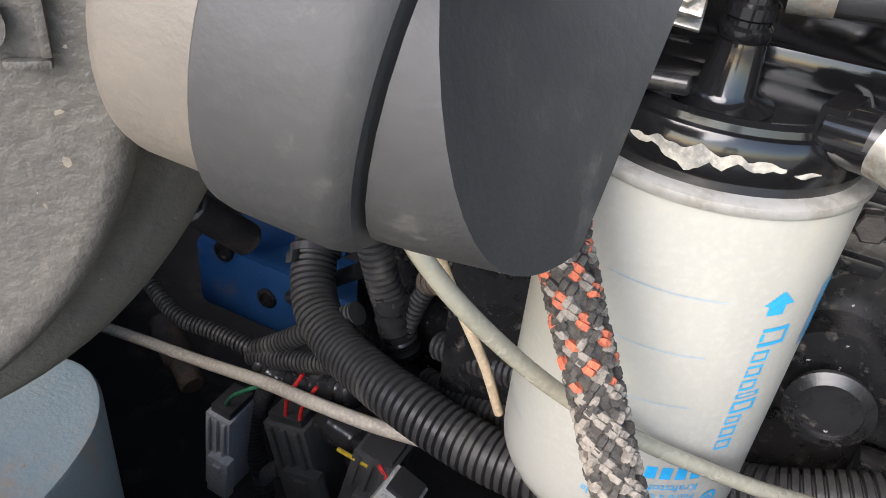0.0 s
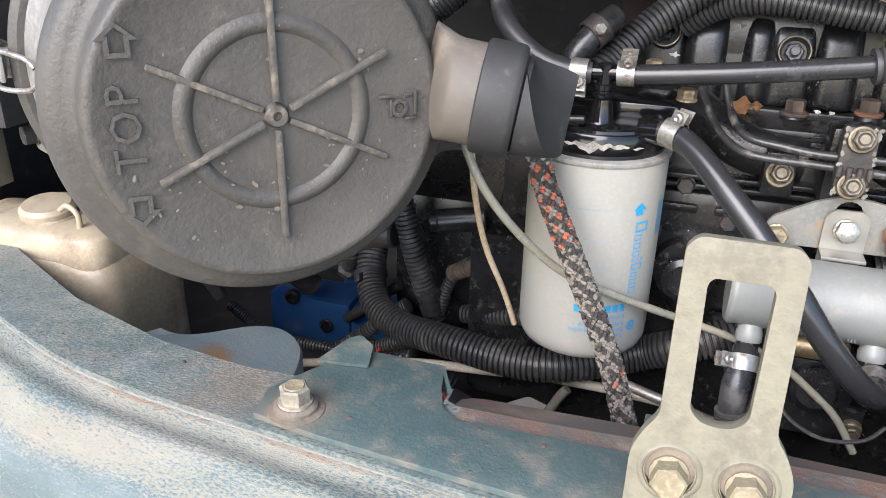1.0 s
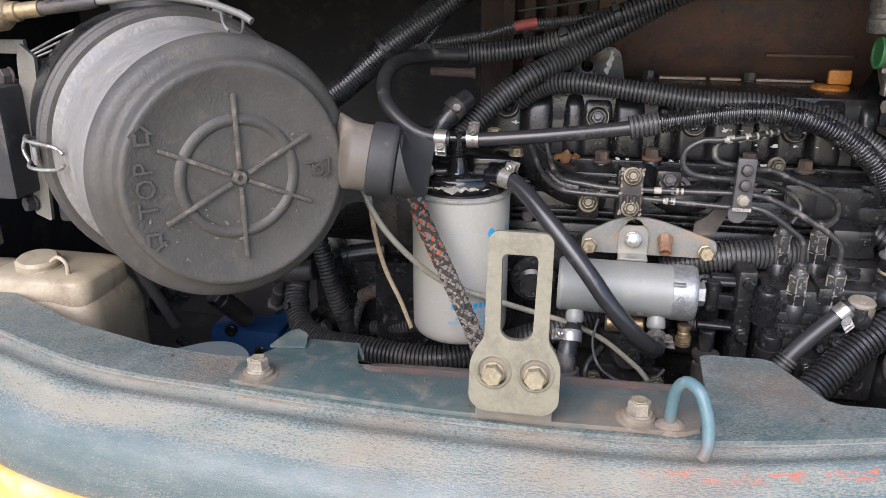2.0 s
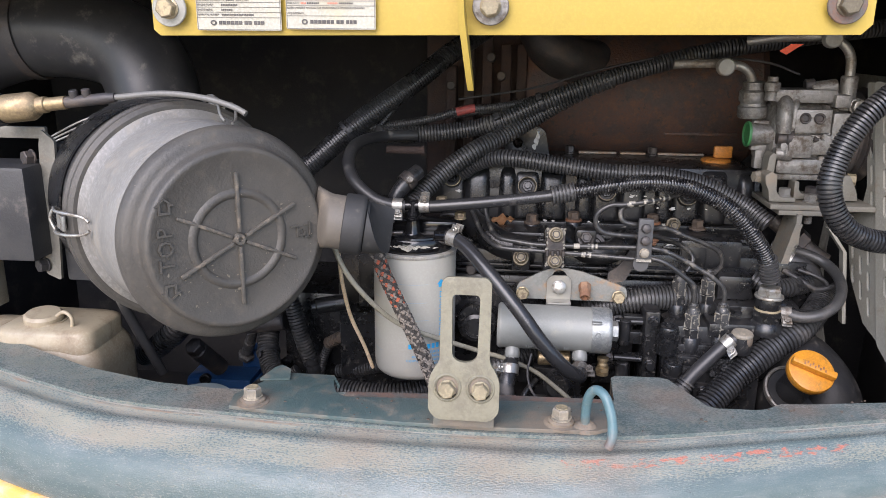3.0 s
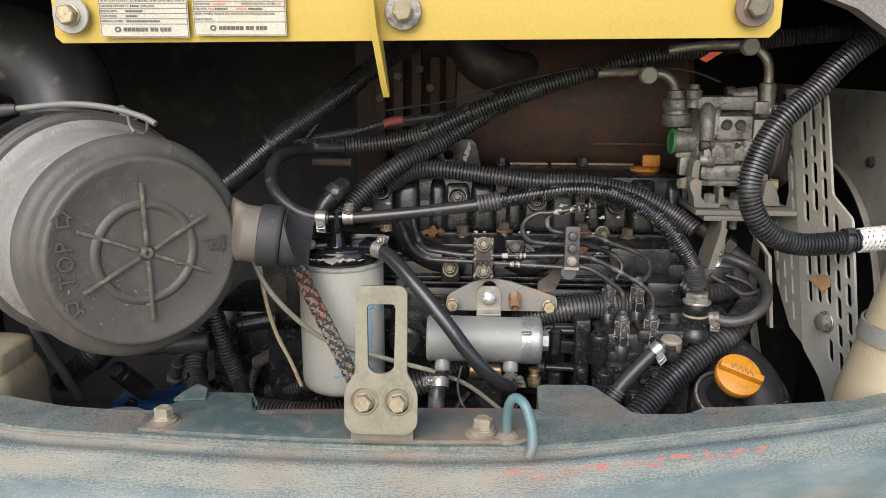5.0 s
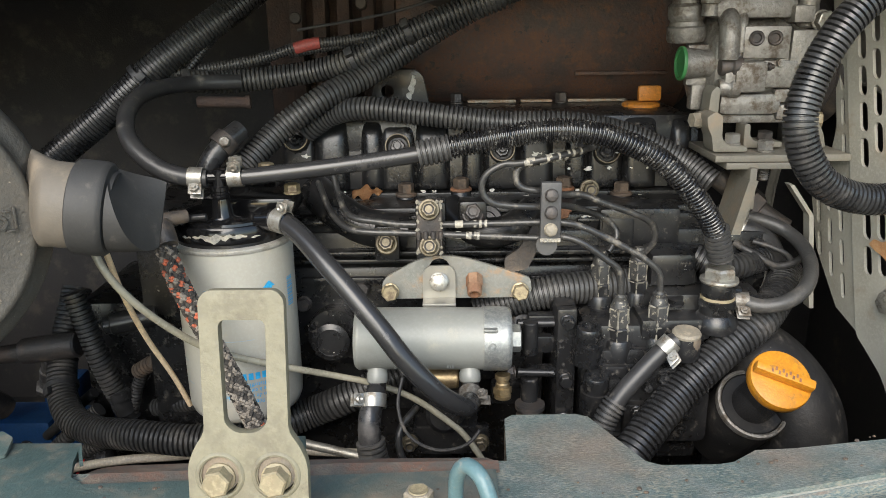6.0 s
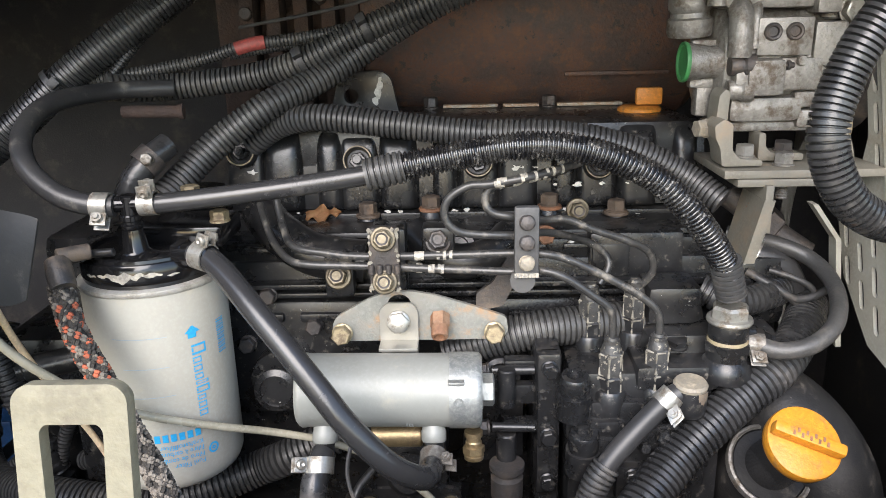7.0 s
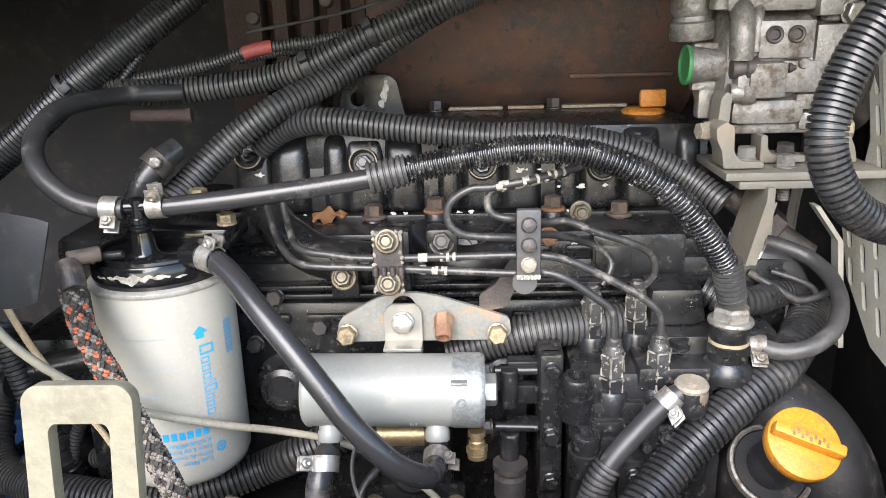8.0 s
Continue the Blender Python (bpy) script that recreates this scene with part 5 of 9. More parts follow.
for zz, x0, w in ((1.098, 0.004, 0.036), (1.0765, 0.006, 0.030), (1.0555, 0.006, 0.033), (1.078, -0.046, 0.016), (1.0535, -0.046, 0.022), (1.013, -0.046, 0.02), (1.032, -0.052, 0.022), (1.097, -0.050, 0.014)):
    bm = bmesh.new()
    on_can(bm, x0, zz, w, 0.00055)
    part("print_line", bm, PRINT_GREY, can)
bm = bmesh.new()
for k in range(16):
    on_can(bm, 0.0625, 1.0985 - k * 0.0016, 0.0085, (0.0006, 0.0011, 0.0005, 0.0009)[k % 4])
part("barcode_bars", bm, PRINT_BLUE, can)


def can_line(text, arc, z, size, length):
    """A line of print round the canister, upside down as the can hangs."""
    cu = bpy.data.curves.new("print_text", "FONT")
    cu.body, cu.size, cu.align_x, cu.align_y, cu.resolution_u = text, size, "LEFT", "CENTER", 2
    tmp = bpy.data.objects.new("print_text", cu)
    me = bpy.data.meshes.new_from_object(tmp)
    bm = bmesh.new()
    bm.from_mesh(me)
    bpy.data.objects.remove(tmp)
    xs = [v.co.x for v in bm.verts]
    f = length / (max(xs) - min(xs))
    for v in bm.verts:
        a = (arc - v.co.x * f) / FR
        v.co = FC + Vector(((FR + 0.0003) * math.sin(a), -(FR + 0.0003) * math.cos(a), z - v.co.y))
    return part("print_text", bm, PRINT_BLUE, can)


can_line("Fuel Filter", 0.0365, 1.0015, 0.0052, 0.0205)
can_line("Filtro de combustible", 0.0365, 1.0065, 0.0052, 0.040)
can_line("Filtre à carburant", 0.0365, 1.0115, 0.0052, 0.033)
can_line("Kraftstofffilter", 0.0365, 1.0165, 0.0052, 0.029)
bm = bmesh.new()
for k in range(7):
    on_can(bm, 0.0335 - k * 0.0054, 1.0240, 0.0038, 0.0058)
part("number_bars", bm, PRINT_BLUE, can)

# filter head with tee, elbows and small pipes
head = thing("filter_head", (FC.x, FC.y, 1.134), "gloss black cast filter head with chipped paint", "filter head")
bm = bmesh.new()
lathe(bm, [(0, -0.003), (0.0440, -0.003), (0.0448, -0.001), (0.0455, 0.002), (0.0455, 0.011), (0.0440, 0.0135), (0.030, 0.0150), (0, 0.0150)], (FC.x, FC.y, 1.1335), UP, 64)
box(bm, (FC.x + 0.012, FC.y + 0.03, 1.151), (0.075, 0.05, 0.016), 0.004)
part("casting", bm, GLOSS_BLACK, head)
bm = bmesh.new()
for first, count, z_mid, half in ((-0.66, 9, 1.1395, 0.0014), (-0.42, 38, 1.1405, 0.0030), (0.58, 8, 1.1390, 0.0010)):
    prev = None
    for k in range(count):
        a, r = first + 0.0255 * k, 0.0458
        taper = math.sin(math.pi * (k + 0.35) / count) ** 0.6
        z0 = z_mid - half * taper * (0.85 + 1.1 * noise.noise(Vector((k * 0.23, first, 0))) + 0.3 * noise.noise(Vector((k * 0.9, first, 5))))
        z1 = max(z0 + 0.0003, z_mid + half * taper * (0.7 + 0.9 * noise.noise(Vector((k * 0.33, 4, first)))))
        pair = [bm.verts.new(FC + Vector((r * math.sin(a), -r * math.cos(a), z))) for z in (z0, z1)]
        if prev:
            bm.faces.new((prev[0], pair[0], pair[1], prev[1]))
        prev = pair
part("bare_patch", bm, WHITE_FLAKE, head, "patch of chipped paint")
bm = bmesh.new()
lathe(bm, [(0, 0), (0.0135, 0), (0.0140, 0.002), (0.0100, 0.0036), (0.0082, 0.006), (0.0066, 0.018), (0.0058, 0.021), (0, 0.021)], (0.034, 0.283, 1.1475), (0.01, -0.08, 1), 32)
part("tee_stem", bm, GLOSS_BLACK, head)
bm = bmesh.new()
lathe(bm, [(0, 0), (0.0066, 0), (0.0070, 0.0010), (0.0070, 0.0032), (0.0060, 0.0042), (0.0060, 0.0056), (0.0070, 0.0064), (0.0070, 0.0094), (0.0062, 0.0104), (0, 0.0104)], (0.0342, 0.2815, 1.1672), (0.01, -0.05, 1), 28)
part("collar_nut", bm, GLOSS_BLACK, head)
bm = bmesh.new()
rod(bm, (0.0345, 0.280, 1.176), (0.035, 0.280, 1.190), 0.0052)
rod(bm, (0.016, 0.2795, 1.1835), (0.052, 0.281, 1.1845), 0.0052)
part("tee_fitting", bm, GLOSS_BLACK, head)
bm = bmesh.new()
lathe(bm, [(0.0370, 0.0), (0.0372, 0.0030), (0.0395, 0.0036), (0.0412, 0.0024), (0.0418, 0.0)], (FC.x, FC.y, 1.1468), UP, 56)
part("moulded_ridge", bm, GLOSS_BLACK, head)
bm = bmesh.new()
rod(bm, (0.062, 0.282, 1.148), (0.088, 0.272, 1.151), 0.0085)
hexagon(bm, (0.062, 0.284, 1.148), (0.9, -0.4, 0.1), 0.018, 0.008)
part("outlet_elbow", bm, GLOSS_BLACK, head)
bm = bmesh.new()
rod(bm, (-0.012, 0.285, 1.146), (0.008, 0.262, 1.1545), 0.0035, seg=12)
rod(bm, (0.000, 0.268, 1.1535), (0.026, 0.268, 1.1555), 0.0028, seg=12)
part("small_pipe", bm, BLACK_PAINT, head)
for x, y, z in ((0.0935, 0.315, 1.178), (0.063, 0.315, 1.180), (0.086, 0.300, 1.166)):
    bolt(head, (x, y, z), UP, 0.011, 0.006, GOLD_ZINC)

# ---- electric fuel pump on its bracket ----
PX0, PX1, PC, PR = 0.132, 0.2605, Vector((0, 0.292, 1.0435)), 0.0258
pump = thing("fuel_pump", (0.197, 0.292, 1.017), "silver cylindrical electric fuel pump hung from a grey bracket", "fuel pump")
bm = bmesh.new()
lathe(bm, [(0, 0), (0.0235, 0.0), (0.0252, 0.0015), (0.0262, 0.003), (0.0262, 0.0048), (PR, 0.0060), (PR, 0.110), (0, 0.110)], PC + Vector((PX0, 0, 0)), (1, 0, -0.012), 72)
part("barrel", bm, PUMP_SILVER, pump)
bm = bmesh.new()
lathe(bm, [(0, 0.106), (0.0266, 0.106), (0.0266, 0.124), (0.0262, 0.1265), (0.0245, 0.1285), (0.0135, 0.1285), (0.0135, 0.1295), (0, 0.1295)], PC + Vector((PX0, 0, 0)), (1, 0, -0.012), 72)
box(bm, PC + Vector((0.243, -0.022, 0.0155)), (0.011, 0.006, 0.0022), 0.0006)
lathe(bm, [(0.0022, 0), (0.0022, 0.0009), (0.0033, 0.0009), (0.0033, 0)], PC + Vector((0.2445, -0.0262, 0.0025)), (0, -1, 0.08), 20)
part("end_cap", bm, GALV, pump, "galvanised end cap")
bm = bmesh.new()
hexagon(bm, PC + Vector((0.2605, 0, -0.0015)), (1, 0, 0), 0.020, 0.009)
part("end_nut", bm, GALV, pump)
for x in (0.1500, 0.2265):
    bm = bmesh.new()
    d = Vector((0, -0.45, -1)).normalized()
    o = Vector((x, 0.2825, 1.0225))
    lathe(bm, [(0, 0), (0.0082, 0), (0.0082, 0.005), (0.0088, 0.0065), (0.0088, 0.0125), (0.0078, 0.0140), (0, 0.0140)], o, d, 24)
    port = part("port", bm, PUMP_SILVER, pump)
    bm = bmesh.new()
    hexagon(bm, o + d * 0.0138, d, 0.0125, 0.009)
    rod(bm, o + d * 0.021, o + d * 0.034, 0.0048)
    part("hose_barb", bm, BLACK_PAINT, port)
bm = bmesh.new()
for cx in (0.1655, 0.1685, 0.171, 0.2085, 0.2105, 0.2125):
    box(bm, (cx, 0.292 - PR * 0.80, 1.0435 - PR * 0.60), (0.0011, 0.0010, 0.006), 0.0002)
tagged(part("port_mark", bm, GALV, pump), kind="stuff")
bm = bmesh.new()
plate(bm, rounded([(0.1525, 1.0665), (0.157, 1.0650), (0.2765, 1.0655), (0.2815, 1.071), (0.2800, 1.083), (0.2560, 1.0915), (0.2280, 1.1005), (0.2120, 1.1035), (0.1960, 1.1040), (0.1800, 1.0985), (0.1560, 1.0850), (0.1520, 1.0790)], 0.003, 3),
      [ring2d(0.202, 1.0925, 0.009, 16)], -0.0035, (0, 0.3265, 0), (1, 0, 0), (0, 0, 1), 0.0)
part("mounting_bracket", bm, GREY_PAINT, pump, "grey bracket with rust along its edges")
bm = bmesh.new()
plate(bm, rounded([(0.1875, 1.0560), (0.2155, 1.0560), (0.2155, 1.0905), (0.2115, 1.0965), (0.1930, 1.0965), (0.1875, 1.0905)], 0.003, 3), [], -0.0025, (0, 0.3215, 0), (1, 0, 0), (0, 0, 1))
box(bm, (0.2015, 0.314, 1.0665), (0.028, 0.016, 0.0025), 0.0006)
part("hanger_strap", bm, HANGER, pump, "bright zinc hanger strap")
bolt(pump, (0.2015, 0.3188, 1.083), (0, -1, 0.25), 0.0135, 0.006, ZINC)
bolt(pump, (0.1595, 0.3228, 1.0730), (0, -1, 0.15), 0.0125, 0.008, GOLD_ZINC)
bolt(pump, (0.2710, 0.3228, 1.0725), (0, -1, 0.15), 0.0125, 0.008, GOLD_ZINC)
bm = bmesh.new()
bd = Vector((0, -0.80, -0.60)).normalized()
hexagon(bm, (0.2315, 0.3235, 1.0860), bd, 0.0125, 0.010, 0.1)
lathe(bm, [(0.0050, 0.009), (0.0062, 0.009), (0.0062, 0.0175), (0.0056, 0.0185), (0.0042, 0.0185), (0.0038, 0.012), (0, 0.012)], (0.2315, 0.3235, 1.0860), bd, 24)
part("rusty_bung", bm, RUST, pump, "rusty threaded bung")
bm = bmesh.new()
rod(bm, (0.180, 0.300, 1.0020), (0.2175, 0.300, 1.0020), 0.0090)
solo("brass_valve", bm, BRASS, "dull brass cylinder valve below the fuel pump", "valve")
bm = bmesh.new()
lathe(bm, [(0, 0), (0.0070, 0), (0.0074, 0.003), (0.0060, 0.004), (0.0060, 0.013), (0.0052, 0.014), (0.0052, 0.017), (0.0066, 0.0175), (0.0066, 0.021), (0, 0.022)], (0.2545, 0.290, 0.988), (0, 0.1, 1), 24)
hexagon(bm, (0.2545, 0.2904, 0.9925), (0, 0.1, 1), 0.0140, 0.0055)
solo("brass_sender", bm, BRASS, "brass threaded sender screwed into the engine block", "sender")

# ---- engine ----
engine = thing("engine", (0.25, 0.5, 0.66), "black painted diesel engine with dusty chipped paint", "engine")
bm = bmesh.new()
box(bm, (0.235, 0.5065, 0.90), (0.46, 0.247, 0.42), 0.008)
for k, z in enumerate((1.0925, 1.0845, 1.0765)):
    box(bm, (0.24, 0.3745 + 0.002 * k, z), (0.44, 0.012, 0.0042), 0.0015)
for x in (0.09, 0.135, 0.245, 0.30, 0.36):
    box(bm, (x, 0.3725, 1.0675), (0.032, 0.014, 0.007), 0.002)
box(bm, (0.235, 0.40, 1.03), (0.40, 0.06, 0.10), 0.01)
part("block", bm, BLACK_PAINT, engine)
bm = bmesh.new()
box(bm, (0.245, 0.495, 1.112), (0.40, 0.20, 0.034), 0.004)
box(bm, (0.245, 0.415, 1.1145), (0.38, 0.055, 0.018), 0.004)
for k in range(7):
    box(bm, (0.09 + 0.053 * k, 0.388, 1.118), (0.030, 0.004, 0.006), 0.001)
    box(bm, (0.085 + 0.053 * k, 0.40, 1.1245), (0.026, 0.012, 0.0035), 0.001)
part("cylinder_head", bm, BLACK_PAINT, engine)
bm = bmesh.new()
box(bm, (0.265, 0.525, 1.166), (0.37, 0.135, 0.080), 0.012)
cover = part("valve_cover", bm, BLACK_PAINT, engine)


def arch(x, centre, half, power=4):
    """A flat-topped rounded swell across x."""
    u = abs(x - centre) / half
    return math.sqrt(1 - u ** power) if u < 1 else 0.0


INJECTORS = [(0.062, 1.184), (0.161, 1.175), (0.263, 1.171), (0.365, 1.168)]
bm = bmesh.new()
prev = None
for row in range(27):
    s = row / 26
    fade = min(1, s / 0.10) ** 0.5 * (1 - max(0, (s - 0.74) / 0.26) ** 2)
    ring = []
    for col in range(205):
        x = 0.048 + 0.002 * col
        swell = 0.0
        for xi, zi in INJECTORS:
            swell = max(swell, 0.0055 * arch(x, xi, 0.0155, 10), 0.0115 * arch(x, xi + 0.0335, 0.0165), 0.0090 * arch(x, xi + 0.0735, 0.0105, 3))
        y = 0.4545 + 0.010 * s * s - swell * fade
        ring.append(bm.verts.new((x, 0.466 if row in (0, 26) else y, 1.131 + 0.074 * s)))
    if prev:
        for k in range(204):
            bm.faces.new((prev[k], prev[k + 1], ring[k + 1], ring[k]))
    prev = ring
part("cover_front", bm, BLACK_PAINT, cover, angle=50)
bm = bmesh.new()
box(bm, (0.252, 0.4500, 1.1300), (0.404, 0.020, 0.0055), 0.0016)
part("flange_lip", bm, BLACK_PAINT, cover)
for x, y, z, m in ((0.1688, 0.437, 1.1312, DARK_STEEL), (0.2224, 0.441, 1.1350, RUST), (0.3232, 0.441, 1.1350, RUST), (0.3790, 0.437, 1.1300, DARK_STEEL)):
    bm = bmesh.new()
    lathe(bm, [(0, -0.010), (0.0105, -0.010), (0.0100, -0.001), (0.0092, 0), (0, 0)], (x, y, z), UP, 24)
    part("bolt_boss", bm, BLACK_PAINT, cover)
    bolt(cover, (x, y, z - 0.0002), UP, 0.0135, 0.0085, OILY_DIRT, ring=OILY_DIRT if m is DARK_STEEL else m)
bm = bmesh.new()
for k in range(36):
    x = random.uniform(0.06, 0.44)
    s = random.uniform(0.0010, 0.0032)
    z = random.choice((1.1345, 1.1345, 1.128, 1.12, 1.155, 1.17))
    y = 0.4395 if z > 1.125 and z < 1.14 else (0.387 if z < 1.125 else 0.4425)
    # a ragged flake: a small fan with an uneven outline
    rim = []
    for q in range(9):
        r = s * random.uniform(0.35, 1.25)
        rim.append(bm.verts.new((x + r * 1.5 * math.cos(q * 0.698), y - 0.0004, z + r * 0.8 * math.sin(q * 0.698))))
    bm.faces.new(rim)
    for v in bmesh.ops.extrude_face_region(bm, geom=[rim[0].link_faces[0]])["geom"]:
        if isinstance(v, bmesh.types.BMVert):
            v.co.y -= 0.0003
tagged(part("paint_chip", bm, TAPE_FLAKE, cover, "flakes of chipped paint"), kind="stuff")
bm = bmesh.new()
box(bm, (0.25, 0.418, 1.1235), (0.36, 0.046, 0.0035), 0.001)
for v in bm.verts:
    v.co.z += 0.0012 * noise.noise(v.co * 50)
part("dirt_layer", bm, OILY_DIRT, engine, "oily brown dirt on the head ledge")
for x, z in INJECTORS:
    d = Vector((0, -1, 0.35)).normalized()
    c = Vector((x, 0.4545, z))
    bm = bmesh.new()
    lathe(bm, [(0.0085, 0.0), (0.0125, 0.0), (0.0130, 0.008), (0.0122, 0.0110), (0.0108, 0.0112), (0.0100, 0.0095), (0.0096, 0.004), (0.0, 0.003)], c, d, 36)
    seal = part("injector_seal", bm, BLACK_PLASTIC, engine)
    bm = bmesh.new()
    lathe(bm, [(0.0108, 0.0110), (0.0112, 0.0119), (0.0121, 0.0119), (0.0124, 0.0108)], c, d, 36)
    lathe(bm, [(0.0096, 0.0085), (0.0099, 0.0092), (0.0104, 0.0090)], c, d, 36)
    part("brass_ring", bm, GOLD_ZINC if x < 0.1 else WORN_RING, seal)
    bm = bmesh.new()
    hexagon(bm, c + d * 0.002, d, 0.0130, 0.007)
    rod(bm, c + d * 0.008, c + d * 0.015, 0.0040)
    part("injector_body", bm, BLACK_PAINT, seal)
# cover plate top edge, bolts, oil filler
bm = bmesh.new()
for a, b in ((0.232, 0.285), (0.290, 0.325), (0.342, 0.405)):
    box(bm, ((a + b) / 2, 0.560, 1.2080), (b - a, 0.010, 0.0030), 0.0008)
part("gasket_strip", bm, BLADE_RUST, engine, "dirty gasket strip")
for x in (0.220, 0.335):
    bolt(engine, (x, 0.560, 1.204), UP, 0.012, 0.009, DARK_STEEL, 0.008)
bm = bmesh.new()
lathe(bm, [(0, 0), (0.0185, 0), (0.0195, 0.002), (0.0195, 0.006), (0.0165, 0.008), (0, 0.008)], (0.412, 0.515, 1.2025), UP, 36)
box(bm, (0.420, 0.515, 1.219), (0.024, 0.008, 0.016), 0.003)
part("oil_cap", bm, OIL_CAP, engine, "orange plastic oil filler cap")
# lifting eye: a black cast plate with a peeled patch
bm = bmesh.new()
plate(bm, rounded([(0.118, 1.180), (0.196, 1.180), (0.184, 1.238), (0.176, 1.2445), (0.142, 1.2445), (0.134, 1.236)], 0.004), [ring2d(0.146, 1.222, 0.007)], 0.012, (0, 0.548, 0), (1, 0, 0), (0, 0, 1), 0.0015)
part("lifting_plate", bm, BLACK_PAINT, engine)
bm = bmesh.new()
for k, (dx, dz, s) in enumerate(((0.172, 1.225, 0.0050), (0.1735, 1.232, 0.0040), (0.169, 1.217, 0.0035), (0.174, 1.2375, 0.0025))):
    rim = [bm.verts.new((dx + s * random.uniform(0.5, 1.1) * math.cos(q * 0.63), 0.5354 - 0.0001 * k, dz + 1.3 * s * random.uniform(0.5, 1.1) * math.sin(q * 0.63))) for q in range(10)]
    bm.faces.new(rim)
part("peeled_spot", bm, TAPE_FLAKE, engine, "patch of peeled paint")
# intake elbow bulge at the front left and its bolts
bm = bmesh.new()
tube(bm, [(0.085, 0.41, 1.142), (0.105, 0.385, 1.132), (0.135, 0.372, 1.118), (0.175, 0.372, 1.112)], 0.017, 18, 0.006)
tube(bm, [(0.21, 0.40, 1.128), (0.235, 0.376, 1.112), (0.265, 0.378, 1.112), (0.29, 0.40, 1.126)], 0.014, 18, 0.006)
part("intake_casting", bm, BLACK_PAINT, engine)
blocks("bolt_pad", [((0.156, 0.354, 1.109), (0.022, 0.018, 0.032), 0.003), ((0.195, 0.345, 1.122), (0.026, 0.026, 0.055), 0.004), ((0.385, 0.40, 1.105), (0.075, 0.04, 0.05), 0.006),
                    ((0.365, 0.385, 1.103), (0.030, 0.012, 0.036), 0.003), ((0.434, 0.432, 1.108), (0.026, 0.022, 0.030), 0.004), ((0.231, 0.35, 1.137), (0.024, 0.022, 0.022), 0.004)], BLACK_PAINT, engine)
blocks("recess_bar", [((0.085 + 0.043 * k, 0.3865, 1.1175), (0.030, 0.006, 0.0055), 0.0025) for k in range(8)], BLACK_PAINT, engine)
for p, m in (((0.156, 0.344, 1.110), GOLD_ZINC), ((0.231, 0.342, 1.137), DARK_STEEL), ((0.434, 0.424, 1.108), DARK_STEEL), ((0.315, 0.396, 1.122), RUST)):
    bolt(engine, p, (0, -1, 0.4), 0.0125, 0.008, DARK_STEEL if m is GOLD_ZINC else m, ring=WORN_RING if m is GOLD_ZINC else m)
bm = bmesh.new()
plate(bm, rounded([(0, 0), (0.02, 0.004), (0.032, 0.03), (0.040, 0.034), (0.042, 0.046), (0.026, 0.046), (0.012, 0.022), (0, 0.014)], 0.003), [], 0.004, (0.258, 0.334, 1.086), (1, 0, 0), (0, 0, 1))
part("pipe_stay", bm, DARK_STEEL, engine)
# gear case plate and levers
bm = bmesh.new()
box(bm, (0.3095, 0.345, 1.0), (0.019, 0.075, 0.125), 0.004)
box(bm, (0.3095, 0.31, 1.005), (0.017, 0.012, 0.115), 0.003)
box(bm, (0.292, 0.312, 1.003), (0.030, 0.012, 0.008), 0.002)
box(bm, (0.290, 0.322, 1.047), (0.024, 0.012, 0.010), 0.002)
part("gear_case", bm, BLACK_PAINT, engine)
bm = bmesh.new()
rod(bm, (0.279, 0.308, 0.998), (0.279, 0.308, 0.965), 0.0075)
rod(bm, (0.279, 0.308, 1.050), (0.279, 0.308, 1.020), 0.0065)
rod(bm, (0.268, 0.306, 1.004), (0.300, 0.306, 1.003), 0.0035)
rod(bm, (0.268, 0.312, 1.047), (0.300, 0.312, 1.047), 0.0035)
part("control_linkage", bm, BLACK_PAINT, engine)
bolt(engine, (0.279, 0.307, 0.972), (0, -0.4, -1), 0.012, 0.008, DARK_STEEL)
bm = bmesh.new()
lathe(bm, [(0, 0), (0.012, 0), (0.012, 0.016), (0.0085, 0.018), (0.0085, 0.022), (0.013, 0.023), (0.013, 0.027), (0, 0.027)], (0.279, 0.300, 0.950), (0, 0, 1), 24)
part("drain_plug", bm, DARK_STEEL, engine)
bm = bmesh.new()
lathe(bm, [(0, 0), (0.016, 0), (0.017, 0.004), (0.0125, 0.006), (0.0125, 0.004), (0, 0.004)], (0.104, 0.335, 1.022), (0, -1, 0.1), 32)
lathe(bm, [(0, 0), (0.026, 0.0), (0.024, 0.03), (0, 0.03)], (0.104, 0.38, 1.018), (0, -1, 0.1), 32)
part("core_plug", bm, BLACK_PAINT, engine)

CHIPPED_NUT = material("chipped_black_nut_paint", (0.03, 0.03, 0.031), 0.4, second=(0.05, 0.048, 0.044), second_amount=0.8, scale=140, chips=(0.23, 0.21, 0.17), chip_amount=0.07, chip_scale=210, bump=0.3)


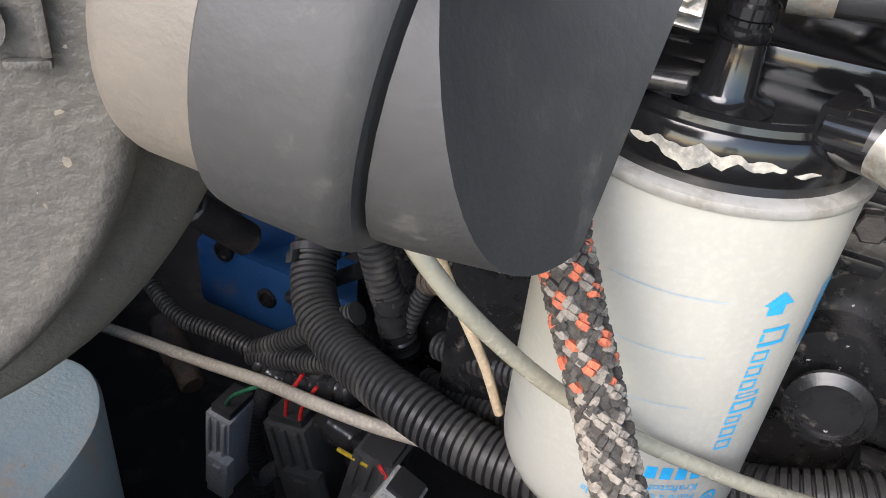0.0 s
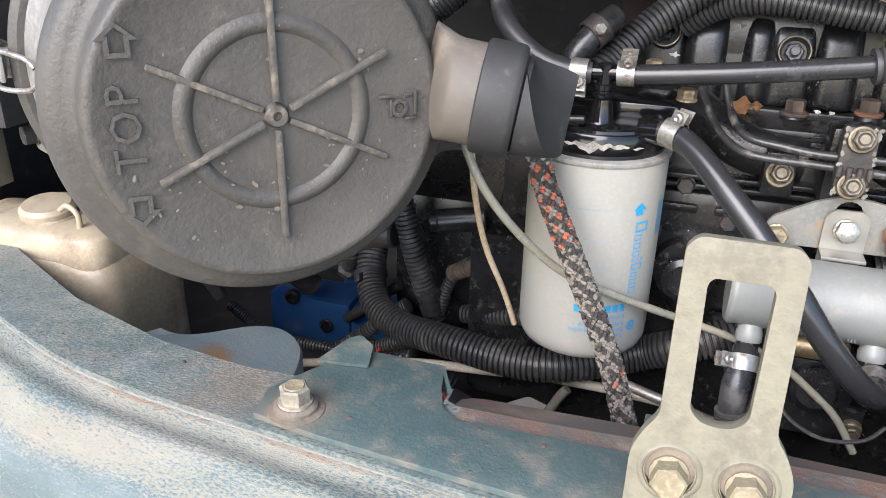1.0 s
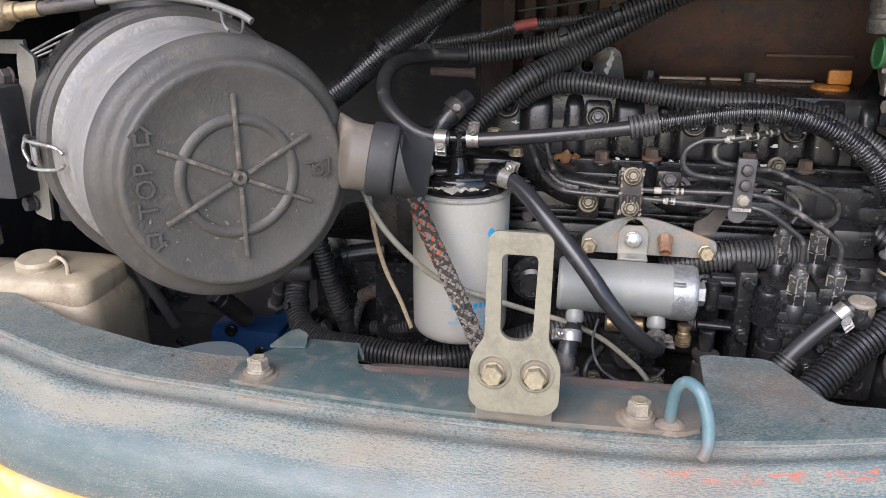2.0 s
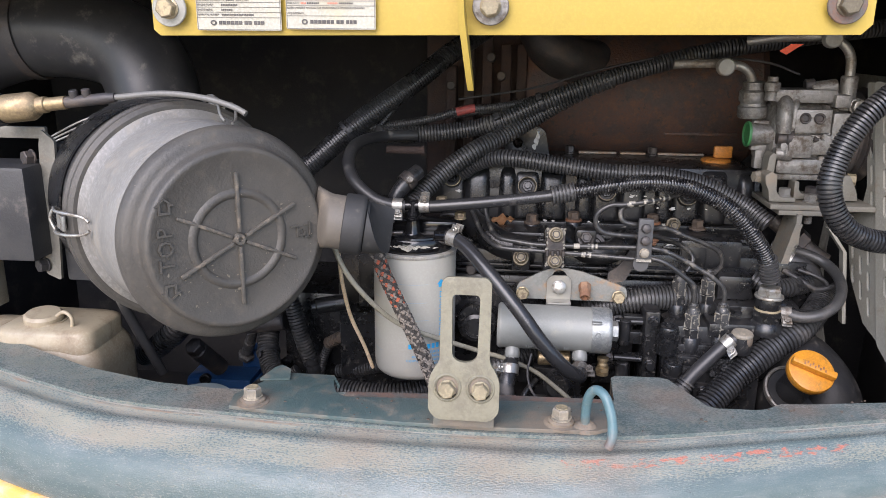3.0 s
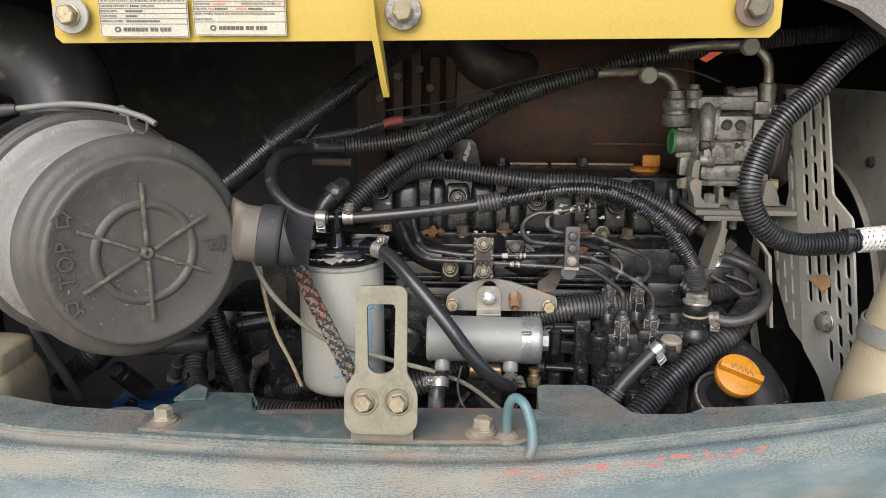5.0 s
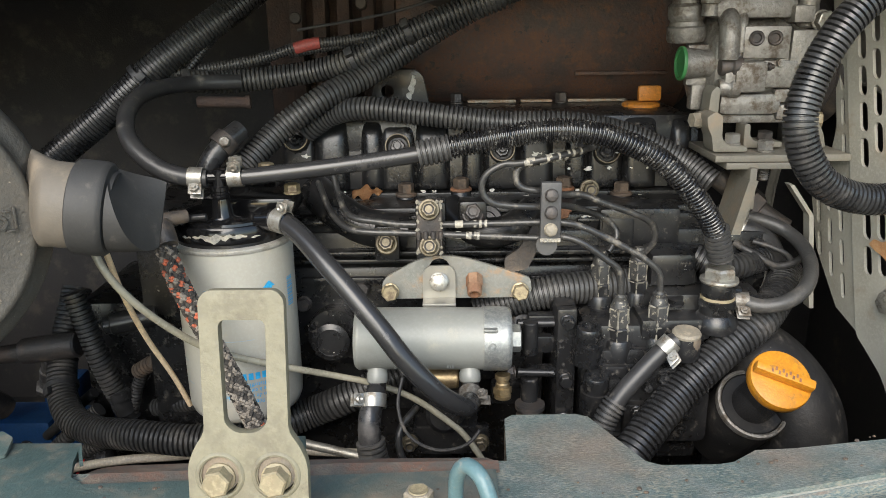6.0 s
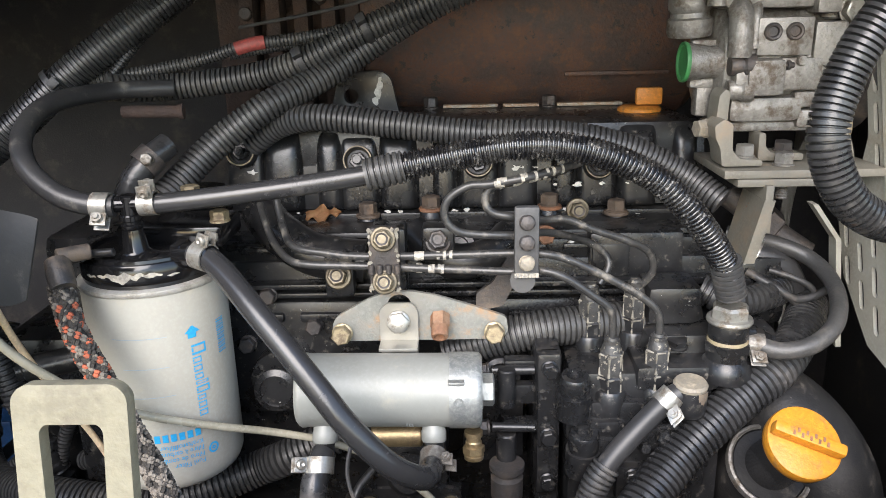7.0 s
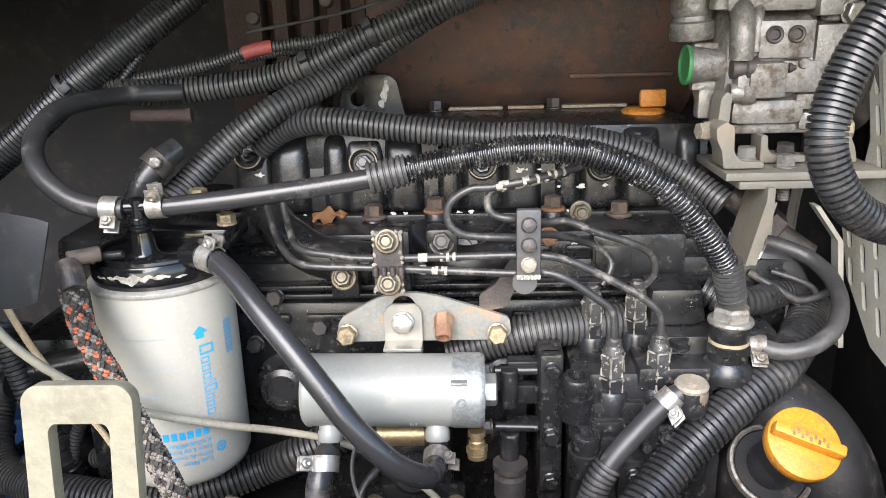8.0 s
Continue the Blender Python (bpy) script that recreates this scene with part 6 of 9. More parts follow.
def worn_hexagon(parent, p, axis, across, height):
    """Paint rubbed off along the corners and rims of a hexagon nut, down to dull grey-beige metal."""
    b = bmesh.new()
    u, v, w = basis(axis)
    r = across / 2 / math.cos(math.pi / 6) * 0.985
    corner = [(u * math.cos(math.pi / 3 * k + 0.2) + v * math.sin(math.pi / 3 * k + 0.2)) * r for k in range(6)]
    for k in range(6):
        low, high = Vector(p) + corner[k], Vector(p) + corner[k] + w * height * 0.88
        other = Vector(p) + corner[(k + 1) % 6] + w * height * 0.88
        for a, c in ((low, low.lerp(high, random.uniform(0.2, 0.7))), (high, high.lerp(low, random.uniform(0.15, 0.6))), (high, high.lerp(other, random.uniform(0.3, 0.9))), (low, low.lerp(other - w * height * 0.88, random.uniform(0.1, 0.6)))):
            rod(b, a, c, random.uniform(0.0006, 0.0014), random.uniform(0.0002, 0.0007), seg=6)
    tagged(part("worn_edge", b, WORN_METAL, parent), kind="stuff")


WORN_METAL = material("dull_grey_beige_metal", (0.215, 0.200, 0.165), 0.55, 0.2, second=(0.13, 0.118, 0.095), second_amount=0.6, scale=170, bump=0.2)
# injection pump
ip = thing("injection_pump", (0.365, 0.33, 0.93), "black cast injection pump with chipped pipe nuts", "injection pump")
blocks("pump_body", [((0.375, 0.345, 0.985), (0.105, 0.09, 0.13), 0.010)], BLACK_PAINT, ip)
blocks("element_housing", [((0.372, 0.312, 1.012), (0.070, 0.035, 0.035), 0.006)], BLACK_PAINT, ip)
blocks("governor_cover", [((0.385, 0.300, 0.975), (0.090, 0.03, 0.06), 0.008)], BLACK_PAINT, ip)
blocks("side_lug", [((0.330, 0.310, 1.018), (0.018, 0.022, 0.045), 0.005)], BLACK_PAINT, ip)
blocks("top_cover", [((0.400, 0.322, 1.045), (0.060, 0.05, 0.02), 0.006)], BLACK_PAINT, ip)
for x, y, z in ((0.353, 0.304, 1.030), (0.386, 0.305, 1.032), (0.344, 0.345, 1.055), (0.377, 0.345, 1.058)):
    bm = bmesh.new()
    lathe(bm, [(0, -0.012), (0.0115, -0.012), (0.0115, 0.004), (0.0100, 0.006), (0, 0.006)], (x, y, z), UP, 24)
    hexagon(bm, (x, y, z + 0.005), UP, 0.0165, 0.012)
    holder = part("valve_holder", bm, BLACK_PAINT, ip)
    bm = bmesh.new()
    hexagon(bm, (x, y, z + 0.0175), UP, 0.0150, 0.018)
    lathe(bm, [(0, 0.035), (0.0058, 0.035), (0.0058, 0.044), (0, 0.044)], (x, y, z), UP, 18)
    lathe(bm, [(0.0075, 0.0352), (0.0066, 0.0390), (0.0048, 0.0430), (0.0040, 0.0460), (0.0, 0.0460)], (x, y, z), UP, 20)
    part("pipe_nut", bm, CHIPPED_NUT, holder)
    worn_hexagon(holder, (x, y, z + 0.0175), UP, 0.0150, 0.018)
    worn_hexagon(holder, (x, y, z + 0.005), UP, 0.0165, 0.012)
for x, y, z in ((0.3265, 0.298, 1.036), (0.333, 0.290, 0.995)):
    bm = bmesh.new()
    lathe(bm, [(0, 0), (0.0105, 0), (0.0110, 0.004), (0.0110, 0.012), (0.0095, 0.0145), (0.0062, 0.0150), (0.0058, 0.0115), (0, 0.0115)], (x, y, z), (0, -0.15, 1), 28)
    lathe(bm, [(0, 0), (0.0125, 0), (0.0125, -0.02), (0, -0.02)], (x, y, z), (0, -0.15, 1), 24)
    part("cap_screw", bm, BLACK_PAINT, ip)
# banjo union for the return hose
BANJO = Vector((0.4040, 0.286, 1.026))
bm = bmesh.new()
lathe(bm, [(0, 0), (0.0100, 0), (0.0118, 0.002), (0.0122, 0.006), (0.0122, 0.016), (0.0112, 0.019), (0.0108, 0.0215), (0.0, 0.0215)], BANJO, (0, -0.1, 1), 32)
rod(bm, BANJO + Vector((-0.004, -0.001, 0.0130)), BANJO + Vector((-0.018, -0.004, 0.0125)), 0.0074)
ban = part("banjo_union", bm, BLACK_PAINT, ip)
bm = bmesh.new()
lathe(bm, [(0, 0.0212), (0.0116, 0.0212), (0.0118, 0.0232), (0.0104, 0.0252), (0.0050, 0.0256), (0, 0.0254)], BANJO, (0, -0.1, 1), 32)
part("banjo_bolt", bm, DUSTY_HEAD, ban, "banjo bolt head with flaked cream paint")
bm = bmesh.new()
for first, count, low, high in ((0.2, 12, 0.008, 0.0205), (-1.5, 8, 0.004, 0.012), (1.6, 6, 0.012, 0.0205)):
    prev = None
    for k in range(count):
        ang = first + 0.07 * k
        taper = math.sin(math.pi * (k + 0.4) / count) ** 0.5
        z0 = high - (high - low) * taper * (0.7 + 0.5 * noise.noise(Vector((k * 0.6, first, 3))))
        pair = [bm.verts.new(BANJO + Vector((0.01235 * math.sin(ang), -0.01235 * math.cos(ang) - 0.1 * z, z))) for z in (z0, high)]
        if prev:
            bm.faces.new((prev[0], pair[0], pair[1], prev[1]))
        prev = pair
tagged(part("flaked_paint", bm, TEAL_RUST, ban, "flakes of brown and cream paint"), kind="stuff")

# thermostat union
un = thing("water_union", (0.434, 0.302, 1.04), "black coolant union with a cream seal ring and large nut", "union")
bm = bmesh.new()
lathe(bm, [(0, 0), (0.0215, 0), (0.0225, 0.004), (0.0195, 0.012), (0.0165, 0.015), (0.0165, 0.022), (0, 0.022)], (0.436, 0.304, 1.038), UP, 32)
hexagon(bm, (0.436, 0.304, 1.060), UP, 0.034, 0.006)
lathe(bm, [(0, 0.029), (0.0150, 0.029), (0.0160, 0.032), (0.0160, 0.040), (0.0150, 0.043), (0, 0.043)], (0.436, 0.304, 1.038), UP, 32)
part("body", bm, BLACK_PAINT, un)
bm = bmesh.new()
lathe(bm, [(0, 0.0272), (0.0163, 0.0272), (0.0166, 0.0285), (0.0160, 0.030), (0, 0.030)], (0.436, 0.304, 1.038), UP, 32)
part("seal_ring", bm, CREAM_BOLT, un, "cream sealing ring")
bm = bmesh.new()
lathe(bm, [(0.0, 0.042), (0.0175, 0.042), (0.0185, 0.0435), (0.0180, 0.0455), (0.0160, 0.0465), (0.0, 0.0465)], (0.436, 0.304, 1.038), UP, 32)
hexagon(bm, (0.436, 0.304, 1.084), UP, 0.0270, 0.0090, 0.25)
part("nut", bm, ZINC, un, "worn bare nut")
bm = bmesh.new()
rod(bm, (0.442, 0.306, 1.070), (0.458, 0.309, 1.068), 0.0075)
part("side_port", bm, BLACK_PAINT, un)
un.location += Vector((-0.0005, 0.004, 0.0045))
un.scale = (0.86, 0.86, 1.0)
wp = thing("water_pump_housing", (0.43, 0.36, 0.95), "black painted water pump casting at the engine front", "housing")
blocks("pump_casting", [((0.43, 0.36, 1.01), (0.10, 0.08, 0.12), 0.012)], BLACK_PAINT, wp)
blocks("outlet_casting", [((0.475, 0.40, 1.08), (0.06, 0.05, 0.06), 0.012)], BLACK_PAINT, wp)
blocks("mounting_pad", [((0.405, 0.355, 1.085), (0.04, 0.04, 0.03), 0.006)], BLACK_PAINT, wp)

# ---- injection pipes ----
PIPES = [
    [(0.110, 0.36, 1.170), (0.117, 0.345, 1.150), (0.128, 0.325, 1.140), (0.150, 0.318, 1.137), (0.186, 0.313, 1.135), (0.284, 0.308, 1.1375), (0.301, 0.305, 1.138), (0.319, 0.305, 1.134), (0.346, 0.305, 1.121), (0.374, 0.305, 1.104), (0.385, 0.305, 1.091), (0.386, 0.305, 1.072)],
    [(0.095, 0.37, 1.160), (0.108, 0.345, 1.140), (0.124, 0.325, 1.130), (0.142, 0.318, 1.128), (0.182, 0.316, 1.127), (0.285, 0.308, 1.1240), (0.301, 0.303, 1.1265), (0.318, 0.301, 1.122), (0.338, 0.301, 1.108), (0.350, 0.302, 1.098), (0.353, 0.304, 1.087), (0.353, 0.304, 1.072)],
    [(0.338, 0.420, 1.178), (0.330, 0.330, 1.195), (0.298, 0.302, 1.193), (0.268, 0.300, 1.188), (0.253, 0.300, 1.187), (0.2395, 0.300, 1.178), (0.2375, 0.300, 1.165), (0.249, 0.300, 1.155), (0.285, 0.304, 1.1515), (0.307, 0.325, 1.147), (0.331, 0.352, 1.135), (0.350, 0.360, 1.125), (0.3595, 0.358, 1.112), (0.350, 0.350, 1.096)],
    [(0.335, 0.425, 1.181), (0.322, 0.335, 1.190), (0.290, 0.308, 1.189), (0.268, 0.306, 1.184), (0.2645, 0.305, 1.174), (0.270, 0.304, 1.167), (0.285, 0.305, 1.1640), (0.304, 0.322, 1.157), (0.322, 0.330, 1.155), (0.342, 0.330, 1.147), (0.366, 0.332, 1.138), (0.383, 0.336, 1.128), (0.388, 0.340, 1.112), (0.379, 0.345, 1.096)],
]
for pts in PIPES:
    t = thing("injection_pipe", pts[0], "thin black steel injection pipe with flaking tape", "pipe", "injection pipes")
    bm = bmesh.new()
    tube(bm, pts, 0.0028, 12, 0.004)
    part("pipe", bm, PIPE_BLACK, t)
    path = smooth_path(pts, 0.0022)
    bm = bmesh.new()
    some = [p for p in path if (0.208 < p.x < 0.242 and abs(p.z - 1.13) < 0.02) or (0.27 < p.x < 0.322 and p.z > 1.185)]
    for k, (p, q) in enumerate(zip(some, some[1:])):
        if noise.noise(Vector((k * 0.42, pts[0][0] * 50, 1))) < 0.04 or (q - p).length > 0.004:
            continue
        su, sv, sw = basis(q - p)
        top = [random.uniform(0.0, 6.0), 0.0]
        top[1] = top[0] + random.uniform(3.2, 5.8)
        for n in range(10):
            ring = []
            for c in (p, q):
                for a in (top[0] + (top[1] - top[0]) * n / 10, top[0] + (top[1] - top[0]) * (n + 1) / 10):
                    ring.append(bm.verts.new(c + (su * math.cos(a) + sv * math.sin(a)) * (0.0032 + 0.0008 * noise.noise(c * 900 + Vector((a, 0, 0))))))
            bm.faces.new((ring[0], ring[1], ring[3], ring[2]))
    if bm.verts:
        tagged(part("tape_flake", bm, WHITE_FLAKE, t, "flaking white tape"), kind="stuff")
    else:
        bm.free()
clamp_a = thing("pipe_clamp", (0.195, 0.303, 1.112), "black two-bolt pipe clamp block with worn edges", "pipe clamp", "pipe clamps")
bm = bmesh.new()
box(bm, (0.1945, 0.3115, 1.1345), (0.0215, 0.010, 0.046), 0.003)
for k in range(4):
    rod(bm, (0.1855 + 0.006 * k, 0.3045, 1.125), (0.1855 + 0.006 * k, 0.3045, 1.1315), 0.0021, seg=10)
part("block", bm, DARK_STEEL, clamp_a)
bm = bmesh.new()
for k in range(34):
    side = random.choice((-1, 1))
    z = 1.1345 + random.uniform(-0.0225, 0.0225)
    x = 0.1945 + side * random.uniform(0.0086, 0.0102)
    if k % 3 == 0:
        x, z = 0.1945 + random.uniform(-0.010, 0.010), 1.1345 + side * random.uniform(0.0198, 0.0222)
    rim = [bm.verts.new((x + random.uniform(0.4, 1.3) * 0.0013 * math.cos(q * 0.9), 0.3060 - 0.00002 * k, z + random.uniform(0.4, 1.4) * 0.0018 * math.sin(q * 0.9))) for q in range(7)]
    bm.faces.new(rim)
bmesh.ops.recalc_face_normals(bm, faces=bm.faces[:])
tagged(part("worn_edge", bm, WORN_METAL, clamp_a, "edges worn to grey metal"), kind="stuff")
for z in (1.1495, 1.1185):
    bolt(clamp_a, (0.1945, 0.3068, z), (0, -1, 0.3), 0.0112, 0.006, DARK_STEEL, ring=WORN_RING)
clamp_b = thing("pipe_clamp", (0.292, 0.285, 1.118), "dark grey three-screw pipe clamp bar", "pipe clamp", "pipe clamps")
bm = bmesh.new()
box(bm, (0.2915, 0.2955, 1.150), (0.0165, 0.007, 0.048), 0.002)
lathe(bm, [(0, 0), (0.0085, 0), (0.0085, 0.004), (0, 0.004)], (0.2890, 0.298, 1.122), (0, -1, 0), 20)
part("bar", bm, BOX_PLASTIC, clamp_b)
for z in (1.1635, 1.1495, 1.1355):
    bolt(clamp_b, (0.2915, 0.2922, z), (0, -1, 0.2), 0.0088, 0.004, DUSTY_HEAD if z < 1.14 else DARK_STEEL)
bm = bmesh.new()
for k in range(7):
    rod(bm, (0.2845 + 0.0023 * k, 0.2915, 1.1285), (0.2845 + 0.0023 * k, 0.2915, 1.1255), 0.0014, seg=8)
part("flaked_edge", bm, WHITE_FLAKE, clamp_b)

# ---- hoses and looms ----
def hose(name, pts, r, mat, label, category="hose", rib=0.0, depth=0.24, seg=18, group="", wound=False):
    t = thing(name, pts[-1] if pts[-1][2] < pts[0][2] else pts[0], label, category, group)
    bm = bmesh.new()
    if rib:
        corrugated(bm, pts, r, rib, depth, seg, wound)
    else:
        tube(bm, pts, r, seg, 0.005, 0.01)
    part("outer_sleeve" if rib else "tube_wall", bm, mat, t)
    return t


h1 = hose("fuel_hose", [(0.046, 0.281, 1.1835), (0.060, 0.281, 1.184), (0.112, 0.283, 1.189), (0.166, 0.288, 1.195), (0.195, 0.290, 1.199), (0.225, 0.292, 1.2045)], 0.0066, RUBBER_SHINY, "shiny black rubber fuel hose on a tee fitting")
hose_clamp(h1, (0.0475, 0.281, 1.184), (1, 0, 0.05), 0.0070, (0.1, -0.45, 1))
h1b = hose("coil_hose", [(0.188, 0.289, 1.198), (0.211, 0.291, 1.2025), (0.257, 0.290, 1.211), (0.292, 0.286, 1.2155), (0.328, 0.285, 1.212), (0.365, 0.286, 1.197), (0.390, 0.286, 1.177), (0.412, 0.290, 1.150), (0.427, 0.298, 1.126), (0.432, 0.302, 1.108)], 0.0094, COIL, "oily black wire-wound hose curving over the engine", rib=0.0030, depth=0.2, wound=True)
for a, b in (((0.187, 0.289, 1.1978), (0.212, 0.291, 1.2028)), ((0.4245, 0.2965, 1.134), (0.4325, 0.302, 1.107))):
    bm = bmesh.new()
    corrugated(bm, [a, (Vector(a) + Vector(b)) / 2, b], 0.0105, 0.0040, 0.14)
    part("sleeve_end", bm, CONDUIT, h1b, "grey ribbed sleeve end")
h2 = hose("return_hose", [(0.026, 0.279, 1.183), (0.012, 0.278, 1.184), (-0.010, 0.279, 1.191), (-0.033, 0.290, 1.208), (-0.045, 0.315, 1.227), (-0.043, 0.355, 1.241), (-0.020, 0.405, 1.244), (0.02, 0.430, 1.243)], 0.0070, RUBBER, "black rubber hose looping back from the tee fitting")
hose_clamp(h2, (0.018, 0.2785, 1.1835), (1, 0, -0.05), 0.0074, (0.1, -0.75, -0.8))
h3 = hose("main_loom", [(-0.028, 0.412, 1.246), (0.008, 0.436, 1.243), (0.075, 0.446, 1.249), (0.122, 0.443, 1.261), (0.168, 0.447, 1.282), (0.24, 0.452, 1.310), (0.339, 0.458, 1.340), (0.415, 0.462, 1.356), (0.552, 0.47, 1.376), (0.70, 0.48, 1.39)], 0.0108, CONDUIT, "dusty black corrugated wiring loom with cable ties", "wiring loom", 0.0042)
cable_tie(h3, (0.122, 0.443, 1.261), (0.9, 0, 0.4), 0.0118, (-0.2, -0.9, 0.5))
cable_tie(h3, (0.174, 0.448, 1.2855), (0.9, 0, 0.4), 0.0118, (-0.2, -0.9, 0.5))
h4 = hose("wiring_loom", [(0.020, 0.375, 1.165), (0.032, 0.388, 1.178), (0.058, 0.405, 1.203), (0.095, 0.418, 1.228), (0.127, 0.436, 1.243), (0.160, 0.452, 1.262), (0.194, 0.458, 1.283), (0.232, 0.456, 1.304), (0.262, 0.455, 1.316)], 0.0118, CONDUIT, "thick dusty corrugated conduit slanting up behind the filter", "wiring loom", 0.0044)
h5 = hose("wiring_loom", [(0.075, 0.436, 1.195), (0.100, 0.430, 1.211), (0.135, 0.418, 1.2185), (0.193, 0.410, 1.213), (0.260, 0.404, 1.206), (0.325, 0.396, 1.205), (0.378, 0.394, 1.193), (0.420, 0.388, 1.172), (0.445, 0.372, 1.155)], 0.0108, CONDUIT, "dusty grey corrugated conduit lying across the valve cover", "wiring loom", 0.0042)
h6 = hose("wiring_loom", [(-0.19, 0.36, 1.14), (-0.137, 0.39, 1.188), (-0.105, 0.402, 1.214), (-0.050, 0.418, 1.262), (0.014, 0.446, 1.309), (0.047, 0.470, 1.337), (0.082, 0.500, 1.363), (0.15, 0.56, 1.41)], 0.0135, CONDUIT_DARK, "thick black conduit running up towards the bulkhead", "wiring loom", 0.0036, 0.10)
cable_tie(h6, (-0.068, 0.4135, 1.2475), (0.75, 0.2, 0.62), 0.0145, (0.3, -0.9, 0.2))
hose("wiring_loom", [(-0.03, 0.425, 1.253), (-0.005, 0.44, 1.285), (0.03, 0.455, 1.315), (0.07, 0.48, 1.345)], 0.0048, CONDUIT_DARK, "thin corrugated conduit beside a thicker one", "wiring loom", 0.003)
h7 = hose("wiring_loom", [(-0.05, 0.425, 1.250), (0.011, 0.440, 1.2585), (0.045, 0.447, 1.2655), (0.075, 0.448, 1.274), (0.130, 0.455, 1.280), (0.166, 0.462, 1.288), (0.22, 0.48, 1.305)], 0.0050, CONDUIT, "thin corrugated conduit with a strip of red tape", "wiring loom", 0.0030)
bm = bmesh.new()
tube(bm, [(0.067, 0.4465, 1.2715), (0.080, 0.448, 1.275), (0.092, 0.450, 1.2765)], 0.0057, 14, 0.004)
part("red_tape", bm, RED_TAPE, h7, "strip of red tape")
hose("wiring_loom", [(0.06, 0.452, 1.266), (0.10, 0.456, 1.272), (0.150, 0.458, 1.279), (0.20, 0.465, 1.293)], 0.0038, CONDUIT_DARK, "thin black conduit under the taped one", "wiring loom", 0.0028)
h8 = hose("drain_hose", [(0.70, 0.27, 1.44), (0.60, 0.275, 1.388), (0.556, 0.275, 1.357), (0.523, 0.272, 1.321), (0.490, 0.266, 1.290), (0.470, 0.262, 1.253), (0.4635, 0.256, 1.217), (0.483, 0.256, 1.181), (0.522, 0.262, 1.165), (0.581, 0.272, 1.167), (0.66, 0.285, 1.172)], 0.0120, CONDUIT_DARK, "dusty grey corrugated hose bent in front of the compressor", rib=0.0039, seg=22)
cable_tie(h8, (0.572, 0.2705, 1.1665), (1, 0, 0), 0.0125, (0, -0.6, 0.8))
bm = bmesh.new()
for twist, count in ((1, 6), (-1, 6)):
    for j in range(count):
        pts = []
        for k in range(40):
            ang = 2 * math.pi * j / count + twist * k * 0.42
            along = Vector((0.586, 0.2728, 1.1672)).lerp(Vector((0.668, 0.287, 1.1730)), k / 39)
            pts.append(along + Vector((0, math.cos(ang), math.sin(ang))) * 0.0113)
        tube(bm, pts, 0.0021, 6, 0.003)
tagged(part("braided_sleeve", bm, TAPE_FLAKE, h8, "black and white braided sleeve on the hose end"), kind="stuff")
h9 = hose("fuel_hose", [(0.073, 0.277, 1.150), (0.083, 0.273, 1.1495), (0.0975, 0.262, 1.142), (0.118, 0.245, 1.125), (0.138, 0.232, 1.106), (0.160, 0.220, 1.082), (0.179, 0.214, 1.058), (0.203, 0.216, 1.030), (0.222, 0.232, 1.0105), (0.2255, 0.250, 1.006), (0.2265, 0.266, 1.0)], 0.0079, RUBBER_SHINY, "thick black rubber hose curving from filter to pump")
hose_clamp(h9, (0.081, 0.2735, 1.150), (0.85, -0.45, -0.12), 0.0083, (0.35, -0.15, 1))
hose("wiring_loom", [(0.235, 0.352, 1.042), (0.262, 0.350, 1.052), (0.305, 0.348, 1.063), (0.348, 0.352, 1.066), (0.378, 0.356, 1.067), (0.428, 0.360, 1.074)], 0.0148, CONDUIT, "dusty corrugated conduit passing behind the fuel pump", "wiring loom", 0.0042, 0.16, 22)
h11 = hose("coolant_conduit", [(0.335, 0.225, 0.945), (0.360, 0.245, 0.970), (0.394, 0.272, 0.996), (0.433, 0.292, 1.023), (0.474, 0.312, 1.046), (0.503, 0.345, 1.060), (0.525, 0.385, 1.066)], 0.0152, CONDUIT_DARK, "coarse black corrugated hose beside the orange cap", "hose", 0.0048, 0.18, 24)
h12 = hose("return_hose", [(0.396, 0.2825, 1.0425), (0.388, 0.281, 1.038), (0.368, 0.277, 1.018), (0.350, 0.270, 1.000), (0.338, 0.264, 0.983), (0.330, 0.258, 0.962), (0.325, 0.255, 0.94)], 0.0076, RUBBER, "black rubber return hose on the banjo union")
hose_clamp(h12, (0.3885, 0.281, 1.0385), (0.8, 0.2, 0.75), 0.0080, (0.25, -0.85, -0.6))
bm = bmesh.new()
corrugated(bm, [(0.346, 0.268, 0.995), (0.338, 0.264, 0.983), (0.330, 0.258, 0.962), (0.325, 0.255, 0.94)], 0.0100, 0.0040)
part("ribbed_sleeve", bm, CONDUIT, h12, "grey ribbed sleeve")
h13 = hose("bypass_hose", [(0.446, 0.308, 1.069), (0.454, 0.306, 1.068), (0.470, 0.298, 1.066), (0.492, 0.298, 1.071), (0.512, 0.312, 1.082), (0.525, 0.345, 1.094), (0.520, 0.375, 1.106), (0.498, 0.39, 1.115), (0.46, 0.41, 1.12)], 0.0062, CONDUIT, "dusty black rubber bypass hose curling behind the union")
hose_clamp(h13, (0.4545, 0.306, 1.068), (1, -0.2, 0), 0.0064, (0, -0.7, -0.7), CAST_ALU)
h14 = hose("fuel_hose", [(0.149, 0.272, 1.004), (0.147, 0.262, 1.000), (0.145, 0.252, 0.990), (0.1455, 0.246, 0.972), (0.152, 0.244, 0.945), (0.16, 0.25, 0.90)], 0.0092, RUBBER_SHINY, "black rubber hose dropping from the pump inlet")
hose_clamp(h14, (0.1475, 0.262, 1.001), (0, 0.6, 0.8), 0.0096, (-0.9, -0.4, 0.3))
bm = bmesh.new()
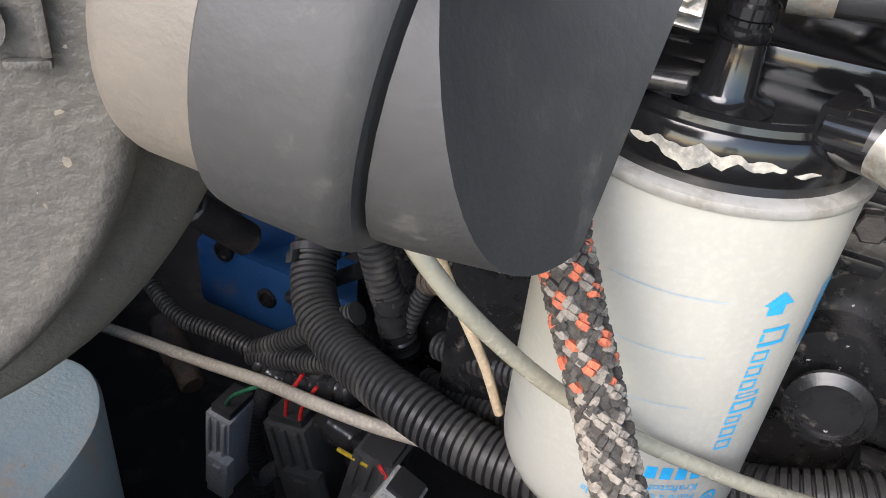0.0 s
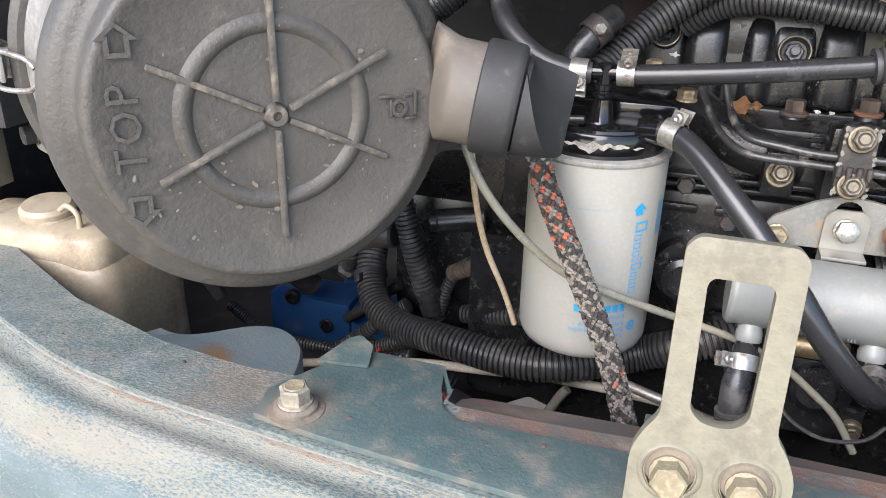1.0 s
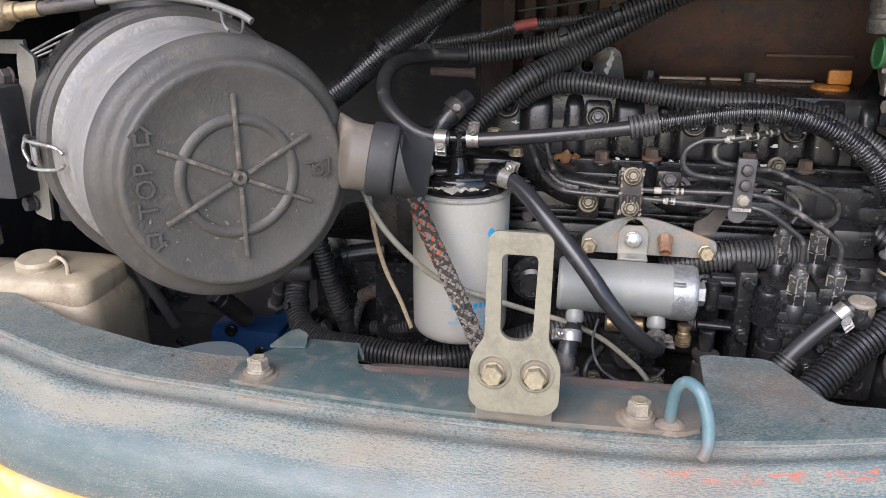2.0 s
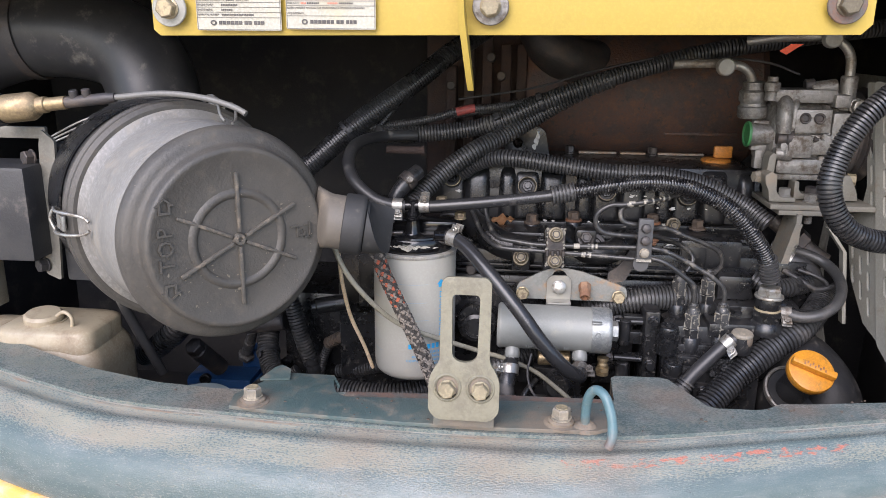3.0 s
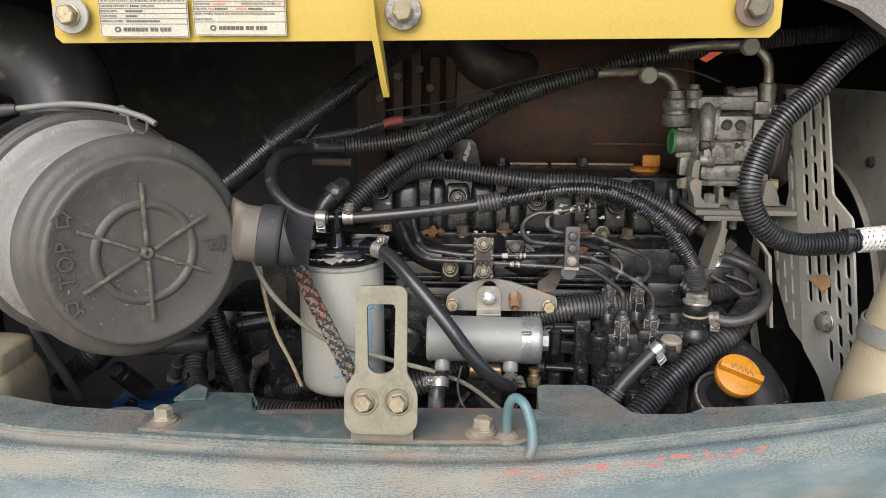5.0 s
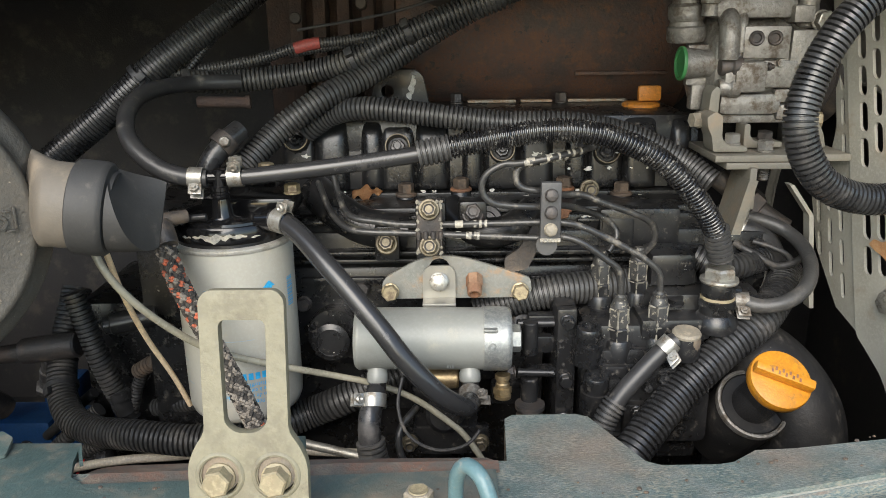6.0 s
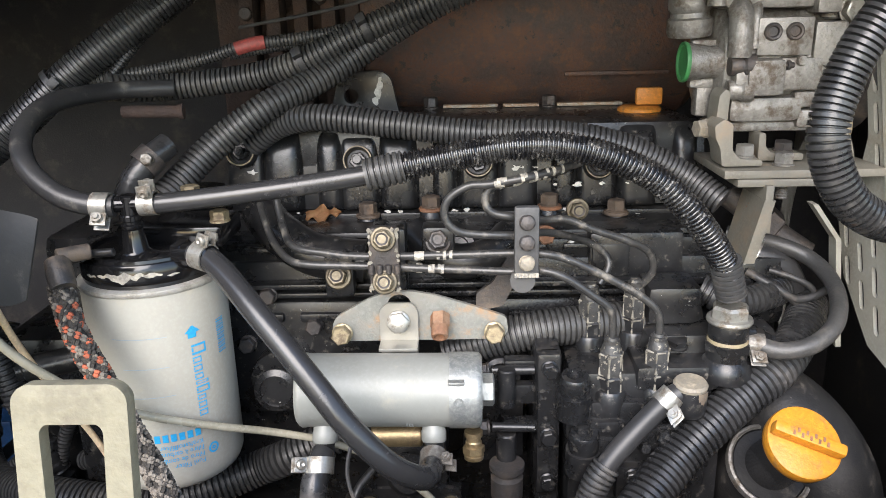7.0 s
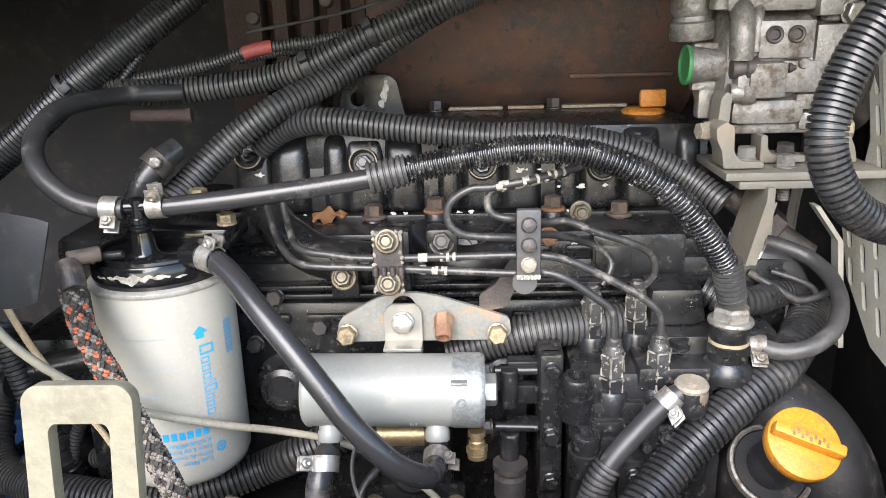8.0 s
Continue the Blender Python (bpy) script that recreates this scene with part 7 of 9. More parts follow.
corrugated(bm, [(0.1455, 0.2455, 0.974), (0.148, 0.244, 0.96), (0.154, 0.245, 0.935), (0.16, 0.25, 0.90)], 0.0118, 0.0042)
part("ribbed_sleeve", bm, CONDUIT, h14, "grey ribbed sleeve")
hose_clamp(h9, (0.2263, 0.262, 1.0045), (0, 1, 0.3), 0.0083, (0.9, -0.5, 0.2), CAST_ALU)
low_loom = hose("main_loom", [(-0.182, 0.46, 1.03), (-0.188, 0.430, 0.980), (-0.184, 0.402, 0.945), (-0.166, 0.376, 0.926), (-0.136, 0.356, 0.922), (-0.105, 0.340, 0.927), (-0.077, 0.328, 0.932), (-0.045, 0.321, 0.932), (-0.015, 0.318, 0.932), (0.012, 0.319, 0.934), (0.045, 0.330, 0.938), (0.080, 0.343, 0.946), (0.107, 0.342, 0.958), (0.143, 0.348, 0.972), (0.18, 0.36, 0.985)], 0.0145, CONDUIT, "coarse black corrugated loom sweeping below the filter", "wiring loom", 0.0046, 0.20, 24)
cable_tie(low_loom, (-0.184, 0.402, 0.945), (0.3, -0.6, -0.6), 0.0152, (-0.3, -0.9, 0.2))
hose("wiring_loom", [(-0.150, 0.390, 1.05), (-0.140, 0.387, 1.010), (-0.134, 0.385, 0.9875), (-0.126, 0.385, 0.960), (-0.1185, 0.385, 0.940)], 0.0105, CONDUIT, "grey corrugated conduit hanging behind the air cleaner", "wiring loom", 0.0044)
hose("clear_tube", [(-0.045, 0.215, 1.165), (-0.030, 0.207, 1.135), (-0.016, 0.212, 1.110), (0.002, 0.226, 1.083), (0.022, 0.241, 1.060), (0.046, 0.2520, 1.0450), (0.082, 0.272, 1.026), (0.1085, 0.292, 1.010), (0.145, 0.302, 0.996), (0.1777, 0.302, 0.982), (0.203, 0.302, 0.963), (0.222, 0.301, 0.946), (0.240, 0.30, 0.918)], 0.0028, CLEAR_TUBE, "greyed clear plastic tube hanging across the filter", "tube")
hose("sleeved_wire", [(-0.040, 0.235, 1.14), (-0.042, 0.258, 1.096), (-0.040, 0.285, 1.048), (-0.028, 0.300, 1.006), (-0.018, 0.308, 0.970)], 0.0023, CREAM_WIRE, "thin cream sleeved wire hanging beside the filter", "wire", seg=10)
hose("plastic_tube", [(-0.36, 0.36, 0.835), (-0.308, 0.360, 0.843), (-0.243, 0.352, 0.860), (-0.179, 0.340, 0.883), (-0.135, 0.328, 0.900), (-0.092, 0.324, 0.909), (-0.050, 0.334, 0.906), (0.0, 0.340, 0.907), (0.066, 0.336, 0.910), (0.086, 0.334, 0.910), (0.125, 0.33, 0.910)], 0.0042, WHITE_TUBE, "off-white plastic tube tied under the loom", "tube")

# braided rope
rope = thing("braided_rope", (0.086, 0.20, 0.94), "frayed black, white and orange braided rope", "rope")
ROPE = [(-0.001, 0.247, 1.140), (0.009, 0.234, 1.121), (0.018, 0.2275, 1.105), (0.028, 0.224, 1.086), (0.042, 0.217, 1.061), (0.056, 0.211, 1.034), (0.069, 0.206, 1.004), (0.080, 0.202, 0.97), (0.086, 0.20, 0.94)]
bm = bmesh.new()
tube(bm, ROPE, 0.0058, 14, 0.004)
part("core", bm, ROPE_BLACK, rope)
rp = smooth_path(ROPE, 0.00155)
strands = {}
for k in range(len(rp) - 1):
    way = (rp[k + 1] - rp[k]).normalized()
    s, u2, _ = basis(way)
    f = k / len(rp)
    for hand in (-1, 1):
        for j in range(8):
            if (k + j * 2 + (hand > 0) * 2) % 4 > 1:
                continue
            a = 2 * math.pi * j / 8 + hand * k * 0.225
            out = s * math.cos(a) + u2 * math.sin(a)
            fray = 0.0004 * random.random()
            q = rp[k] + out * (0.0058 + fray)
            t = (way * 0.72 + out.cross(way) * 0.70 * hand).normalized()
            pick = random.random()
            if hand > 0:
                kind = "orange" if (0.05 < f < 0.29 and j % 2 == 0 and pick < 0.9) or (0.66 < f < 0.72 and j == 2) else ("black" if pick < 0.22 else "grey")
            else:
                kind = "black" if pick < (0.88 if f < 0.3 else 0.66) else "grey"
            b2 = strands.setdefault(kind, bmesh.new())
            rings_along(b2, [q - t * 0.0020, q - t * 0.0008 + out * 0.0006, q + t * 0.0008 + out * 0.0006, q + t * 0.0020], [0.0008, 0.00150, 0.00150, 0.0008], 5)
for kind, b2 in sorted(strands.items()):
    tagged(part("strand", b2, {"orange": ROPE_ORANGE, "grey": ROPE_GREY, "black": ROPE_BLACK}[kind], rope), kind="stuff")
bm = bmesh.new()
d = Vector((0.012, -0.018, -0.022)).normalized()
lathe(bm, [(0, 0), (0.0075, 0), (0.0080, 0.003), (0.0080, 0.018), (0.0072, 0.020), (0, 0.020)], (-0.004, 0.254, 1.1545), d, 20)
rod(bm, (-0.004, 0.254, 1.157), (0.012, 0.266, 1.157), 0.0052)
part("end_ferrule", bm, DARK_STEEL, rope, "dirty steel end ferrule")

# ---- compressor on its bracket ----
comp = thing("air_compressor", (0.495, 0.43, 1.185), "dirty cast aluminium air conditioning compressor", "compressor")
CY, CZ = 0.438, 1.2535
bm = bmesh.new()
lathe(bm, [(0, 0), (0.036, 0), (0.043, 0.003), (0.046, 0.009), (0.0465, 0.014), (0.0490, 0.015), (0.0500, 0.017), (0.0500, 0.024), (0.0485, 0.026), (0.0470, 0.027), (0.0470, 0.058), (0.0492, 0.0595), (0.0500, 0.061), (0.0500, 0.0685), (0.0485, 0.070),
           (0.0465, 0.071), (0.0465, 0.085), (0.044, 0.090), (0, 0.090)], (0.442, CY, CZ), (1, 0.03, 0), 64)
part("casing", bm, CAST_ALU, comp)
bm = bmesh.new()
lathe(bm, [(0, 0), (0.052, 0), (0.056, 0.002), (0.057, 0.006), (0.050, 0.010), (0.050, 0.013), (0.055, 0.016), (0.050, 0.020), (0.055, 0.024), (0.057, 0.028), (0.052, 0.031), (0, 0.031)], (0.531, CY + 0.003, CZ), (1, 0.03, 0), 56)
part("pulley", bm, DARK_STEEL, comp, "dark steel belt pulley")


def casting_block(name, c, size, r, mat=None):
    b = bmesh.new()
    box(b, c, size, r)
    for v in b.verts:
        v.co += Vector((0.0006, 0.0006, 0.0006)) * noise.noise(v.co * 70)
    return part(name, b, mat or CAST_ALU, comp)


pad = casting_block("port_pad", (0.4855, 0.395, 1.274), (0.040, 0.018, 0.027), 0.0018)
casting_block("cast_block", (0.4780, 0.418, 1.3015), (0.070, 0.045, 0.016), 0.004)
casting_block("cast_block", (0.5160, 0.408, 1.297), (0.018, 0.040, 0.015), 0.003)
casting_block("cast_block", (0.5190, 0.397, 1.268), (0.024, 0.020, 0.032), 0.003)
casting_block("cast_block", (0.4990, 0.394, 1.247), (0.032, 0.016, 0.024), 0.003)
casting_block("cast_block", (0.4730, 0.390, 1.2450), (0.028, 0.020, 0.027), 0.005)
casting_block("cast_block", (0.4580, 0.391, 1.2430), (0.014, 0.016, 0.021), 0.004)
casting_block("cast_block", (0.4780, 0.402, 1.2210), (0.056, 0.026, 0.020), 0.008)
casting_block("cast_block", (0.5080, 0.405, 1.2280), (0.020, 0.030, 0.012), 0.003)
casting_block("cast_block", (0.5180, 0.408, 1.2130), (0.030, 0.030, 0.014), 0.004)
casting_block("cast_block", (0.4780, 0.415, 1.2070), (0.074, 0.034, 0.008), 0.003)
bm = bmesh.new()
tube(bm, [(0.4555, 0.408, 1.300), (0.4545, 0.394, 1.290), (0.4540, 0.389, 1.272), (0.4540, 0.389, 1.258)], 0.0088, 16, 0.004)
part("cast_rib", bm, CAST_ALU, comp)
bm = bmesh.new()
tube(bm, [(0.4690, 0.404, 1.300), (0.4655, 0.393, 1.290), (0.4645, 0.390, 1.275), (0.4645, 0.390, 1.262)], 0.0042, 12, 0.004)
part("cast_rib", bm, CAST_ALU, comp)
for x, z in ((0.4475, 1.2535), (0.4470, 1.2360)):
    bm = bmesh.new()
    lathe(bm, [(0, 0), (0.0068, 0), (0.0074, 0.0012), (0.0074, 0.009), (0.0088, 0.0105), (0.0088, 0.018), (0, 0.018)], (x, 0.389, z), (1, 0, 0), 24)
    part("end_boss", bm, DARK_STEEL if z > 1.24 else CAST_ALU, comp)
for dx in (-0.0078, 0.0080):
    bm = bmesh.new()
    lathe(bm, [(0, 0), (0.0064, 0), (0.0064, 0.0016), (0.0054, 0.0026), (0.0040, 0.0022), (0.0034, 0.0006), (0, 0.0006)], (0.4835 + dx, 0.3862, 1.2775), (0, -1, 0), 24)
    part("port_screw", bm, DARK_STEEL, comp)
bm = bmesh.new()
rod(bm, (0.4840, 0.386, 1.2535), (0.4935, 0.386, 1.2535), 0.0021, seg=12)
lathe(bm, [(0, 0), (0.0036, 0), (0.0036, 0.002), (0.003, 0.003), (0, 0.003)], (0.488, 0.386, 1.2535), (1, 0, 0), 14)
part("set_screw", bm, DARK_STEEL, comp)
bm = bmesh.new()
lathe(bm, [(0, 0), (0.0040, 0), (0.0034, 0.003), (0, 0.0034)], (0.4985, 0.3862, 1.2565), (0, -1, 0.1), 18)
part("cast_button", bm, CAST_ALU, comp)
PD = Vector((-1, -0.03, 0.02)).normalized()
bm = bmesh.new()
lathe(bm, [(0, -0.022), (0.0155, -0.022), (0.0125, -0.010), (0.0120, 0.000), (0.0135, 0.010), (0.0142, 0.0175), (0.0130, 0.0185), (0.0105, 0.0180), (0.0095, 0.008), (0, 0.006)], (0.4375, 0.4075, 1.2555), PD, 36)
part("discharge_port", bm, CAST_ALU, comp)
bm = bmesh.new()
lathe(bm, [(0.0124, 0.0180), (0.0148, 0.0172), (0.0152, 0.0186), (0.0148, 0.0202), (0.0128, 0.0205), (0.0112, 0.0190), (0, 0.0185)], (0.4375, 0.4075, 1.2555), PD, 36)
part("port_plug", bm, GREEN, comp, "green plastic transport plug")
for z, h in ((1.2555, 0.006), (1.2400, 0.008), (1.2690, 0.006)):
    casting_block("web", (0.4400, 0.414, z), (0.030, 0.010, h), 0.0025)
casting_block("web", (0.4380, 0.417, 1.2290), (0.014, 0.014, 0.030), 0.003)
bm = bmesh.new()
lathe(bm, [(0, 0), (0.0160, 0), (0.0172, 0.003), (0.0172, 0.013), (0.0150, 0.0145), (0.0143, 0.018), (0.0160, 0.020), (0.0165, 0.024), (0.0160, 0.031), (0.0130, 0.034), (0.0125, 0.042), (0, 0.042)], (0.427, 0.425, 1.2740), (-0.06, -0.05, 1), 36)
part("suction_port", bm, CAST_ALU, comp)
bm = bmesh.new()
lathe(bm, [(0, 0), (0.0075, 0), (0.0075, 0.010), (0.0090, 0.011), (0.0090, 0.020), (0.0060, 0.022), (0.0060, 0.027), (0, 0.027)], (0.4400, 0.403, 1.2960), UP, 24)
part("gas_fitting", bm, CAST_ALU, comp)
bm = bmesh.new()
rod(bm, (0.478, 0.41, 1.3135), (0.489, 0.41, 1.3145), 0.0070)
part("gas_fitting", bm, DARK_STEEL, comp)
bm = bmesh.new()
rod(bm, (0.527, 0.41, 1.285), (0.527, 0.41, 1.325), 0.0095)
part("gas_fitting", bm, CAST_ALU, comp)
bm = bmesh.new()
rod(bm, (0.485, 0.41, 1.309), (0.514, 0.41, 1.313), 0.0085)
part("gas_fitting", bm, CAST_ALU, comp)
bolt(comp, (0.5345, 0.398, 1.291), (0.2, -1, 0), 0.015, 0.007, ZINC)
bm = bmesh.new()
tube(bm, [(0.527, 0.41, 1.320), (0.526, 0.412, 1.345), (0.517, 0.415, 1.360), (0.500, 0.42, 1.368), (0.45, 0.43, 1.367), (0.415, 0.44, 1.362)], 0.0056, 14, 0.005)
part("gas_pipe", bm, ALU_PIPE, comp, "dull aluminium gas pipe")
bm = bmesh.new()
tube(bm, [(0.430, 0.43, 1.30), (0.418, 0.43, 1.328), (0.395, 0.43, 1.336), (0.360, 0.43, 1.336), (0.33, 0.43, 1.335)], 0.0054, 14, 0.005)
part("gas_pipe", bm, ALU_PIPE, comp, "dull aluminium gas pipe")
for p in ((0.5005, 0.410, 1.366), (0.388, 0.42, 1.333)):
    bm = bmesh.new()
    lathe(bm, [(0, 0), (0.0105, 0), (0.0105, 0.008), (0.009, 0.010), (0, 0.010)], p, (0, -1, 0), 24)
    part("service_cap", bm, GUARD_PAINT, comp, "pale green-grey service cap")
bm = bmesh.new()
plate(bm, [(0, 0), (0.012, 0.008), (0.026, 0.008), (0.018, 0.003), (0.008, -0.004)], [], 0.001, (0.442, 0.40, 1.352), (1, 0, 0), (0, 0, 1))
part("red_tag", bm, ORANGE_RED, comp, "orange-red tag")
cb = thing("compressor_bracket", (0.48, 0.38, 1.12), "beige painted steel compressor bracket with bolts", "bracket")
def bracket_plate(make, label=""):
    b = bmesh.new()
    make(b)
    return part("plate", b, BEIGE, cb, label)


bracket_plate(lambda b: box(b, (0.498, 0.396, 1.1785), (0.116, 0.078, 0.0060), 0.001))
bracket_plate(lambda b: box(b, (0.4830, 0.393, 1.1720), (0.066, 0.072, 0.0058), 0.001))
bracket_plate(lambda b: plate(b, rounded([(0.4405, 1.1830), (0.4700, 1.1830), (0.4700, 1.1875), (0.4530, 1.1885), (0.4475, 1.1950), (0.4465, 1.2140), (0.4400, 1.2180), (0.4330, 1.2130), (0.4345, 1.2040), (0.4385, 1.1960)], 0.002, 2), [], 0.026, (0, 0.392, 0), (1, 0, 0), (0, 0, 1), 0.0006))
bracket_plate(lambda b: plate(b, rounded([(0.4380, 1.2050), (0.4470, 1.2050), (0.4480, 1.2350), (0.4445, 1.2380), (0.4400, 1.2330)], 0.002, 2), [], 0.022, (0, 0.404, 0), (1, 0, 0), (0, 0, 1), 0.0006), "bare cast mounting ear")
bracket_plate(lambda b: plate(b, rounded([(0.4740, 1.1830), (0.5080, 1.1830), (0.5080, 1.1880), (0.4830, 1.1890), (0.4790, 1.1940), (0.4785, 1.2040), (0.4735, 1.2040)], 0.002, 3), [], 0.022, (0, 0.408, 0), (1, 0, 0), (0, 0, 1), 0.0006))
bracket_plate(lambda b: plate(b, rounded([(0.5230, 1.1830), (0.5450, 1.1830), (0.5420, 1.1950), (0.5330, 1.2130), (0.5260, 1.2130)], 0.002, 2), [], 0.02, (0, 0.402, 0), (1, 0, 0), (0, 0, 1), 0.0006))
bracket_plate(lambda b: box(b, (0.4725, 0.375, 1.153), (0.006, 0.045, 0.036), 0.001))
bracket_plate(lambda b: plate(b, [(0.4690, 1.160), (0.4770, 1.160), (0.4660, 1.112), (0.4580, 1.112)], [], 0.045, (0, 0.397, 0), (1, 0, 0), (0, 0, 1)))
for p in ((0.4605, 0.378, 1.1875), (0.4885, 0.374, 1.1818)):
    bolt(cb, p, UP, 0.0125, 0.008, CAST_ALU)
bolt(cb, (0.4345, 0.390, 1.2080), (-1, -0.3, 0), 0.012, 0.007, DUSTY_HEAD)
bolt(cb, (0.5345, 0.395, 1.2060), (1, -0.3, 0), 0.013, 0.008, CREAM_BOLT)
bolt(cb, (0.496, 0.396, 1.1885), (0, -0.1, 1), 0.012, 0.006, DARK_STEEL)
bm = bmesh.new()
for k in range(6):
    lathe(bm, [(0, 0), (0.0042, 0), (0.0048, 0.001), (0.0042, 0.002), (0, 0.002)], (0.4900, 0.376, 1.156 + 0.002 * k), UP, 12)
part("stud", bm, CAST_ALU, cb)

# ---- perforated guard ----
guard = thing("perforated_guard", (0.58, 0.34, 0.93), "beige painted steel guard with rows of slots", "guard")
# the sheet faces the engine; its columns of slots follow the slanting fold
GU, GV = Vector((0.25, -0.968, 0)).normalized(), Vector((0, 0, 1))
GO = Vector((0.575, 0.295, 0))
GUARD_OUT = GU.cross(GV)
SLANT = GV - GU * 0.2345
GUARD_ZERO = GO + GU * 0.2345 * 1.2
outline = rounded([(-0.0745, 1.060), (-0.0755, 1.316), (-0.0720, 1.320), (-0.0185, 1.3155), (-0.0165, 1.310), (-0.0140, 1.209), (0.0155, 1.189), (0.0150, 1.051), (0.010, 0.930), (-0.040, 0.930), (-0.0375, 0.985), (-0.047, 1.003), (-0.061, 1.016), (-0.0735, 1.0265)], 0.004, 3)
COLUMNS = [-0.0574 + 0.0158 * k for k in range(5)]
holes = [slot2d(COLUMNS[c], z0 - 0.0293 * r, 0.0088, 0.0245, 5) for c, z0, count in ((0, 1.2723, 4), (1, 1.2870, 4), (2, 1.3015, 5), (3, 1.1780, 7), (4, 1.1373, 7)) for r in range(count)]
holes += [slot2d(COLUMNS[c], 1.1250 + 0.0035 * c - 0.0298 * r, 0.0088, 0.0245, 5) for c in range(3) for r in range(2)]
holes.append(slot2d(COLUMNS[2], 1.0403, 0.0088, 0.0245, 5))
bm = bmesh.new()
plate(bm, outline, holes, -0.003, GUARD_ZERO, GU, SLANT)
panel = part("slotted_panel", bm, GUARD_PAINT, guard)
bm = bmesh.new()
side = [slot2d(0.010, 1.185 + 0.0293 * k, 0.0056, 0.023, 4) for k in range(4)] + [slot2d(0.018 + 0.017 * j, 1.063 + 0.014 * j + 0.0293 * k, 0.0060, 0.023, 4) for j in range(3) for k in range(3)]
plate(bm, [(0.0, 1.318), (0.0, 1.029), (0.030, 1.040), (0.058, 1.085), (0.066, 1.165), (0.032, 1.172), (0.020, 1.200), (0.018, 1.318)], side, 0.003, GUARD_ZERO - GU * 0.0747 + GUARD_OUT * -0.0015, Vector((-0.12, 0.99, 0)).normalized(), SLANT)
part("side_flange", bm, GUARD_PAINT, guard)
bolt(guard, GO + GV * 1.0693 + GUARD_OUT * 0.0002, GUARD_OUT, 0.0165, 0.006, ZINC, 0.0125)
bm = bmesh.new()
plate(bm, rounded([(-0.014, 0.0), (-0.010, 0.006), (-0.002, 0.005), (0.004, 0.010), (0.012, 0.008), (0.016, 0.0), (0.010, -0.004), (0.006, -0.010), (0.0, -0.006), (-0.006, -0.004)], 0.002, 2), [], 0.0006, GO - GU * 0.0145 + GV * 1.111 + GUARD_OUT * 0.0035, GU * 1.15, GV)
solo("fallen_leaf", bm, LEAF, "dry tan leaf stuck on the slotted guard", "leaf", "dry leaves")


def dry_leaf(origin, along, up, length, width, curl, seed):
    """A dry lobed leaf, curled across its midrib and along its length."""
    b = bmesh.new()
    o, u, v = Vector(origin), Vector(along).normalized(), Vector(up).normalized()
    w = u.cross(v)
    prev = None
    for k in range(19):
        f = k / 18
        half = width / 2 * math.sin(math.pi * min(1, 0.06 + f * 0.94)) ** 0.7 * (0.78 + 0.20 * math.sin(f * 15 + seed) + 0.45 * noise.noise(Vector((f * 5, seed, 2))))
        row = []
        for q in range(7):
            g = (q - 3) / 3
            side = half * (1 + 0.7 * noise.noise(Vector((f * 5, 3.0 if g > 0 else -3.0, seed))))
            lift = curl * (g * g * 0.8 + 0.6 * math.sin(f * 3.4 + seed)) * width + 0.0012 * noise.noise(Vector((f * 9, g * 3, seed + 7)))
            row.append(b.verts.new(o + u * (f * length) + v * (g * side) + w * lift))
        if prev:
            for q in range(6):
                b.faces.new((prev[q], prev[q + 1], row[q + 1], row[q]))
        prev = row
    bmesh.ops.solidify(b, geom=b.faces[:], thickness=0.0004)
    return b


solo("fallen_leaf", dry_leaf((0.116, 0.436, 1.1315), (1, 0.12, 0.12), (0, 0.55, 0.85), 0.030, 0.018, 0.28, 1.3), LEAF, "curled brown leaf lying on the cylinder head", "leaf", "dry leaves")
solo("fallen_leaf", dry_leaf((0.088, 0.434, 1.1300), (1, -0.2, -0.1), (0, 0.6, 0.8), 0.016, 0.008, 0.3, 4.1), LEAF, "scrap of brown leaf lying on the cylinder head", "leaf", "dry leaves")

# radiator shroud behind the guard, and a cream bottle in the corner
shroud = thing("radiator_shroud", (0.66, 0.52, 0.80), "grey-beige painted radiator shroud with a round fan opening", "shroud")
bm = bmesh.new()
plate(bm, rounded([(0.255, 0.80), (0.76, 0.80), (0.76, 1.315), (0.255, 1.315)], 0.02, 4), [ring2d(0.548, 1.015, 0.207, 56)], 0.003, (0.662, 0, 0), (0, 1, 0), (0, 0, 1))
part("shroud_sheet", bm, SHROUD_PAINT, shroud)
bm = bmesh.new()
lathe(bm, [(0.2072, -0.0005), (0.2095, -0.004), (0.2095, -0.010), (0.2075, -0.010), (0.2072, -0.004)], (0.662, 0.548, 1.015), (1, 0, 0), 72)
part("opening_rim", bm, SHROUD_PAINT, shroud)
bolt(shroud, (0.6615, 0.415, 1.232), (-1, 0, 0), 0.011, 0.004, DARK_STEEL)
bolt(shroud, (0.6615, 0.335, 1.160), (-1, 0, 0), 0.011, 0.004, DARK_STEEL)
bottle = thing("cream_bottle", (0.602, 0.160, 0.64), "cream plastic bottle with a grey strap in the bay corner", "bottle")
bm = bmesh.new()
lathe(bm, [(0, 0), (0.066, 0), (0.074, 0.008), (0.075, 0.020), (0.074, 0.340), (0.068, 0.400), (0.052, 0.470), (0.040, 0.520), (0.034, 0.545), (0, 0.550)], (0.602, 0.160, 0.637), UP, 56)
part("bottle_wall", bm, BOTTLE_PLASTIC, bottle)
bm = bmesh.new()
lathe(bm, [(0.0545, 0.462), (0.0568, 0.462), (0.0535, 0.478), (0.0512, 0.478)], (0.602, 0.160, 0.637), UP, 56)
part("strap", bm, GREY_PAINT, bottle, "grey steel strap round the bottle")

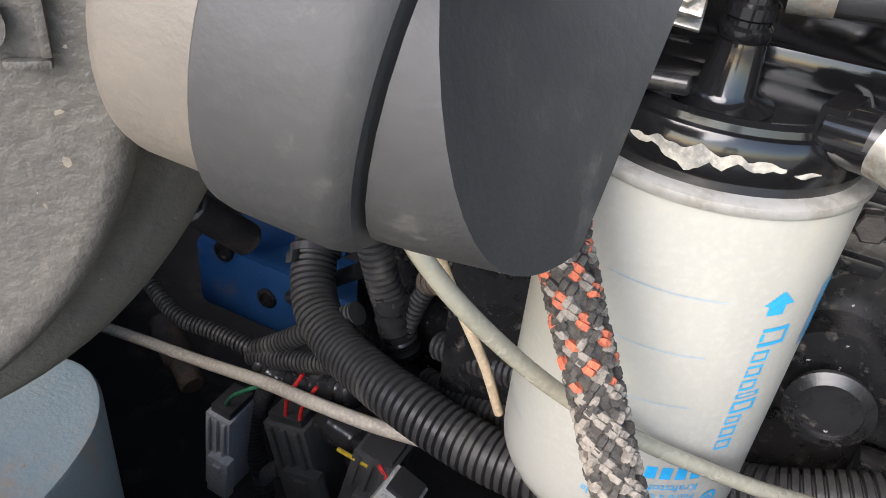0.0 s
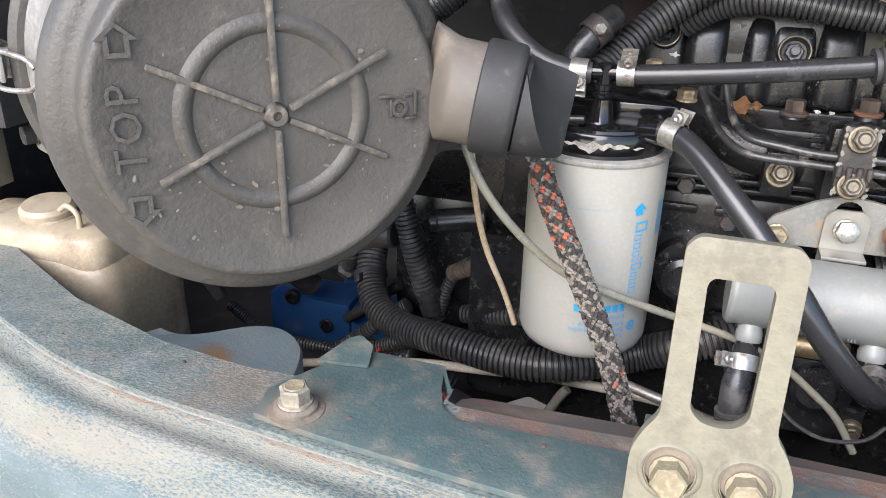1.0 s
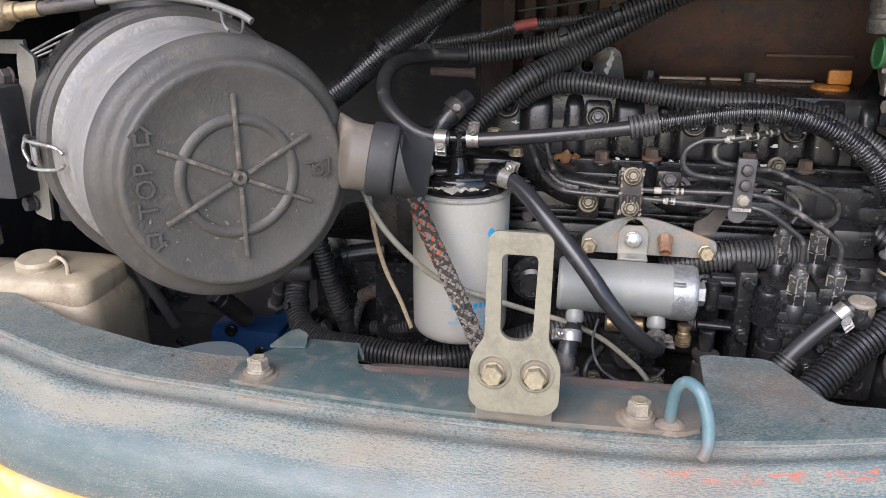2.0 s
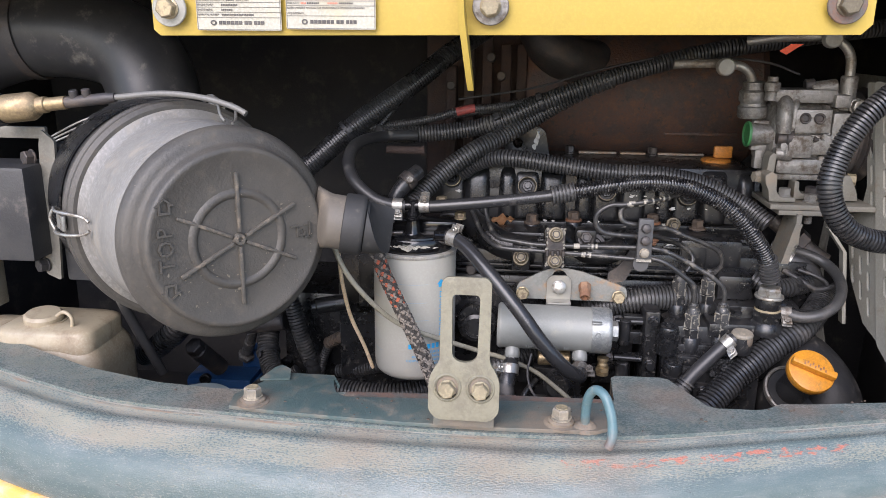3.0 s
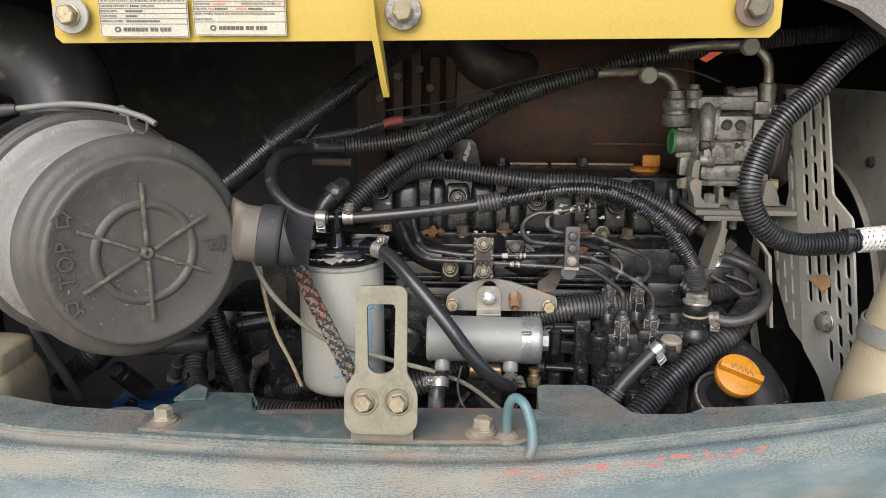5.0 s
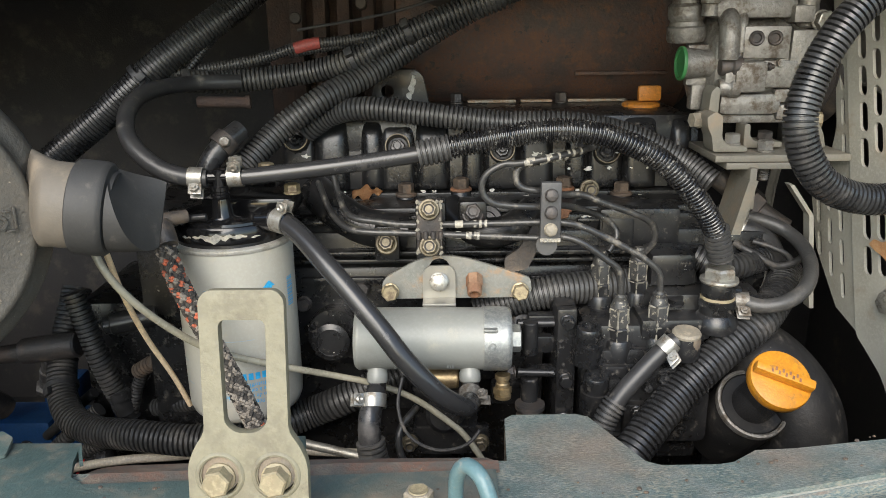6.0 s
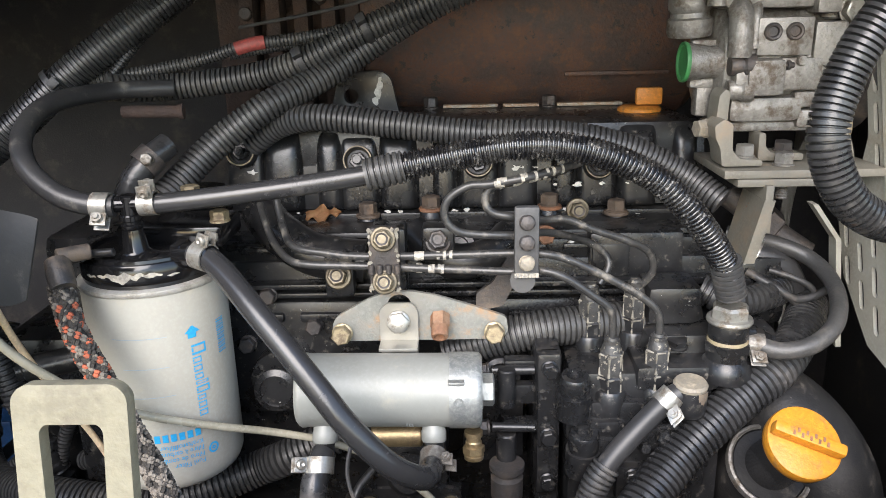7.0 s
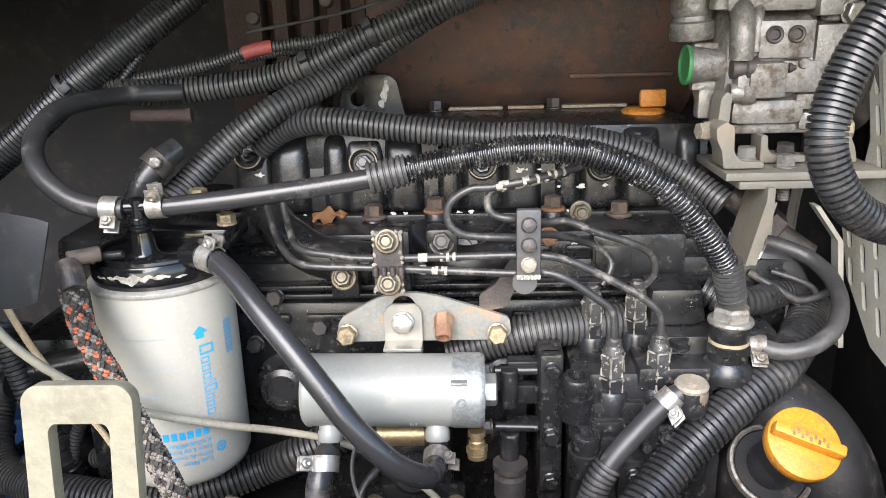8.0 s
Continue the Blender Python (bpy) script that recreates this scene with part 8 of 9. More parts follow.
# ---- coolant tank with orange cap, lower right ----
rad = thing("oil_filler_tank", (0.50, 0.30, 0.90), "black rounded filler housing with an orange screw cap", "filler housing")
bm = bmesh.new()
tube(bm, [(0.513, 0.285, 0.85), (0.515, 0.288, 0.91), (0.513, 0.296, 0.958), (0.502, 0.312, 0.985), (0.480, 0.338, 1.002), (0.44, 0.37, 1.010)], 0.036, 28, 0.006, 0.02)
part("housing", bm, SCUFFED_BLACK, rad)
bm = bmesh.new()
lathe(bm, [(0, -0.13), (0.0300, -0.13), (0.0300, -0.066), (0.0285, -0.060), (0.0255, -0.056), (0, -0.056)], (0.469, 0.247, 1.0255), (0.08, -0.66, 0.75), 40)
part("neck_base", bm, SCUFFED_BLACK, rad)
cn = Vector((0.08, -0.66, 0.75)).normalized()
cp = Vector((0.469, 0.247, 1.0255))
bm = bmesh.new()
lathe(bm, [(0, -0.06), (0.0175, -0.06), (0.0175, -0.022), (0.019, -0.02), (0.019, -0.010), (0.018, -0.008), (0, -0.008)], cp, cn, 36)
part("neck", bm, GLOSS_BLACK, rad)
bm = bmesh.new()
lathe(bm, [(0.0262, -0.060), (0.0302, -0.060), (0.0306, -0.057), (0.0298, -0.0545), (0.0280, -0.0540), (0.0265, -0.0555)], cp, cn, 48)
part("neck_ring", bm, CAST_ALU, rad, "bare metal ring round the neck")
bm = bmesh.new()
lathe(bm, [(0, -0.012), (0.0228, -0.012), (0.0241, -0.010), (0.0246, -0.004), (0.0240, -0.001), (0.0222, 0.0), (0, 0.0)], cp, cn, 48)
cap = part("cap", bm, ORANGE_CAP, rad, "orange plastic screw cap")
gu = Vector((0.86, -0.2, -0.30))
gu = (gu - cn * gu.dot(cn)).normalized()
turn = Matrix((gu, cn.cross(gu), cn)).transposed()
bm = bmesh.new()
box(bm, cp + cn * 0.0045, (0.0465, 0.0080, 0.010), 0.0025, turn)
part("grip_bar", bm, ORANGE_CAP, cap)
bm = bmesh.new()
for k in range(9):
    box(bm, cp + cn * 0.0096 + gu * (-0.011 + 0.0027 * k) + cn.cross(gu) * (0.0015 if k % 2 else -0.001), (0.0016, 0.003, 0.0004), 0, turn)
part("embossed_bars", bm, RUST, cap)

# ---- muffler, pipes and plates behind ----
mf = thing("muffler", (0.31, 0.68, 1.19), "rust-brown muffler heat shield behind the engine", "muffler")
bm = bmesh.new()
lathe(bm, [(0, 0), (0.090, 0.0), (0.104, 0.006), (0.108, 0.016), (0.108, 0.06), (0.108, 0.24), (0.108, 0.325), (0.100, 0.335), (0, 0.335)], (0.150, 0.665, 1.290), (1, 0, 0), 64)
part("shield", bm, HEAT_SHIELD, mf)
bm = bmesh.new()
box(bm, (0.33, 0.5675, 1.268), (0.12, 0.006, 0.004), 0.001, Matrix.Rotation(radians(-4), 3, "Y"))
box(bm, (0.40, 0.5665, 1.236), (0.10, 0.006, 0.004), 0.001)
part("pressed_rib", bm, HEAT_SHIELD, mf)
bm = bmesh.new()
box(bm, (0.28, 0.66, 1.16), (0.20, 0.10, 0.10), 0.01)
part("cradle", bm, DARK_STEEL, mf)
bm = bmesh.new()
tube(bm, [(0.15, 0.60, 1.50), (0.165, 0.58, 1.40), (0.185, 0.565, 1.355), (0.215, 0.57, 1.335), (0.26, 0.60, 1.33)], 0.032, 22, 0.008)
solo("exhaust_pipe", bm, DARK_STEEL, "dark exhaust pipe rising over the muffler", "pipe")
mani = thing("exhaust_manifold", (0.09, 0.58, 1.17), "dark rusty ribbed exhaust manifold behind the looms", "manifold")
blocks("manifold_rib", [((x, y, z), (0.014, 0.03, h), 0.003) for x, y, z, h in ((0.075, 0.565, 1.27, 0.16), (0.100, 0.57, 1.28, 0.19), (0.126, 0.57, 1.27, 0.17), (0.05, 0.565, 1.25, 0.15), (0.148, 0.575, 1.28, 0.15))], MANIFOLD_RUST, mani)
blocks("manifold_body", [((0.09, 0.61, 1.28), (0.16, 0.06, 0.24), 0.012)], MANIFOLD_RUST, mani)
bm = bmesh.new()
for x, z in ((0.05, 1.296), (0.075, 1.325), (0.105, 1.335), (0.12, 1.31)):
    rod(bm, (x, 0.565, z), (x, 0.545, z + 0.003), 0.0062, seg=12)
solo("manifold_nuts", bm, DARK_STEEL, "row of dark nuts on the exhaust manifold", "nuts", kind="stuff")
bm = bmesh.new()
tube(bm, [(-0.70, 0.46, 1.30), (-0.55, 0.46, 1.355), (-0.44, 0.45, 1.365), (-0.355, 0.44, 1.34), (-0.32, 0.42, 1.27), (-0.31, 0.38, 1.20)], 0.058, 28, 0.01)
duct = thing("intake_duct", (-0.31, 0.38, 1.20), "large black rubber intake duct behind the air cleaner", "duct")
part("duct_wall", bm, RUBBER, duct)
bm = bmesh.new()
lathe(bm, [(0.058, -0.007), (0.0605, -0.007), (0.0605, 0.007), (0.058, 0.007)], (-0.50, 0.456, 1.364), (1, -0.03, 0.13), 48)
part("clamp_band", bm, DARK_STEEL, duct)

# clutter left of the filter head: brown pipe stubs, clip, small bolts
stub = thing("hose_tail", (0.03, 0.36, 1.17), "grey pipe stub with a clamp behind the filter", "pipe")
bm = bmesh.new()
tube(bm, [(0.028, 0.378, 1.206), (0.016, 0.365, 1.196), (0.004, 0.358, 1.180), (-0.004, 0.355, 1.160)], 0.0095, 16, 0.005)
part("pipe", bm, CONDUIT_DARK, stub)
bm = bmesh.new()
lathe(bm, [(0.0105, -0.006), (0.0120, -0.006), (0.0120, 0.006), (0.0105, 0.006)], (0.016, 0.365, 1.196), (0.6, 0.5, 0.6), 20)
part("clip", bm, DARK_STEEL, stub)
bolt(stub, (0.020, 0.354, 1.199), (0.2, -1, 0.25), 0.008, 0.005, CAST_ALU)
bm = bmesh.new()
rod(bm, (-0.018, 0.41, 1.227), (0.030, 0.412, 1.226), 0.0050)
lathe(bm, [(0.0048, 0), (0.0062, 0), (0.0062, 0.004), (0.0048, 0.004)], (0.026, 0.412, 1.226), (1, 0.15, 0.05), 18)
part("brass_tip", bm, MANIFOLD_RUST, stub)

# ---- lower left: tank, blue pump, connectors, brown case ----
tank = thing("coolant_tank", (-0.37, 0.235, 0.857), "yellowed translucent plastic coolant tank with a tethered cap", "coolant tank")


def soft_block(c, size, r, crown):
    """A blow-moulded block: rounded plan, shoulders that roll over into a slightly crowned top."""
    b = bmesh.new()
    plan = rounded([(-0.5, -0.5), (0.5, -0.5), (0.5, 0.5), (-0.5, 0.5)], 0.22, 7)
    prev = None
    for z, inset in ((-0.5, 0.0), (0.30, 0.0), (0.38, 0.004), (0.44, 0.012), (0.48, 0.024), (0.50, 0.040)):
        ring = []
        for x, y in plan:
            sx, sy = size[0] - 2 * inset * r, size[1] - 2 * inset * r
            lift = crown * noise.noise(Vector((x * 3 + c[0] * 9, y * 3, z * 2)))
            ring.append(b.verts.new((c[0] + x * sx, c[1] + y * sy, c[2] + z * size[2] + lift)))
        if prev:
            for k in range(len(plan)):
                j = (k + 1) % len(plan)
                b.faces.new((prev[k], prev[j], ring[j], ring[k]))
        prev = ring
    b.faces.new(prev)
    return b


part("tank_body", soft_block((-0.375, 0.235, 0.948), (0.188, 0.108, 0.182), 0.75, 0.004), TANK_PLASTIC, tank, angle=60)
part("raised_top", soft_block((-0.345, 0.232, 1.036), (0.112, 0.086, 0.030), 0.5, 0.002), TANK_PLASTIC, tank, angle=60)
bm = bmesh.new()
box(bm, (-0.375, 0.183, 0.94), (0.15, 0.008, 0.012), 0.003)
part("moulded_seam", bm, TANK_PLASTIC, tank)
bm = bmesh.new()
lathe(bm, [(0, 0), (0.024, 0), (0.022, 0.012), (0, 0.012)], (-0.355, 0.222, 1.040), UP, 32)
part("filler_neck", bm, TANK_PLASTIC, tank)
bm = bmesh.new()
lathe(bm, [(0, 0), (0.020, 0), (0.021, 0.003), (0.021, 0.008), (0.018, 0.011), (0, 0.0115)], (-0.357, 0.220, 1.050), Vector((0.05, -0.1, 1)), 32)
part("tank_cap", bm, TANK_PLASTIC, tank)
bm = bmesh.new()
tube(bm, [(-0.333, 0.208, 1.062), (-0.322, 0.205, 1.068), (-0.314, 0.205, 1.061), (-0.316, 0.206, 1.046)], 0.0022, 10, 0.003)
part("cap_tether", bm, TANK_PLASTIC, tank)

tank.location.x -= 0.022

hv = thing("hydraulic_valve", (-0.255, 0.48, 0.80), "blue painted hydraulic valve block low in the bay", "valve block")
blocks("valve_body", [((-0.276, 0.466, 0.850), (0.098, 0.052, 0.064), 0.007)], BLUE_PAINT, hv)
blocks("side_block", [((-0.206, 0.470, 0.858), (0.060, 0.050, 0.034), 0.006)], BLUE_PAINT, hv)
blocks("top_block", [((-0.236, 0.505, 0.892), (0.042, 0.034, 0.032), 0.005)], BLUE_PAINT, hv)
for c, d in (((-0.295, 0.440, 0.880), Vector((0, -1, 0))), ((-0.255, 0.440, 0.852), Vector((0, -1, 0)))):
    bm = bmesh.new()
    lathe(bm, [(0, -0.004), (0.0085, -0.004), (0.0085, 0.002), (0.0070, 0.003), (0.0050, 0.003), (0.0046, 0.0005), (0, 0.0005)], c, d, 24)
    part("port_plug", bm, BLACK_PAINT, hv)
bm = bmesh.new()
tube(bm, [(-0.225, 0.430, 0.872), (-0.205, 0.425, 0.890), (-0.178, 0.420, 0.915), (-0.160, 0.418, 0.930)], 0.0055, 12, 0.004)
part("drain_line", bm, BLACK_PLASTIC, hv)
bv = thing("hydraulic_fitting", (-0.27, 0.42, 0.92), "grey steel hydraulic fittings on the blue block", "fitting")
bm = bmesh.new()
rod(bm, (-0.27, 0.44, 0.90), (-0.285, 0.40, 0.945), 0.013)
hexagon(bm, (-0.285, 0.40, 0.945), (-0.2, -0.5, 0.6), 0.022, 0.012)
part("elbow", bm, DARK_STEEL, bv)
bm = bmesh.new()
rod(bm, (-0.247, 0.485, 0.905), (-0.236, 0.472, 0.930), 0.0085)
rod(bm, (-0.238, 0.474, 0.926), (-0.226, 0.462, 0.952), 0.0070)
hexagon(bm, (-0.250, 0.488, 0.898), (0.4, -0.45, 0.85), 0.022, 0.008)
part("stub", bm, CAST_ALU, bv)

th = thing("frame_bracket", (-0.22, 0.17, 0.86), "faded pale teal frame bracket with a rusty drain hole", "bracket")
back = smooth_path([(-0.272, 0.1985, 0), (-0.260, 0.1955, 0), (-0.247, 0.1965, 0), (-0.231, 0.2055, 0), (-0.218, 0.216, 0), (-0.203, 0.2262, 0), (-0.186, 0.2290, 0), (-0.169, 0.2215, 0), (-0.156, 0.208, 0),
                    (-0.148, 0.190, 0), (-0.143, 0.170, 0), (-0.139, 0.150, 0), (-0.138, 0.110, 0)], 0.005)
outline = [(-0.36, 0.160), (-0.36, 0.177), (-0.285, 0.178), (-0.278, 0.190)] + [(p.x, p.y) for p in back] + [(-0.20, 0.112), (-0.28, 0.142)]
bm = bmesh.new()
loops = []
for inset, z in ((0.0035, 0.9815), (0.0010, 0.9805), (0.0, 0.9780), (0.0, 0.860)):
    c = Vector((-0.23, 0.17))
    loops.append([bm.verts.new((x - (x - c.x) * inset / 0.06, y - (y - c.y) * inset / 0.06, z)) for x, y in outline])
for lo, hi in zip(loops[1:], loops):
    for k in range(len(outline)):
        j = (k + 1) % len(outline)
        bm.faces.new((lo[k], lo[j], hi[j], hi[k]))
bm.faces.new(loops[0])
bmesh.ops.recalc_face_normals(bm, faces=bm.faces[:])
part("shell", bm, RUSTED_TEAL, th, angle=40)
bm = bmesh.new()
lathe(bm, [(0, 0), (0.0060, 0), (0.0052, 0.0006), (0.0042, 0.0010), (0.0035, 0.0010), (0, 0.0004)], (-0.220, 0.157, 0.9816), UP, 20)
part("rusty_hole_rim", bm, RUST, th)
# no opening is cut: a dark disc paints the shade inside the drain hole
bm = bmesh.new()
lathe(bm, [(0, 0), (0.0034, 0), (0, 0.0002)], (-0.220, 0.157, 0.9827), UP, 16)
part("drain_hole", bm, BAY_PAINT, th)

for p, s, tilt, m, lb in (((-0.215, 0.345, 0.805), (0.020, 0.03, 0.075), 0.1, CONNECTOR_GREY, "grey plastic wiring connector hanging in the loom"),
                          ((-0.150, 0.345, 0.830), (0.032, 0.03, 0.070), -0.25, BOX_PLASTIC, "black ribbed wiring connector with red wires"),
                          ((-0.075, 0.315, 0.860), (0.022, 0.02, 0.050), 0.4, CONNECTOR_WHITE, "white plastic wiring connector among the cables"),
                          ((-0.095, 0.335, 0.855), (0.026, 0.03, 0.060), 0.2, BOX_PLASTIC, "black taped wiring connector below the loom"),
                          ((-0.095, 0.330, 0.825), (0.034, 0.03, 0.024), 0.6, CONNECTOR_WHITE, "pale plastic plug beside the connectors")):
    t = thing("wiring_connector", p, lb, "connector", "wiring connectors")
    turn = Matrix.Rotation(tilt, 3, "Y")
    bm = bmesh.new()
    box(bm, p, (s[0], s[1], s[2]), 0.0012, turn)
    body = part("housing", bm, m, t)
    bm = bmesh.new()
    box(bm, Vector(p) + turn @ Vector((s[0] * 0.30, -s[1] / 2 - 0.003, -s[2] * 0.18)), (s[0] * 0.85, 0.008, s[2] * 0.50), 0.0010, turn)
    box(bm, Vector(p) + turn @ Vector((s[0] * 0.30, -s[1] / 2 - 0.0075, -s[2] * 0.05)), (s[0] * 0.30, 0.003, s[2] * 0.12), 0.0006, turn)
    part("latch_cover", bm, m, body)
    for k in (-1, 0, 1):
        bm = bmesh.new()
        box(bm, Vector(p) + turn @ Vector((k * s[0] * 0.32, -s[1] / 2 - 0.0012, s[2] * 0.26)), (s[0] * 0.12, 0.0026, s[2] * 0.44), 0.0005, turn)
        part("guide_rib", bm, m, body)
    bm = bmesh.new()
    box(bm, Vector(p) + turn @ Vector((0, 0, s[2] * 0.53)), (s[0] * 0.8, s[1] * 0.8, s[2] * 0.10), 0.001, turn)
    part("wire_seal", bm, BLACK_PLASTIC, body)
for pts, m, lb in (([(-0.160, 0.335, 0.862), (-0.158, 0.335, 0.885), (-0.150, 0.34, 0.905)], WIRE_RED, "thin red wire"), ([(-0.150, 0.335, 0.862), (-0.147, 0.335, 0.884), (-0.14, 0.34, 0.90)], WIRE_RED, "thin red wire"),
                   ([(-0.215, 0.340, 0.84), (-0.20, 0.335, 0.865), (-0.175, 0.34, 0.885)], WIRE_GREEN, "thin green wire"), ([(-0.13, 0.33, 0.81), (-0.10, 0.32, 0.80), (-0.06, 0.325, 0.80)], WIRE_GREEN, "thin green wire"),
                   ([(-0.115, 0.325, 0.875), (-0.095, 0.320, 0.880), (-0.08, 0.325, 0.872)], WIRE_YELLOW, "thin yellow wire"), ([(-0.085, 0.32, 0.885), (-0.075, 0.318, 0.872), (-0.08, 0.32, 0.85)], WIRE_RED, "thin red wire"),
                   ([(0.172, 0.262, 1.022), (0.168, 0.255, 1.000), (0.176, 0.245, 0.980), (0.198, 0.235, 0.972), (0.222, 0.232, 0.978), (0.235, 0.235, 0.992)], BLACK_PLASTIC, "thin black wire looping under the fuel pump"),
                   ([(0.33, 0.445, 1.335), (0.39, 0.44, 1.342), (0.44, 0.43, 1.338), (0.475, 0.42, 1.325)], BLACK_PLASTIC, "thin black wire to the compressor"),
                   ([(0.07, 0.45, 1.288), (0.16, 0.44, 1.303), (0.24, 0.44, 1.326), (0.31, 0.445, 1.342)], BLACK_PLASTIC, "thin black wire along the loom")):
    hose("wire", pts, 0.0014, m, lb if len(lb.split()) > 3 else lb + " hanging among the connectors", "wire", seg=8)
for pts, r, rib, lb in (([(-0.34, 0.39, 0.888), (-0.281, 0.37, 0.873), (-0.245, 0.37, 0.872), (-0.209, 0.37, 0.872)], 0.0060, 0.0034, "thin black corrugated conduit running to the taped joint"),
                        ([(-0.212, 0.37, 0.870), (-0.190, 0.372, 0.887), (-0.170, 0.372, 0.905), (-0.1355, 0.375, 0.934)], 0.0075, 0.0038, "short black corrugated branch behind the loom"),
                        ([(-0.212, 0.368, 0.868), (-0.180, 0.366, 0.881), (-0.152, 0.365, 0.893), (-0.120, 0.362, 0.908)], 0.0068, 0.0034, "short black corrugated branch to the taped joint"),
                        ([(-0.192, 0.364, 0.860), (-0.200, 0.361, 0.835), (-0.206, 0.358, 0.800), (-0.198, 0.355, 0.770), (-0.19, 0.35, 0.74)], 0.0070, 0.0036, "black corrugated conduit dropping between the connectors"),
                        ([(-0.195, 0.353, 0.770), (-0.180, 0.350, 0.792), (-0.160, 0.348, 0.805)], 0.0060, 0.0034, "thin black corrugated branch to the ribbed connector"),
                        ([(-0.080, 0.375, 0.935), (-0.045, 0.365, 0.945), (-0.010, 0.358, 0.955)], 0.0085, 0.0040, "short black corrugated branch beside the filter"),
                        ([(-0.085, 0.372, 0.908), (-0.055, 0.362, 0.914), (-0.015, 0.356, 0.922)], 0.0078, 0.0038, "black corrugated branch passing under the filter"),
                        ([(-0.108, 0.385, 0.925), (-0.100, 0.392, 0.955), (-0.083, 0.392, 0.978), (-0.055, 0.385, 0.985), (-0.03, 0.38, 0.970)], 0.0060, 0.0034, "thin black corrugated conduit in a loop behind the loom")):
    hose("wiring_loom", pts, r, CONDUIT, lb, "wiring loom", rib)
for pts, r, lb in (([(-0.205, 0.367, 0.866), (-0.184, 0.363, 0.864), (-0.161, 0.360, 0.873), (-0.135, 0.357, 0.886), (-0.118, 0.354, 0.893)], 0.0088, "shiny black tape wound round a cable joint"),
                   ([(-0.140, 0.350, 0.866), (-0.126, 0.345, 0.868), (-0.108, 0.342, 0.868)], 0.0115, "shiny black tape wound round a cable plug"),
                   ([(-0.106, 0.338, 0.880), (-0.098, 0.334, 0.862), (-0.092, 0.332, 0.840)], 0.0085, "loose end of shiny black tape below the loom"),
                   ([(-0.118, 0.384, 0.950), (-0.1165, 0.384, 0.936), (-0.112, 0.386, 0.920), (-0.108, 0.388, 0.905)], 0.0108, "dusty taped conduit end behind the loom")):
    t = thing("cable_tape", pts[0], lb, "tape", "taped cable joints")
    bm = bmesh.new()
    path = smooth_path(pts, 0.0016)
    rings_along(bm, path, [r * (1 + 0.10 * noise.noise(Vector((k * 0.55, r * 900, 0))) + (0.05 if k % 5 == 0 else 0)) * (0.75 if k in (0, len(path) - 1) else 1) for k in range(len(path))], 14)
    part("wrapping", bm, RUBBER_SHINY, t)
ribbed_plug = bmesh.new()
for k in range(5):
    rod(ribbed_plug, (-0.094 + 0.004 * k, 0.380 - 0.002 * k, 0.972 + 0.0028 * k), (-0.0915 + 0.004 * k, 0.3788 - 0.002 * k, 0.9738 + 0.0028 * k), 0.0078, seg=16)
rod(ribbed_plug, (-0.096, 0.381, 0.9705), (-0.070, 0.368, 0.989), 0.0064)
solo("ribbed_plug", ribbed_plug, OILY_DIRT, "dirty brown ribbed plug on the engine end", "plug")
dirty_can = bmesh.new()
rod(dirty_can, (-0.350, 0.42, 0.800), (-0.312, 0.400, 0.787), 0.0130)
rod(dirty_can, (-0.314, 0.401, 0.788), (-0.290, 0.388, 0.782), 0.0100)
solo("relay_can", dirty_can, OILY_DIRT, "dirty brown round relay can low in the bay", "relay")

bm = bmesh.new()
rod(bm, (-0.100, 0.350, 1.034), (-0.060, 0.362, 1.038), 0.0105)
rod(bm, (-0.106, 0.348, 1.033), (-0.098, 0.351, 1.034), 0.0085)
box(bm, (-0.045, 0.39, 1.045), (0.05, 0.06, 0.06), 0.01)
solo("oil_pressure_sender", bm, BLACK_PAINT, "black cylindrical sender with a pale tip on the engine side", "sender")
fly = thing("flywheel_housing", (-0.06, 0.46, 0.83), "black painted engine end housing behind the filter", "housing")
blocks("end_casting", [((-0.03, 0.46, 1.00), (0.09, 0.20, 0.28), 0.012)], BLACK_PAINT, fly)
blocks("mounting_lug", [((-0.02, 0.365, 1.075), (0.05, 0.03, 0.08), 0.006)], BLACK_PAINT, fly)
blocks("bell_casting", [((-0.11, 0.5, 0.93), (0.12, 0.16, 0.20), 0.02)], BLACK_PAINT, fly)
hose("coolant_hose", [(-0.24, 0.36, 1.10), (-0.25, 0.33, 1.04), (-0.29, 0.33, 0.99), (-0.34, 0.36, 0.95)], 0.015, CONDUIT_DARK, "black corrugated hose under the air cleaner", rib=0.0055)
hose("coolant_hose", [(-0.20, 0.40, 1.09), (-0.26, 0.38, 1.02), (-0.32, 0.40, 0.96)], 0.014, RUBBER, "black rubber hose under the air cleaner")
hose("breather_tube", [(-0.30, 0.24, 1.13), (-0.305, 0.25, 1.08), (-0.295, 0.27, 1.02), (-0.28, 0.29, 0.96)], 0.006, RUBBER, "thin black rubber breather tube beside the tank", "tube")
bm = bmesh.new()
rod(bm, (-0.215, 0.40, 0.985), (-0.155, 0.395, 0.995), 0.013)
rod(bm, (-0.245, 0.40, 0.98), (-0.215, 0.40, 0.985), 0.009)
solo("solenoid", bm, DARK_STEEL, "dark dirty cylindrical solenoid low in the bay", "solenoid")
bm = bmesh.new()
plate(bm, rounded([(0.002, 0.0), (0.020, 0.009), (0.039, 0.004), (0.044, -0.035), (-0.024, -0.040)], 0.003), [], 0.003, (-0.026, 0.322, 0.886), (1, 0, 0), Vector((0, 0.5, 0.85)).normalized())
folded = thing("steel_bracket", (-0.015, 0.31, 0.852), "pale folded steel bracket with a stay below the filter", "bracket")
part("face_plate", bm, BEIGE, folded)
